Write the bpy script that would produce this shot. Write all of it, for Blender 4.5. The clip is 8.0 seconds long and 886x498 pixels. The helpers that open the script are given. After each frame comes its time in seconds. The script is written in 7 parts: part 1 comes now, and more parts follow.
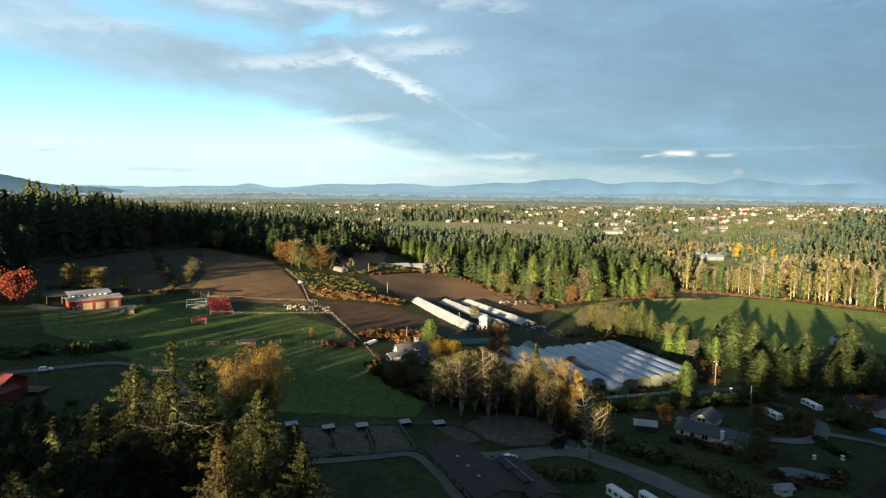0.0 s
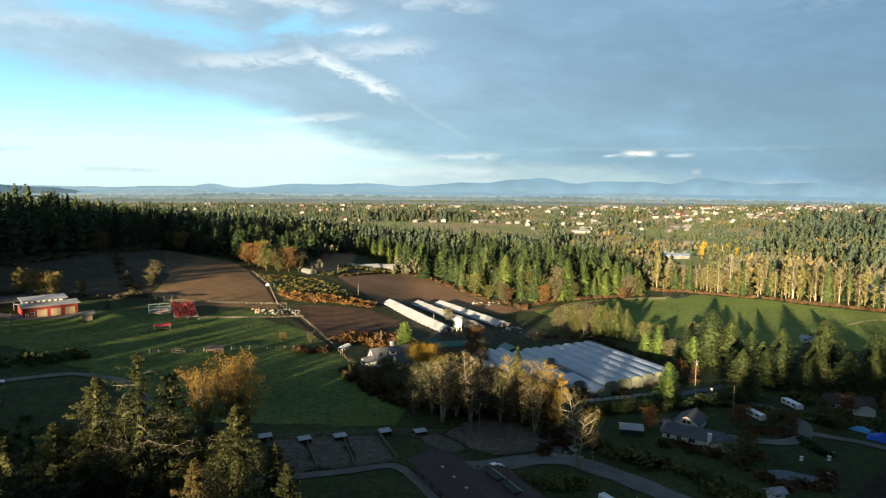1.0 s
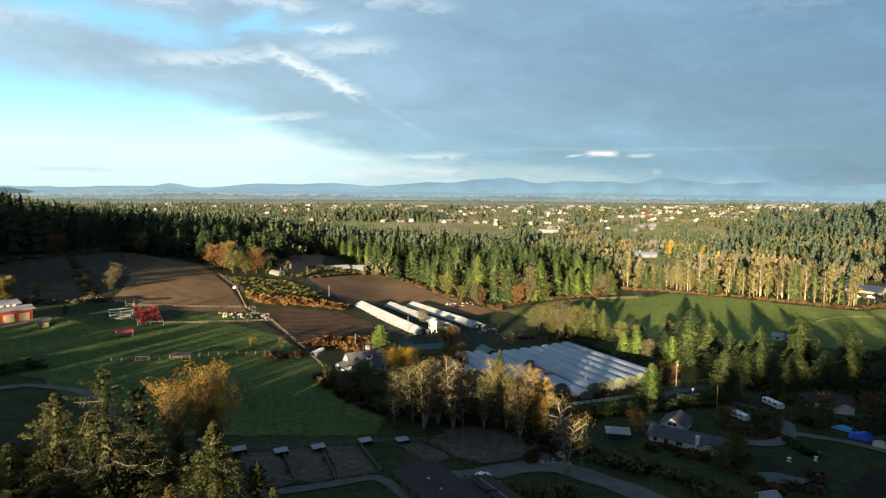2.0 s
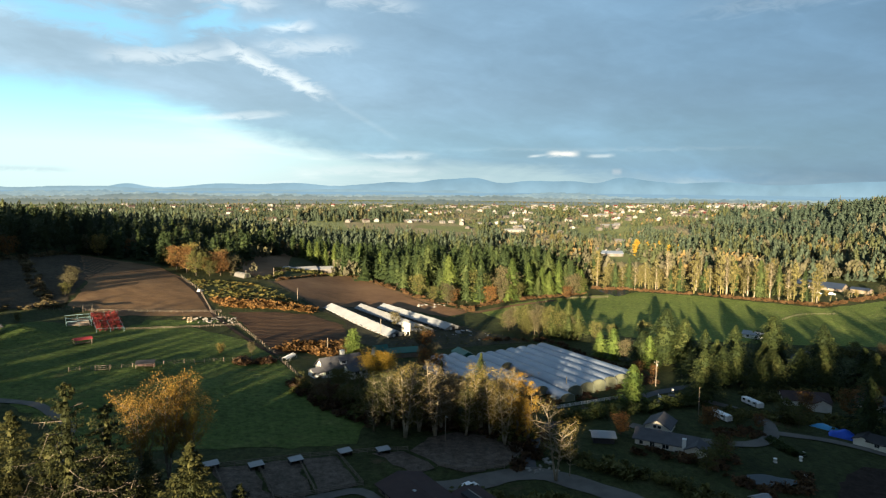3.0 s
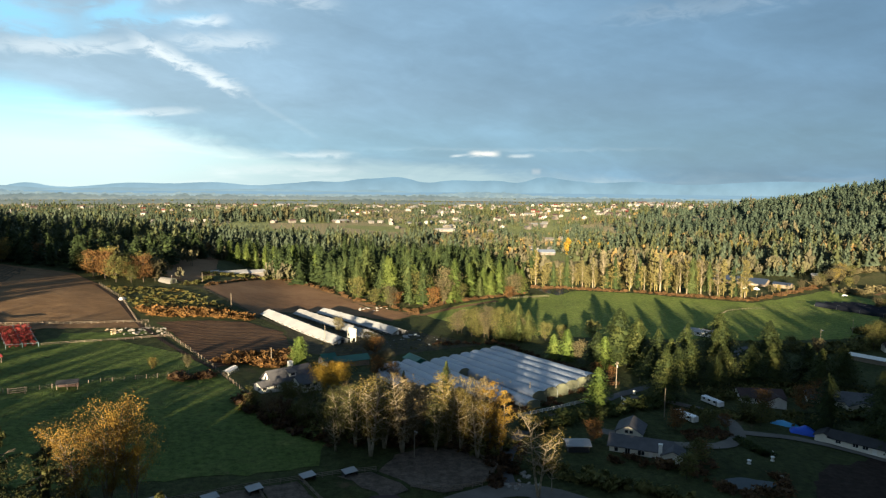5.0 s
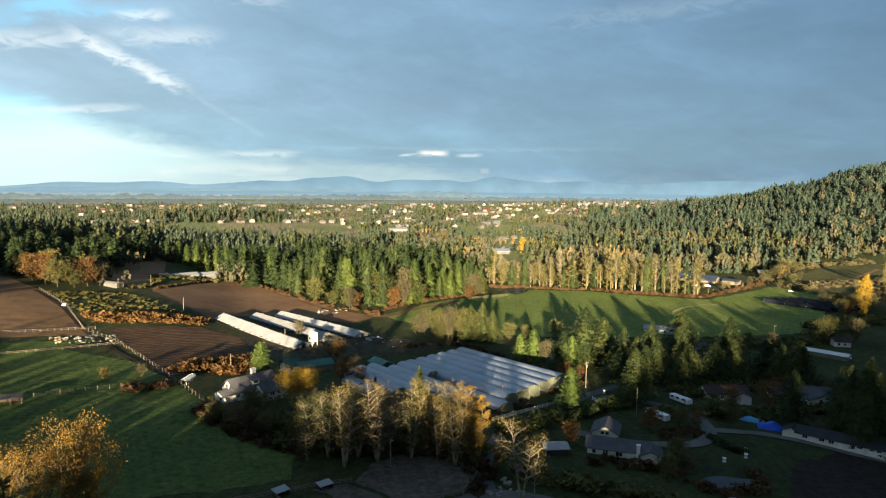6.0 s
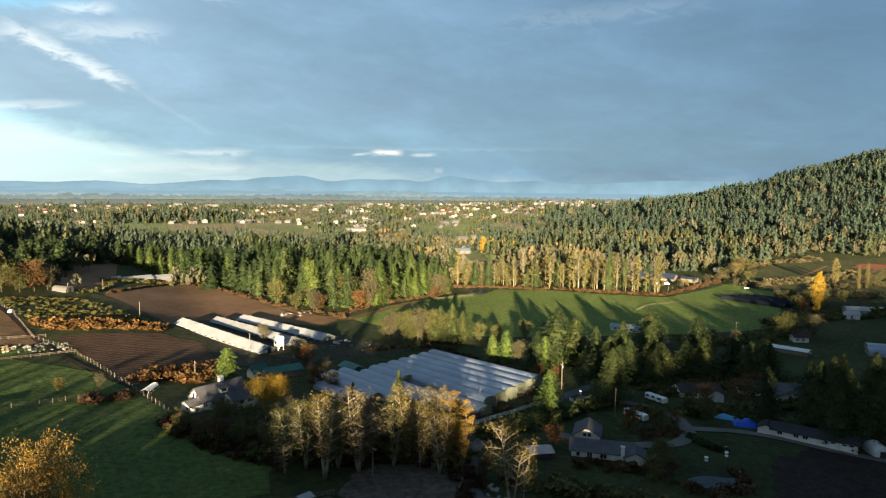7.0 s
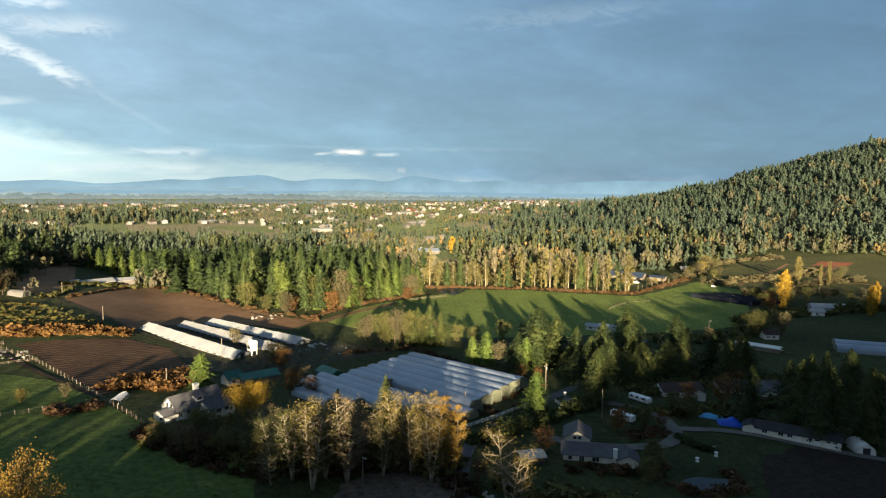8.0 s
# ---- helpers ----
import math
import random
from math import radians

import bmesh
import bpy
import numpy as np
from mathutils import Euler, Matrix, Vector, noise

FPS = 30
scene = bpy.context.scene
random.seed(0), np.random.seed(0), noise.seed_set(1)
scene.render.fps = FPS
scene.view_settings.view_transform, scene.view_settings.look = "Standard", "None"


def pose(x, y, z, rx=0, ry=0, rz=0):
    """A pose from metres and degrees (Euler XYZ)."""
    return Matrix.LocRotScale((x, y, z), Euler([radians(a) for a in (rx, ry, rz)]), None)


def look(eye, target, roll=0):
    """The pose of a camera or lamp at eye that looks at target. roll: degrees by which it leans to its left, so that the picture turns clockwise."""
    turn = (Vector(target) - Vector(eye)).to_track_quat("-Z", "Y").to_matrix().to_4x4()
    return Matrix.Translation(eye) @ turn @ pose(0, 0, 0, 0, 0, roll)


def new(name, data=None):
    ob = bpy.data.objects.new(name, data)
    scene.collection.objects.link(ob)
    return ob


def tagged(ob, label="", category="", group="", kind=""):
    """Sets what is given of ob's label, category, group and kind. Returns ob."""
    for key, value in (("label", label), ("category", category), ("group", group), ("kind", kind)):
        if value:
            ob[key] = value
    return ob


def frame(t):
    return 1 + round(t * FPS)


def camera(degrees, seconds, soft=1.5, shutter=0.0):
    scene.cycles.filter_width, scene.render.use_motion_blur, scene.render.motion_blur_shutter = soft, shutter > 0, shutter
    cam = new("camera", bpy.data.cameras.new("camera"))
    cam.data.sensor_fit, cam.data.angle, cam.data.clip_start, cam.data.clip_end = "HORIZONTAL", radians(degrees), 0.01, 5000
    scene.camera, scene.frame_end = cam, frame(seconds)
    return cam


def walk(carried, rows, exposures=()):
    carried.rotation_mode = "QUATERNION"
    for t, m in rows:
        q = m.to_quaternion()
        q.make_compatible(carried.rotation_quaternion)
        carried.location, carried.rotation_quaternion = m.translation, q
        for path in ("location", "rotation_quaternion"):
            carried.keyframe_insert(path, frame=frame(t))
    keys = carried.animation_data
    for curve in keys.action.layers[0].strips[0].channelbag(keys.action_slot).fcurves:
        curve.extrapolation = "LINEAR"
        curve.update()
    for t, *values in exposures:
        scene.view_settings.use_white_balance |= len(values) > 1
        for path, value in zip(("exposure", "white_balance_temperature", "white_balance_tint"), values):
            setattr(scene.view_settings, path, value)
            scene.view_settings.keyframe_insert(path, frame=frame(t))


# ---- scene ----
cam = camera(68.55, 8.0, soft=1.25)
# seconds, place, tilt, heading, lean
PATH = [
    (0.0, 0.00, 0.00, 78.00, 84.351, 0.439, 0.671),
    (0.5, -2.46, 4.03, 77.78, 84.372, -0.995, 0.634),
    (1.0, -4.77, 7.99, 77.56, 84.375, -2.659, 0.602),
    (1.5, -6.99, 11.89, 77.34, 84.380, -4.099, 0.591),
    (3.0, -13.64, 23.35, 76.78, 84.406, -8.944, 0.551),
    (3.5, -15.97, 27.13, 76.64, 84.422, -10.212, 0.551),
    (4.0, -18.38, 30.90, 76.52, 84.430, -11.696, 0.531),
    (4.5, -20.87, 34.67, 76.44, 84.430, -13.596, 0.553),
    (6.0, -28.63, 46.03, 76.28, 84.408, -20.180, 0.588),
    (6.5, -31.19, 49.85, 76.23, 84.401, -22.340, 0.587),
    (7.0, -33.65, 53.70, 76.17, 84.409, -24.192, 0.617),
    (7.5, -35.93, 57.58, 76.08, 84.414, -25.929, 0.627),
    (8.0, -37.94, 61.48, 75.94, 84.425, -27.454, 0.643),
]
walk(cam, [(t, pose(x, y, z, tilt, 0, heading) @ pose(0, 0, 0, 0, 0, lean)) for t, x, y, z, tilt, heading, lean in PATH])

# ---- light ----
LIT = 0.228          # sky brightness against the exposure
AWAY = Vector((0.435, 0.90, 0))          # way in which the shadows fall
SUN_UP = 7.6
sun = new("sun", bpy.data.lights.new("sun", "SUN"))
sun.data.energy, sun.data.angle, sun.data.color = 4.7, radians(0.55), (1.0, 0.80, 0.52)
sun.matrix_world = look((0, 0, 300), Vector((0, 0, 300)) + AWAY.normalized() * math.cos(radians(SUN_UP)) - Vector((0, 0, math.sin(radians(SUN_UP)))))
scene.view_settings.exposure = 2.55


class Nodes:
    """Short hand for building a node tree."""

    def __init__(self, tree):
        self.tree = tree
        tree.nodes.clear()

    def add(self, kind, ins=None):
        n = self.tree.nodes.new(kind)
        for k, v in (ins or {}).items():
            self.put(n.inputs[k], v)
        return n

    def put(self, socket, v):
        if isinstance(v, bpy.types.NodeSocket):
            self.tree.links.new(v, socket)
        elif isinstance(v, bpy.types.Node):
            self.tree.links.new(v.outputs[0], socket)
        else:
            socket.default_value = v

    def math(self, op, a, b=0.0, c=0.0, clamp=False):
        n = self.tree.nodes.new("ShaderNodeMath")
        n.operation, n.use_clamp = op, clamp
        for s, v in zip(n.inputs, (a, b, c)):
            self.put(s, v)
        return n.outputs[0]

    def span(self, v, a, b, lo=0.0, hi=1.0, kind="SMOOTHSTEP"):
        n = self.add("ShaderNodeMapRange")
        n.interpolation_type = kind
        for s, w in zip(n.inputs, (v, a, b, lo, hi)):
            self.put(s, w)
        return n.outputs[0]

    def ramp(self, fac, stops, kind="LINEAR"):
        n = self.add("ShaderNodeValToRGB", {"Fac": fac})
        n.color_ramp.interpolation = kind
        e = n.color_ramp.elements
        while len(e) < len(stops):
            e.new(0.5)
        for el, (p, c) in zip(e, stops):
            el.position, el.color = p, ((c, c, c, 1) if isinstance(c, (int, float)) else (*c, 1))
        return n.outputs[0]

    def mix(self, fac, a, b, blend="MIX"):
        n = self.add("ShaderNodeMix")
        n.data_type, n.blend_type = "RGBA", blend
        self.put(n.inputs[0], fac)
        self.put(n.inputs[6], a if not isinstance(a, tuple) else (*a, 1))
        self.put(n.inputs[7], b if not isinstance(b, tuple) else (*b, 1))
        return n.outputs[2]

    def noise(self, scale, detail=3.0, vec=None, rough=0.55, dist=0.0):
        n = self.add("ShaderNodeTexNoise", {"Scale": scale, "Detail": detail, "Roughness": rough, "Distortion": dist})
        if vec is not None:
            self.put(n.inputs["Vector"], vec)
        return n.outputs[0]


def build_sky():
    world = bpy.data.worlds.new("sky")
    scene.world = world
    world.use_nodes = True
    k = Nodes(world.node_tree)
    way = k.add("ShaderNodeTexCoord").outputs["Generated"]
    xyz = k.add("ShaderNodeSeparateXYZ", {0: way}).outputs
    A = k.math("MULTIPLY", k.math("ARCTAN2", xyz[0], xyz[1]), 57.2958)
    E = k.math("MULTIPLY", k.math("ARCSINE", xyz[2]), 57.2958)
    flat = k.add("ShaderNodeCombineXYZ", {0: A, 1: k.math("MULTIPLY", E, 2.8), 2: 0.0}).outputs[0]
    # streaks that lean down towards the right
    lean = k.add("ShaderNodeCombineXYZ", {0: k.math("ADD", A, k.math("MULTIPLY", E, -1.6)), 1: k.math("ADD", k.math("MULTIPLY", E, 4.2), k.math("MULTIPLY", A, 1.35)), 2: 3.0}).outputs[0]
    n1 = k.noise(0.055, 4, flat, 0.55, 0.4)
    n2 = k.noise(0.16, 5, flat, 0.6, 0.6)
    n3 = k.noise(0.07, 5, lean, 0.6, 0.5)
    fine = k.noise(0.42, 5, flat, 0.62, 0.8)
    band = k.noise(0.5, 4, k.add("ShaderNodeCombineXYZ", {0: k.math("MULTIPLY", A, 0.14), 1: E, 2: 2.0}).outputs[0], 0.6)
    a01 = k.span(A, -60, 80, 0, 1, "LINEAR")

    def at(deg):
        return (deg + 60) / 140

    def stroke(sky, a0, e0, a1, e1, wide, colour, power, wob=1.0, end=0.3, torn=0.6):
        """A feathered streak of cloud or open sky between two directions, in degrees."""
        l = math.hypot(a1 - a0, e1 - e0)
        ux, ue = (a1 - a0) / l, (e1 - e0) / l
        da, de = k.math("SUBTRACT", A, a0), k.math("SUBTRACT", E, e0)
        along = k.math("DIVIDE", k.math("ADD", k.math("MULTIPLY", da, ux), k.math("MULTIPLY", de, ue)), l)
        off = k.math("SUBTRACT", k.math("MULTIPLY", de, ux), k.math("MULTIPLY", da, ue))
        off = k.math("ABSOLUTE", k.math("ADD", off, k.math("MULTIPLY", k.math("SUBTRACT", fine, 0.5), 3.0 * wob * wide)))
        m = k.math("MULTIPLY", k.span(off, wide, 0.0), k.math("MULTIPLY", k.span(along, -0.1, end), k.span(along, 1.1, 1 - end)))
        m = k.math("MULTIPLY", m, k.span(fine, 0.32, 0.56, 1 - torn, 1))
        return k.mix(k.math("MULTIPLY", m, power), sky, colour)

    # lower rim of the cloud deck, in degrees over twelve
    rim = k.math("MULTIPLY", k.ramp(a01, [(at(-36), 0.80), (at(-25), 0.635), (at(-16), 0.56), (at(-11), 0.46), (at(-7), 0.33), (at(2), 0.17), (at(10), 0.11), (at(24), 0.03)]), 12)
    over = k.math("SUBTRACT", E, rim)
    over = k.math("ADD", over, k.math("MULTIPLY", k.math("SUBTRACT", n2, 0.5), 2.4))
    over = k.math("ADD", over, k.math("MULTIPLY", k.math("SUBTRACT", band, 0.5), k.span(A, -18, -4, 0, 2.6)))
    deck = k.span(over, -0.9, 1.3)
    gap = k.ramp(k.span(E, 0, 12, 0, 1, "LINEAR"), [(0.0, (0.60, 0.78, 0.78)), (0.25, (0.60, 0.86, 0.89)), (0.50, (0.40, 0.78, 0.92)), (0.75, (0.24, 0.62, 0.88)), (1.0, (0.20, 0.54, 0.84))])
    gap_r = k.ramp(k.span(E, 0, 10, 0, 1, "LINEAR"), [(0.0, (0.36, 0.52, 0.58)), (0.3, (0.34, 0.50, 0.58)), (1.0, (0.22, 0.36, 0.48))])
    gap = k.mix(k.span(A, -12, 10), gap, gap_r)
    gap = k.mix(k.span(A, 20, 50), gap, (0.10, 0.22, 0.34))
    gap = k.mix(k.math("MULTIPLY", k.span(band, 0.45, 0.65, 0, 0.5), k.span(A, -24, -8)), gap, (0.66, 0.76, 0.78))
    # deck colour, paler near the gap, deep blue far round to the right
    body = k.ramp(a01, [(at(-36), (0.37, 0.55, 0.68)), (at(-22), (0.33, 0.48, 0.60)), (at(-6), (0.265, 0.40, 0.52)), (at(10), (0.195, 0.325, 0.455)), (at(28), (0.135, 0.245, 0.365)), (at(55), (0.088, 0.178, 0.290)), (at(75), (0.07, 0.14, 0.23))])
    body = k.mix(1.0, body, k.ramp(n1, [(0.25, 0.84), (0.5, 1.0), (0.75, 1.20)]), "MULTIPLY")
    body = k.mix(1.0, body, k.ramp(n3, [(0.3, 0.92), (0.5, 1.0), (0.72, 1.12)]), "MULTIPLY")
    body = k.mix(1.0, body, k.ramp(fine, [(0.3, 0.97), (0.5, 1.0), (0.7, 1.04)]), "MULTIPLY")
    low = k.span(E, 8.0, 2.0)
    body = k.mix(k.math("MULTIPLY", low, 0.5), body, k.mix(1.0, body, (0.90, 1.20, 1.20), "MULTIPLY"))
    sky = k.mix(deck, gap, body)
    white, open_blue, grey = (0.70, 0.77, 0.80), (0.26, 0.60, 0.84), (0.34, 0.48, 0.58)
    # openings of blue above the near band of cloud
    sky = stroke(sky, -30, 13.6, -12.5, 11.3, 1.7, open_blue, 1.0, 0.5, 0.25, 0.1)
    sky = stroke(sky, -13, 11.9, -8, 13.8, 1.3, open_blue, 0.95, 0.6, 0.3, 0.2)
    sky = stroke(sky, -11, 12.2, -3, 13.2, 0.8, open_blue, 0.6, 0.8)
    # sunlit edges and streaks
    sky = stroke(sky, -19, 9.6, -8, 10.6, 0.9, white, 0.55, 0.7)
    sky = stroke(sky, -7.5, 11.0, 1.6, 11.8, 0.95, white, 0.5, 0.7)
    sky = stroke(sky, -9.6, 11.2, -1.0, 7.4, 0.85, white, 0.9, 0.85, 0.22, 0.6)
    sky = stroke(sky, -2.5, 8.1, 5.5, 3.6, 0.35, white, 0.09, 0.5)
    sky = stroke(sky, -6.5, 12.5, -2.0, 13.1, 0.6, white, 0.7, 0.7)
    sky = stroke(sky, -14.5, 14.9, -5, 14.5, 0.9, white, 0.55, 0.6)
    sky = stroke(sky, -22, 14.6, -14, 13.9, 0.7, white, 0.35, 0.7)
    sky = stroke(sky, -3, 15.4, 7, 14.8, 0.9, white, 0.35, 0.7)
    sky = stroke(sky, 28, 13.8, 46, 14.6, 1.0, white, 0.10, 0.9)
    sky = stroke(sky, -38, 10.4, -22, 12.4, 0.8, white, 0.28, 0.6)
    sky = stroke(sky, -13, 5.1, -4.4, 5.95, 0.42, white, 0.6, 0.7, 0.35, 0.5)
    sky = stroke(sky, 1.2, 2.5, 8.2, 2.6, 0.42, white, 0.45, 0.7, 0.3, 0.5)
    sky = stroke(sky, -4, 1.2, 9, 1.3, 0.6, white, 0.35, 0.8)
    sky = stroke(sky, 16.2, 2.55, 18.0, 2.7, 0.16, white, 0.6, 0.4)
    sky = stroke(sky, 17.8, 2.75, 20.6, 2.85, 0.36, (0.80, 0.80, 0.78), 1.0, 0.5, 0.3, 0.3)
    sky = stroke(sky, 21.2, 2.6, 23.6, 2.65, 0.24, white, 0.5, 0.5)
    sky = stroke(sky, 23.3, 1.3, 24.2, 1.3, 0.38, (0.56, 0.60, 0.64), 0.35, 0.3)
    sky = stroke(sky, 8, 3.1, 36, 3.2, 0.25, white, 0.08, 1.2)
    # small grey shreds in the clear part
    sky = stroke(sky, -33, 2.2, -29.5, 2.4, 0.22, grey, 0.4, 0.6)
    sky = stroke(sky, -27, 1.0, -20.5, 0.95, 0.28, grey, 0.4, 0.7)
    sky = k.mix(k.math("MULTIPLY", k.span(band, 0.5, 0.7, 0, 0.4), k.math("MULTIPLY", k.span(E, 6.5, 2.5), k.span(A, -12, 2))), sky, k.mix(1.0, sky, (1.28, 1.26, 1.22), "MULTIPLY"))
    # overhead, out of view, the sky is dimmed to keep shaded ground dark
    sky = k.mix(k.span(E, 19, 52, 0, 0.80), sky, (0.078, 0.138, 0.236))
    # the unseen far side of the sky, over the shaded hill, is dimmed to cut fill light
    rear = k.span(k.math("ABSOLUTE", A), 75, 120, 0, 0.75)
    sky = k.mix(rear, sky, (0.082, 0.128, 0.196))
    air = k.add("ShaderNodeTexSky")
    air.sky_type, air.sun_disc, air.altitude = "NISHITA", False, 100
    air.sun_elevation, air.sun_rotation = radians(SUN_UP), radians(180 + 25.8)
    b_air = k.add("ShaderNodeBackground", {"Color": air, "Strength": 0.05})
    b_sky = k.add("ShaderNodeBackground", {"Color": sky, "Strength": LIT})
    both = k.add("ShaderNodeMixShader", {0: 0.93, 1: b_air, 2: b_sky})
    k.add("ShaderNodeOutputWorld", {0: both})


build_sky()


# ---- materials ----
def surface(name, colours, rough=0.85, scale=1.0, metal=0.0, bump=0.0, fine=8.0, vary=0.0, island=0.0, spec=0.3, wear=0.25):
    """A surface with two scales of variation: colours is a ramp of two to four linear colours, driven by noise in metres."""
    m = bpy.data.materials.new(name)
    m.use_nodes = True
    k = Nodes(m.node_tree)
    place = k.add("ShaderNodeNewGeometry").outputs["Position"]
    big, small = k.noise(0.35 * scale, 4, place), k.noise(fine * scale, 3, place)
    f = k.math("ADD", k.math("MULTIPLY", big, 1 - wear), k.math("MULTIPLY", small, wear))
    if vary:
        f = k.math("ADD", f, k.math("MULTIPLY", k.math("SUBTRACT", k.add("ShaderNodeObjectInfo").outputs["Random"], 0.5), vary))
    if island:
        f = k.math("ADD", f, k.math("MULTIPLY", k.math("SUBTRACT", k.add("ShaderNodeNewGeometry").outputs["Random Per Island"], 0.5), island))
    n = len(colours)
    col = k.ramp(f, [(0.28 + 0.44 * i / max(n - 1, 1), c) for i, c in enumerate(colours)])
    b = k.add("ShaderNodeBsdfPrincipled", {"Base Color": col, "Roughness": k.span(small, 0.3, 0.7, max(rough - 0.08, 0.02), min(rough + 0.08, 1)), "Metallic": metal, "Specular IOR Level": spec})
    if bump:
        k.put(b.inputs["Normal"], k.add("ShaderNodeBump", {"Height": small, "Strength": bump, "Distance": 0.1}))
    k.add("ShaderNodeOutputMaterial", {0: b})
    return m


def furrowed(name, colours, turn, pitch, depth=0.5, ragged=0.35):
    """Tilled soil or rows of crop: stripes of a pitch in metres along a direction, broken up by noise."""
    m = bpy.data.materials.new(name)
    m.use_nodes = True
    k = Nodes(m.node_tree)
    place = k.add("ShaderNodeNewGeometry").outputs["Position"]
    turned = k.add("ShaderNodeMapping", {"Vector": place, "Rotation": (0, 0, radians(turn))}).outputs[0]
    x = k.add("ShaderNodeSeparateXYZ", {0: turned}).outputs[0]
    jit = k.noise(0.12, 5, place, 0.7)
    wave = k.math("SINE", k.math("MULTIPLY", k.math("ADD", x, k.math("MULTIPLY", jit, 4.0)), 6.2832 / pitch))
    big, mid, small = k.noise(0.018, 4, place, 0.6), k.noise(0.15, 4, place), k.noise(1.8, 4, place)
    f = k.math("ADD", k.math("MULTIPLY", big, 0.5), k.math("MULTIPLY", mid, 0.25))
    f = k.math("ADD", f, k.math("MULTIPLY", small, 0.25))
    f = k.math("ADD", f, k.math("MULTIPLY", wave, 0.09 * depth))
    n = len(colours)
    col = k.ramp(f, [(0.33 + 0.34 * i / max(n - 1, 1), c) for i, c in enumerate(colours)])
    b = k.add("ShaderNodeBsdfPrincipled", {"Base Color": col, "Roughness": 0.95, "Specular IOR Level": 0.1})
    h = k.math("ADD", k.math("MULTIPLY", wave, depth), k.math("MULTIPLY", small, ragged * 2))
    k.put(b.inputs["Normal"], k.add("ShaderNodeBump", {"Height": h, "Strength": 0.6, "Distance": 0.25}))
    k.add("ShaderNodeOutputMaterial", {0: b})
    return m


def foliage(name, colours, island=0.35, vary=0.4, rough=0.75):
    m = bpy.data.materials.new(name)
    m.use_nodes = True
    k = Nodes(m.node_tree)
    geo = k.add("ShaderNodeNewGeometry")
    f = k.math("ADD", k.noise(0.22, 3, geo.outputs["Position"]), k.math("MULTIPLY", k.math("SUBTRACT", geo.outputs["Random Per Island"], 0.5), island))
    f = k.math("ADD", f, k.math("MULTIPLY", k.math("SUBTRACT", k.add("ShaderNodeObjectInfo").outputs["Random"], 0.5), vary))
    n = len(colours)
    col = k.ramp(f, [(0.22 + 0.56 * i / max(n - 1, 1), c) for i, c in enumerate(colours)])
    b = k.add("ShaderNodeBsdfPrincipled", {"Base Color": col, "Roughness": rough, "Specular IOR Level": 0.15})
    t = k.add("ShaderNodeBsdfTranslucent", {"Color": col})
    k.add("ShaderNodeOutputMaterial", {0: k.add("ShaderNodeMixShader", {0: 0.25, 1: b, 2: t})})
    return m


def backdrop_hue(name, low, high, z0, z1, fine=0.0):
    """Far land seen through miles of air: haze painted as a pale blue glow of its own, a little darker in its folds."""
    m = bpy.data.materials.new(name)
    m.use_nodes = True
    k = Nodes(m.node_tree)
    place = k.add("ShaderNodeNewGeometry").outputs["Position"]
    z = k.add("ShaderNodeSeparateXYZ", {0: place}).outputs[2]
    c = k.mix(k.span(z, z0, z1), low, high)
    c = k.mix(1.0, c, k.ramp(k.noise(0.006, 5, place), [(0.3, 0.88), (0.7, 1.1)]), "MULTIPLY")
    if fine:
        # warm and pale specks painted in for sunlit tree tops and houses
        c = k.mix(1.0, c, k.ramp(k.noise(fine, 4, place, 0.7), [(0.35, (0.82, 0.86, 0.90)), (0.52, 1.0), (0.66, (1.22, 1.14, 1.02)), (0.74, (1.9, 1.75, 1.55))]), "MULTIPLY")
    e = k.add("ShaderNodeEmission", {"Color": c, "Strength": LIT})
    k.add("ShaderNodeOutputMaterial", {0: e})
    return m


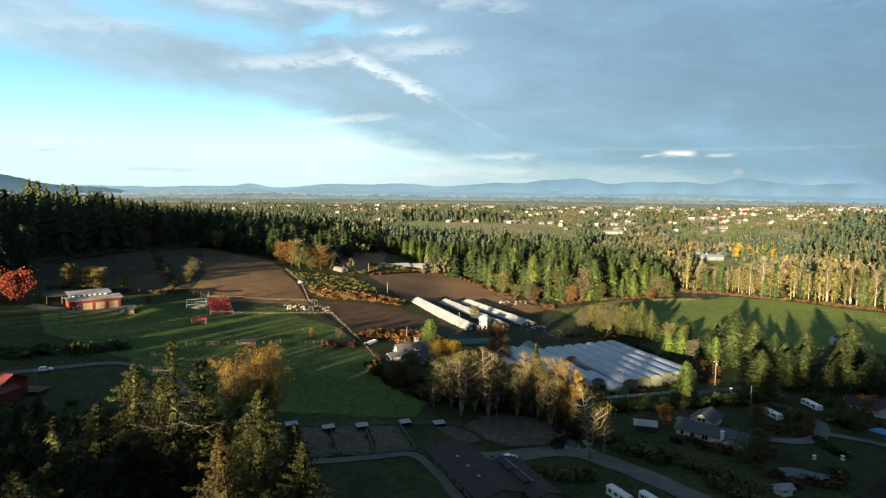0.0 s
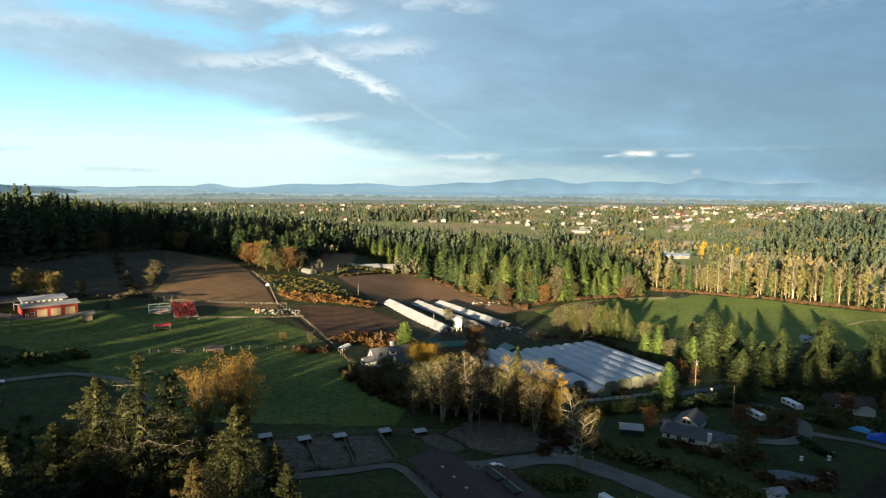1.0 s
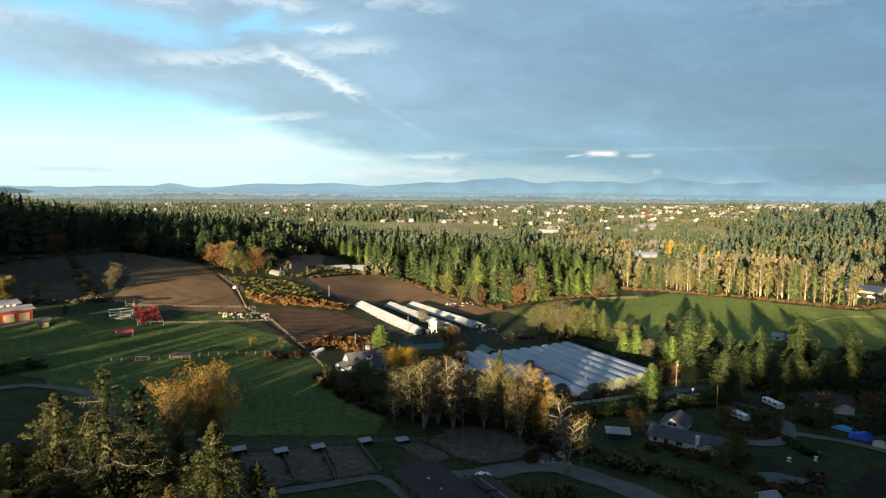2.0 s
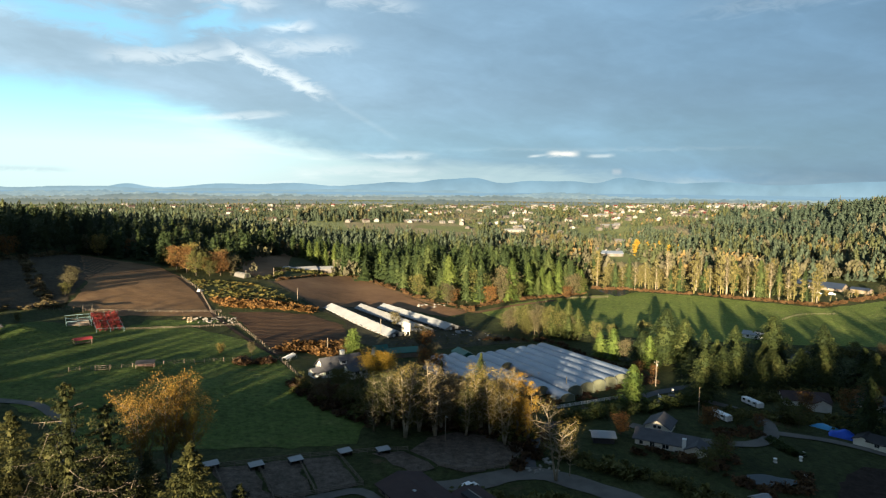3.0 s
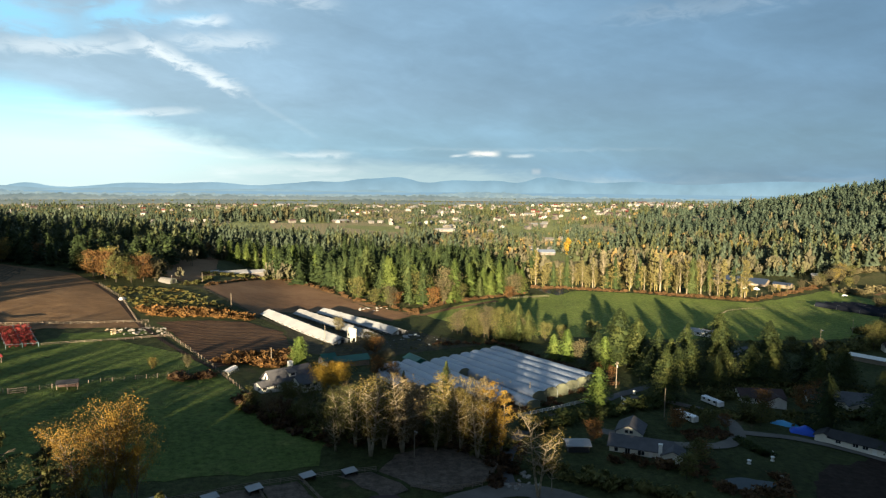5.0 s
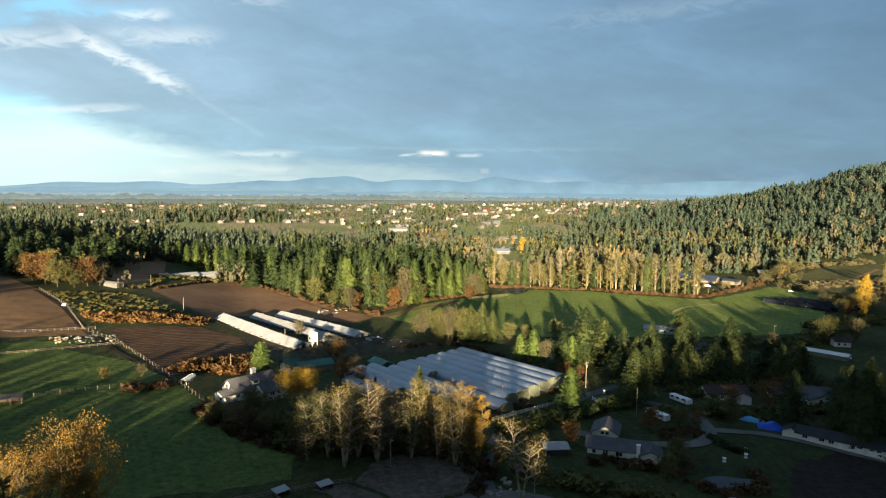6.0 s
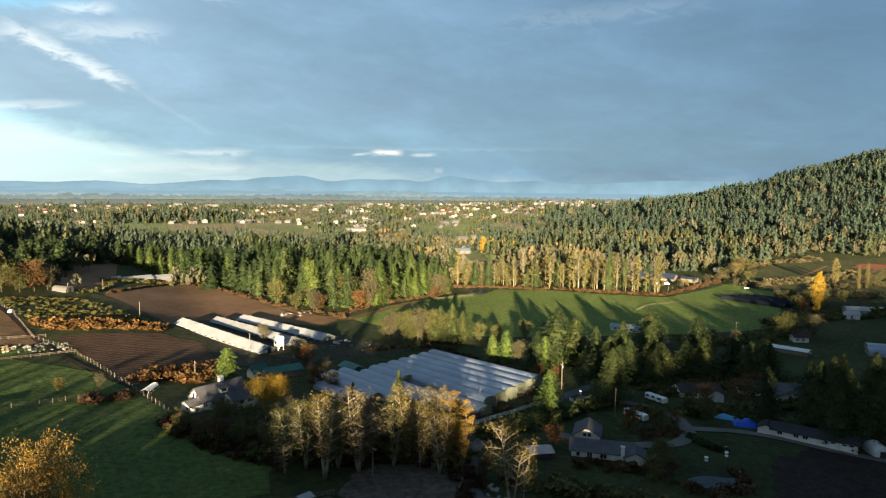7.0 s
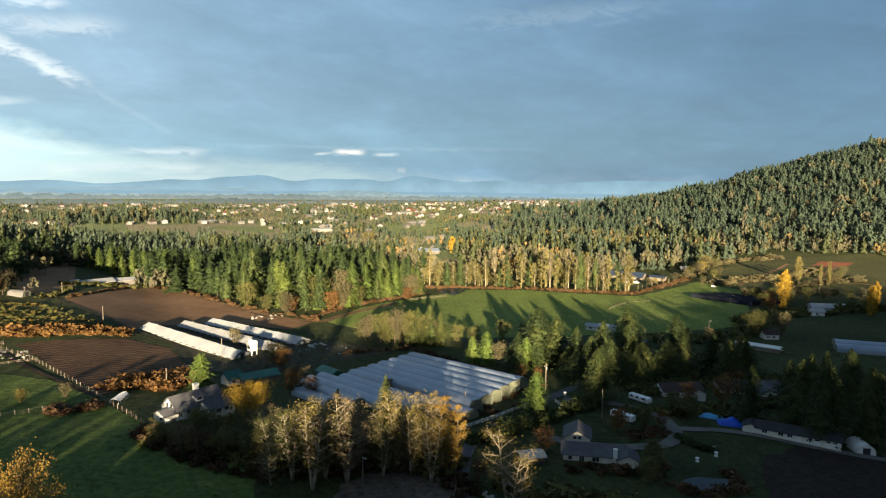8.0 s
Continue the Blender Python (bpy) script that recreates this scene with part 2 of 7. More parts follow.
def meadow(name, colours, dry, patch=0.02, quilt=False):
    m = bpy.data.materials.new(name)
    m.use_nodes = True
    k = Nodes(m.node_tree)
    place = k.add("ShaderNodeNewGeometry").outputs["Position"]
    big, mid, small = k.noise(patch, 4, place, 0.6, 0.5), k.noise(patch * 9, 4, place), k.noise(2.2, 4, place, 0.7)
    f = k.math("ADD", k.math("MULTIPLY", big, 0.45), k.math("ADD", k.math("MULTIPLY", mid, 0.3), k.math("MULTIPLY", small, 0.25)))
    n = len(colours)
    col = k.ramp(f, [(0.34 + 0.32 * i / max(n - 1, 1), c) for i, c in enumerate(colours)])
    col = k.mix(1.0, col, k.ramp(k.noise(0.55, 5, place, 0.7), [(0.32, 0.55), (0.52, 1.0), (0.7, 1.45)]), "MULTIPLY")
    if quilt:
        # farther off the land is parcelled into small fields
        cells = k.add("ShaderNodeTexVoronoi", {"Vector": k.add("ShaderNodeMapping", {"Vector": place, "Scale": (0.013, 0.008, 0)}), "Scale": 1.0}).outputs["Color"]
        field = k.ramp(k.add("ShaderNodeSeparateColor", {0: cells}).outputs[0], [(0.0, (0.19, 0.22, 0.09)), (0.25, (0.27, 0.235, 0.14)), (0.45, (0.22, 0.25, 0.11)), (0.65, (0.31, 0.265, 0.165)), (0.85, (0.17, 0.19, 0.09))], "CONSTANT")
        y = k.add("ShaderNodeSeparateXYZ", {0: place}).outputs[1]
        col = k.mix(k.span(y, 620, 800), col, k.mix(0.3, field, col))
    col = k.mix(k.span(k.math("ADD", k.math("MULTIPLY", k.noise(patch * 4, 5, place, 0.65), 0.8), k.math("MULTIPLY", small, 0.2)), 0.60, 0.70), col, dry)
    b = k.add("ShaderNodeBsdfPrincipled", {"Base Color": col, "Roughness": 0.95, "Specular IOR Level": 0.1})
    k.put(b.inputs["Normal"], k.add("ShaderNodeBump", {"Height": k.math("ADD", small, k.math("MULTIPLY", mid, 2.0)), "Strength": 0.8, "Distance": 0.5}))
    k.add("ShaderNodeOutputMaterial", {0: b})
    return m


M_GROUND = meadow("rough_grass", [(0.020, 0.026, 0.011), (0.040, 0.050, 0.018), (0.066, 0.066, 0.028)], (0.085, 0.062, 0.036), 0.02, True)
M_TUFT = foliage("grass_tuft", [(0.028, 0.036, 0.013), (0.05, 0.062, 0.02), (0.085, 0.08, 0.032)])
M_LAWN = meadow("pasture", [(0.042, 0.064, 0.016), (0.070, 0.104, 0.025), (0.105, 0.126, 0.038)], (0.105, 0.095, 0.042), 0.03)
M_MEADOW = meadow("green_field", [(0.085, 0.118, 0.028), (0.128, 0.172, 0.040), (0.180, 0.200, 0.062)], (0.17, 0.155, 0.065), 0.022)
M_TILLED = furrowed("tilled_soil", [(0.038, 0.022, 0.014), (0.070, 0.040, 0.024), (0.135, 0.082, 0.048)], 60, 2.7, 1.5)
M_BROWN = furrowed("harvested_soil", [(0.098, 0.058, 0.032), (0.175, 0.102, 0.056), (0.245, 0.152, 0.084)], -25, 3.4, 0.12)
M_STUBBLE = furrowed("stubble", [(0.070, 0.046, 0.026), (0.148, 0.090, 0.048), (0.235, 0.155, 0.086)], 75, 2.2, 0.6)
M_SCRUB = meadow("rough_pasture", [(0.036, 0.042, 0.018), (0.062, 0.066, 0.027), (0.088, 0.082, 0.038)], (0.115, 0.090, 0.052), 0.03)
M_FALLOW = meadow("fallow", [(0.03, 0.026, 0.018), (0.055, 0.045, 0.03), (0.085, 0.07, 0.045)], (0.12, 0.10, 0.06), 0.03)
M_YARD = meadow("farmyard_earth", [(0.03, 0.028, 0.02), (0.05, 0.048, 0.03), (0.07, 0.065, 0.045)], (0.11, 0.10, 0.085), 0.05)
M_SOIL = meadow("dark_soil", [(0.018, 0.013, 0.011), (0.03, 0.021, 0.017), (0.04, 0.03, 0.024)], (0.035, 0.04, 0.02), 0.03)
M_SAND = meadow("riding_sand", [(0.078, 0.062, 0.050), (0.112, 0.090, 0.072), (0.14, 0.114, 0.092)], (0.06, 0.055, 0.048), 0.06)
M_GRAVEL = surface("gravel", [(0.068, 0.064, 0.058), (0.105, 0.098, 0.088), (0.142, 0.132, 0.118)], 0.95, 0.6, bump=0.5, fine=6)
M_ASPHALT = surface("asphalt", [(0.05, 0.052, 0.056), (0.075, 0.078, 0.082)], 0.9, 0.6, bump=0.3)
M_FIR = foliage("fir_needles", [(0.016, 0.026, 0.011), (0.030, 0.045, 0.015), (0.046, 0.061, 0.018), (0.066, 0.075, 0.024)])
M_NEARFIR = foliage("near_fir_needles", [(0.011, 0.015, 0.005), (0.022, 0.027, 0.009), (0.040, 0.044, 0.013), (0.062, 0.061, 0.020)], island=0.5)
# bluish and low in contrast: haze over the hill is put into the needles' colour
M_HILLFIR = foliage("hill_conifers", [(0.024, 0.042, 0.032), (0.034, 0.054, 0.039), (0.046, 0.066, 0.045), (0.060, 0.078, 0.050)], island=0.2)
M_OLDFIR = foliage("old_fir_needles", [(0.020, 0.033, 0.017), (0.034, 0.050, 0.023), (0.056, 0.070, 0.029)], island=0.3, vary=0.6)
M_NETTED = surface("dark_shade_net", [(0.010, 0.013, 0.020), (0.018, 0.021, 0.030)], 1.0, 1, spec=0.0)
M_BROWNFIR = foliage("rusty_needles", [(0.026, 0.024, 0.010), (0.054, 0.042, 0.015), (0.088, 0.062, 0.021)])
# far foliage is paler and flatter than near, conifers bluer, to stand for haze
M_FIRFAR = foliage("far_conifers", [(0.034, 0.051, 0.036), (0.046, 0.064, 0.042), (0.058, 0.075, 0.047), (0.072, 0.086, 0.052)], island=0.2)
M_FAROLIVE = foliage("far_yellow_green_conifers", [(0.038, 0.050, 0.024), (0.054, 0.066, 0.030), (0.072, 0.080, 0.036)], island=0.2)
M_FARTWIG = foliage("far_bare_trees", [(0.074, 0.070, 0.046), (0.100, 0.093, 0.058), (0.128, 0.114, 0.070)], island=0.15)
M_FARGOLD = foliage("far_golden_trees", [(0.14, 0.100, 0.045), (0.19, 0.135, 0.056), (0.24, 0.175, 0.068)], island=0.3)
M_CEDAR = foliage("cedar_sprays", [(0.042, 0.070, 0.017), (0.074, 0.110, 0.024), (0.108, 0.142, 0.034)])
M_STANDCEDAR = foliage("stand_cedar_sprays", [(0.040, 0.062, 0.016), (0.062, 0.090, 0.021), (0.090, 0.116, 0.029)], vary=0.5)
M_STANDFIR = foliage("stand_fir_needles", [(0.026, 0.042, 0.016), (0.044, 0.064, 0.022), (0.066, 0.086, 0.029)], vary=0.6)
M_MAPLE = foliage("maple_leaves", [(0.112, 0.068, 0.016), (0.19, 0.118, 0.024), (0.275, 0.178, 0.034)], island=0.6)
M_YELLOW = foliage("yellow_leaves", [(0.080, 0.064, 0.018), (0.145, 0.115, 0.032), (0.215, 0.170, 0.050)], island=0.6)
M_BIRCHGOLD = foliage("birch_leaves", [(0.084, 0.076, 0.028), (0.136, 0.118, 0.042), (0.200, 0.168, 0.060)], island=0.5)
M_BELT = foliage("belt_leaves", [(0.074, 0.072, 0.029), (0.122, 0.114, 0.046), (0.182, 0.160, 0.066)], island=0.5)
M_BELTTWIGS = foliage("belt_twigs", [(0.092, 0.083, 0.050), (0.148, 0.128, 0.076), (0.212, 0.180, 0.106)], island=0.5)
M_GOLD = foliage("golden_leaves", [(0.17, 0.105, 0.016), (0.28, 0.18, 0.024), (0.37, 0.25, 0.036)], island=0.6)
M_OLIVE = foliage("olive_leaves", [(0.046, 0.049, 0.017), (0.080, 0.083, 0.026), (0.125, 0.120, 0.040)], island=0.6)
M_ORANGE = foliage("orange_leaves", [(0.075, 0.042, 0.018), (0.140, 0.074, 0.026), (0.195, 0.108, 0.036)], island=0.6)
M_RED = foliage("red_leaves", [(0.12, 0.026, 0.018), (0.21, 0.050, 0.030), (0.26, 0.078, 0.042)])
M_REDBUSH = foliage("red_bush_leaves", [(0.15, 0.022, 0.022), (0.25, 0.038, 0.036), (0.33, 0.062, 0.052)], island=0.5)
M_RUSSET = foliage("russet_leaves", [(0.045, 0.028, 0.017), (0.082, 0.048, 0.024), (0.125, 0.074, 0.033)], island=0.6)
M_TWIGS = foliage("bare_twigs", [(0.066, 0.053, 0.028), (0.114, 0.090, 0.046), (0.165, 0.130, 0.064)], island=0.6)
M_BARETREE = foliage("bare_tree_twigs", [(0.054, 0.050, 0.028), (0.090, 0.080, 0.042), (0.130, 0.112, 0.058)], island=0.5)
# muted and even in tone, for haze as in M_FIRFAR
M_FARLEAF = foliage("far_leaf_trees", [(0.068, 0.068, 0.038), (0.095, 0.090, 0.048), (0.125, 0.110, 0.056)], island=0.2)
M_BARK = surface("bark", [(0.045, 0.036, 0.028), (0.085, 0.068, 0.052)], 0.95, 3, bump=0.5)
M_PALEBARK = surface("pale_bark", [(0.11, 0.092, 0.07), (0.22, 0.185, 0.14)], 0.9, 3, bump=0.4)
M_WATER = surface("pond_water", [(0.008, 0.012, 0.018), (0.014, 0.019, 0.026)], 0.16, 1, spec=0.12)
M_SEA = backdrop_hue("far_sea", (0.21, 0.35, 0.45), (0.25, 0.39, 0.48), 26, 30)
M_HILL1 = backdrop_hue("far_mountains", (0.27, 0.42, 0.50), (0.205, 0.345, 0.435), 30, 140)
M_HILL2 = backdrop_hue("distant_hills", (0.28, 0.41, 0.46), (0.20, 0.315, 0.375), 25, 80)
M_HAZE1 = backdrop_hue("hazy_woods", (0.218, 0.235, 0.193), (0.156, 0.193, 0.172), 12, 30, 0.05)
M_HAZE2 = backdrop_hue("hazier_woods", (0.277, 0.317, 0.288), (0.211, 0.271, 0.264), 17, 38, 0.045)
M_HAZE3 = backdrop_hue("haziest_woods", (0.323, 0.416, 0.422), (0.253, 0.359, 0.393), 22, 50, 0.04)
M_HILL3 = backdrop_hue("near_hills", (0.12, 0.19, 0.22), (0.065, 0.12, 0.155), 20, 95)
M_WHITE = surface("white_paint", [(0.52, 0.51, 0.48), (0.64, 0.63, 0.60), (0.70, 0.69, 0.66)], 0.6, 0.8)
M_CREAM = surface("cream_siding", [(0.52, 0.49, 0.42), (0.66, 0.63, 0.55)], 0.7, 0.8)
M_METAL = surface("pale_roof_metal", [(0.18, 0.195, 0.21), (0.26, 0.27, 0.28), (0.33, 0.335, 0.34)], 0.45, 0.4, metal=0.0, fine=3)
M_POLY = surface("greenhouse_film", [(0.15, 0.18, 0.235), (0.20, 0.235, 0.295), (0.25, 0.285, 0.345)], 0.4, 0.25, fine=1.2, spec=0.5, vary=0.25)
M_POLYEND = surface("greenhouse_end_film", [(0.10, 0.11, 0.075), (0.165, 0.175, 0.12)], 0.5, 0.4)
M_SHINGLE = surface("grey_shingles", [(0.045, 0.045, 0.05), (0.075, 0.075, 0.082), (0.10, 0.10, 0.105)], 0.9, 1.2, bump=0.3, wear=0.4)
M_DARKROOF = surface("dark_roofing", [(0.02, 0.021, 0.024), (0.038, 0.038, 0.042)], 0.85, 1, bump=0.2)
M_BLUEROOF = surface("dark_blue_roof", [(0.018, 0.028, 0.05), (0.03, 0.042, 0.07)], 0.5, 0.6)
M_REDWALL = surface("red_siding", [(0.12, 0.018, 0.012), (0.18, 0.028, 0.018)], 0.75, 1)
M_REDROOF = surface("red_roof", [(0.085, 0.018, 0.015), (0.13, 0.028, 0.022)], 0.7, 0.8)
M_BROWNROOF = surface("brown_roof", [(0.034, 0.022, 0.022), (0.058, 0.036, 0.034)], 0.9, 1)
M_GREENROOF = surface("green_metal_roof", [(0.012, 0.075, 0.06), (0.02, 0.11, 0.085)], 0.45, 0.6)
M_TAN = surface("tan_door", [(0.24, 0.185, 0.115), (0.32, 0.25, 0.155)], 0.6, 1)
M_WOOD = surface("weathered_wood", [(0.11, 0.09, 0.07), (0.22, 0.18, 0.14)], 0.9, 2, bump=0.3)
M_GLASS = surface("window_glass", [(0.015, 0.018, 0.022), (0.025, 0.03, 0.035)], 0.08, 1, spec=0.6)
M_TARP = surface("blue_tarpaulin", [(0.01, 0.05, 0.36), (0.015, 0.09, 0.55)], 0.45, 1.2, bump=0.4, fine=3)
M_TARP2 = surface("pale_blue_tarpaulin", [(0.04, 0.22, 0.45), (0.08, 0.36, 0.62)], 0.45, 1.2, bump=0.4, fine=3)
M_CAR = surface("white_car_paint", [(0.72, 0.72, 0.72), (0.78, 0.78, 0.78)], 0.25, 1, spec=0.6)
M_TYRE = surface("tyre_rubber", [(0.015, 0.015, 0.015), (0.025, 0.025, 0.025)], 0.8, 5)
M_BRICK = surface("chimney_masonry", [(0.42, 0.40, 0.37), (0.55, 0.53, 0.50)], 0.9, 3)
M_NET = surface("red_netting", [(0.20, 0.025, 0.028), (0.30, 0.04, 0.042)], 0.7, 1)
M_PIPE = surface("blue_grey_frame", [(0.13, 0.22, 0.25), (0.19, 0.29, 0.32)], 0.6, 1)
M_STONE = surface("pale_stone", [(0.15, 0.14, 0.125), (0.27, 0.26, 0.235)], 0.9, 2)
M_REDDIRT = meadow("red_earth", [(0.15, 0.05, 0.03), (0.22, 0.075, 0.045), (0.26, 0.10, 0.06)], (0.16, 0.09, 0.05), 0.04)
M_FARWALL = surface("far_pale_walls", [(0.07, 0.062, 0.055), (0.14, 0.13, 0.12), (0.22, 0.215, 0.20)], 0.8, 0.5, vary=0.7)
M_FARROOF = surface("far_grey_roofs", [(0.08, 0.078, 0.076), (0.15, 0.145, 0.14)], 0.8, 0.5, vary=0.5)
M_BARNROOF = surface("grey_barn_roof", [(0.17, 0.175, 0.18), (0.25, 0.255, 0.26)], 0.5, 0.5)
M_DEADWOOD = surface("dead_wood", [(0.075, 0.062, 0.048), (0.14, 0.115, 0.088)], 0.95, 3)
# pale bark brightened beyond M_PALEBARK so that trunks look sunlit
M_SUNBARK = surface("sunlit_bark", [(0.17, 0.145, 0.105), (0.29, 0.245, 0.175)], 0.9, 3, bump=0.3)


# ---- the land ----
def ease(a, b, v):
    t = min(max((v - a) / (b - a), 0), 1)
    return t * t * (3 - 2 * t)


def bump(x, y, cx, cy, rx, ry):
    return math.exp(-((x - cx) / rx) ** 2 - ((y - cy) / ry) ** 2)


def ground(x, y):
    """Height of the land: a slope up to the left, a low valley floor, a wooded hill to the right and the hill behind that shades the valley."""
    left = (18 + 8 * ease(330, 450, y)) * (1 - ease(650, 1100, y)) * ease(40, -260, x)
    ridge = 20 * bump(x, y, -390, 520, 130, 210)
    a, b = 0.35 * ease(250, 340, y) * ease(-60, 0, x), ease(60, 280, x)
    low = -11.5 * (1 - (1 - a) * (1 - b)) * (1 - ease(900, 1700, y)) * (1 - 0.85 * ease(380, 620, x))
    hill = 156 * bump(x, y, 1250, 640, 338, 330) + 30 * bump(x, y, 960, 915, 285, 300)
    rise = 24 * bump(x, y, 1000, 1500, 400, 350)
    far = 26 * ease(900, 3400, math.hypot(x, y))
    along, across = 0.435 * x + 0.9 * y, 0.9 * x - 0.435 * y
    # crest out of view; its humps and dips are tuned to place the valley's shade
    back = min(max(34 + 0.125 * (across + 150), 33 + 10 * ease(-185, -265, across)) + 6 * ease(-30, 60, across) + 4 * math.exp(-((across + 114) / 12) ** 2) - 4.5 * math.exp(-((across + 34) / 13) ** 2), 96) * ease(60, -190, along)
    # unseen hill added on the left to shade the ridge wood
    flank = 62 * bump(x, y, -360, 235, 98, 95)
    knoll = 3.2 * bump(x, y, -150, 318, 13, 11)
    return knoll + left + ridge + low + hill + rise + far + back + flank


def axis(dense_a, dense_b, step, far_a, far_b):
    out = list(np.arange(dense_a, dense_b + 0.1, step))
    d, v = step, dense_b
    while v < far_b:
        d *= 1.13
        v += d
        out.append(min(v, far_b))
    d, v = step, dense_a
    while v > far_a:
        d *= 1.13
        v -= d
        out.insert(0, max(v, far_a))
    return out


class Mesh:
    """Collects corners and faces for one mesh."""

    def __init__(self):
        self.v, self.f = [], []

    def add(self, verts, faces, m=None):
        n = len(self.v)
        self.v += [tuple(m @ Vector(p)) for p in verts] if m is not None else [tuple(p) for p in verts]
        self.f += [tuple(i + n for i in q) for q in faces]
        return self

    def box(self, x0, y0, z0, x1, y1, z1, m=None):
        return self.add([(x0, y0, z0), (x1, y0, z0), (x1, y1, z0), (x0, y1, z0), (x0, y0, z1), (x1, y0, z1), (x1, y1, z1), (x0, y1, z1)],
                        [(0, 3, 2, 1), (4, 5, 6, 7), (0, 1, 5, 4), (1, 2, 6, 5), (2, 3, 7, 6), (3, 0, 4, 7)], m)

    def prism(self, outline, x0, x1, m=None):
        """An outline of (y, z) drawn out along x, closed at both ends."""
        n = len(outline)
        v = [(x0, y, z) for y, z in outline] + [(x1, y, z) for y, z in outline]
        f = [tuple(range(n)), tuple(range(2 * n - 1, n - 1, -1))] + [(i, i + n, (i + 1) % n + n, (i + 1) % n) for i in range(n)]
        return self.add(v, f, m)

    def tube(self, a, b, ra, rb, n=6):
        a, b = Vector(a), Vector(b)
        d = (b - a).normalized()
        s = d.orthogonal().normalized()
        t = d.cross(s)
        v = [p + (s * math.cos(6.2832 * i / n) + t * math.sin(6.2832 * i / n)) * r for p, r in ((a, ra), (b, rb)) for i in range(n)]
        return self.add(v, [(i, (i + 1) % n, (i + 1) % n + n, i + n) for i in range(n)] + [tuple(range(n - 1, -1, -1)), tuple(range(n, 2 * n))])

    def data(self, name, mat, smooth=False):
        me = bpy.data.meshes.new(name)
        me.from_pydata(self.v, [], self.f)
        me.materials.append(mat)
        if smooth:
            me.polygons.foreach_set("use_smooth", [True] * len(me.polygons))
        me.update()
        return me


def part(name, mesh, mat, parent, label="", smooth=False):
    ob = new(name, mesh.data(name, mat, smooth) if isinstance(mesh, Mesh) else mesh)
    ob.parent = parent
    if label:
        tagged(ob, label)
    return ob


def thing(name, x, y, turn=0.0, label="", category="", group="", z=None, kind=""):
    ob = new(name)
    ob.empty_display_size = 0.5
    ob.matrix_world = pose(x, y, ground(x, y) if z is None else z, 0, 0, turn)
    return tagged(ob, label, category, group, kind)


def setting(name, mesh, mat, label, category, smooth=False):
    return tagged(new(name, mesh.data(name, mat, smooth)), label, category, kind="structure")


def build_ground():
    xs, ys = axis(-300, 560, 5, -4950, 4950), axis(40, 620, 5, -1600, 4950)
    v = [(x, y, ground(x, y)) for y in ys for x in xs]
    n = len(xs)
    f = [(j * n + i, j * n + i + 1, (j + 1) * n + i + 1, (j + 1) * n + i) for j in range(len(ys) - 1) for i in range(n - 1)]
    setting("ground", Mesh().add(v, f), M_GROUND, "rough autumn grassland rolling down into a farm valley", "ground", True)


def inside(x, y, poly):
    hit = False
    for (x0, y0), (x1, y1) in zip(poly, poly[1:] + poly[:1]):
        if (y0 > y) != (y1 > y) and x < (x1 - x0) * (y - y0) / (y1 - y0) + x0:
            hit = not hit
    return hit


def patch(name, poly, mat, label, category="field", lift=0.12, step=4.0, ragged=2.4):
    """A piece of land with its own cover that follows the ground; poly is its outline."""
    rim = []
    for (x0, y0), (x1, y1) in zip(poly, poly[1:] + poly[:1]):
        n = max(1, int(math.hypot(x1 - x0, y1 - y0) / 3.5))
        for i in range(n):
            x, y = x0 + (x1 - x0) * i / n, y0 + (y1 - y0) * i / n
            rim.append((x + ragged * noise.noise(Vector((x * 0.3, y * 0.3, 1))), y + ragged * noise.noise(Vector((x * 0.3, y * 0.3, 8)))))
    poly = rim
    bm = bmesh.new()
    bm.faces.new([bm.verts.new((x, y, 0)) for x, y in poly])
    for k in (0, 1):
        lo, hi = min(p[k] for p in poly), max(p[k] for p in poly)
        c = lo + step
        while c < hi:
            no = (1, 0, 0) if k == 0 else (0, 1, 0)
            bmesh.ops.bisect_plane(bm, geom=bm.verts[:] + bm.edges[:] + bm.faces[:], plane_co=(c, c, 0), plane_no=no)
            c += step
    bmesh.ops.triangulate(bm, faces=bm.faces[:])
    bm.normal_update()
    for v in bm.verts:
        v.co.z = ground(v.co.x, v.co.y) + lift
    for f in bm.faces:
        f.smooth = True
        if f.normal.z < 0:
            f.normal_flip()
    me = bpy.data.meshes.new(name)
    bm.to_mesh(me)
    bm.free()
    me.materials.append(mat)
    return tagged(new(name, me), label, category, kind="structure")


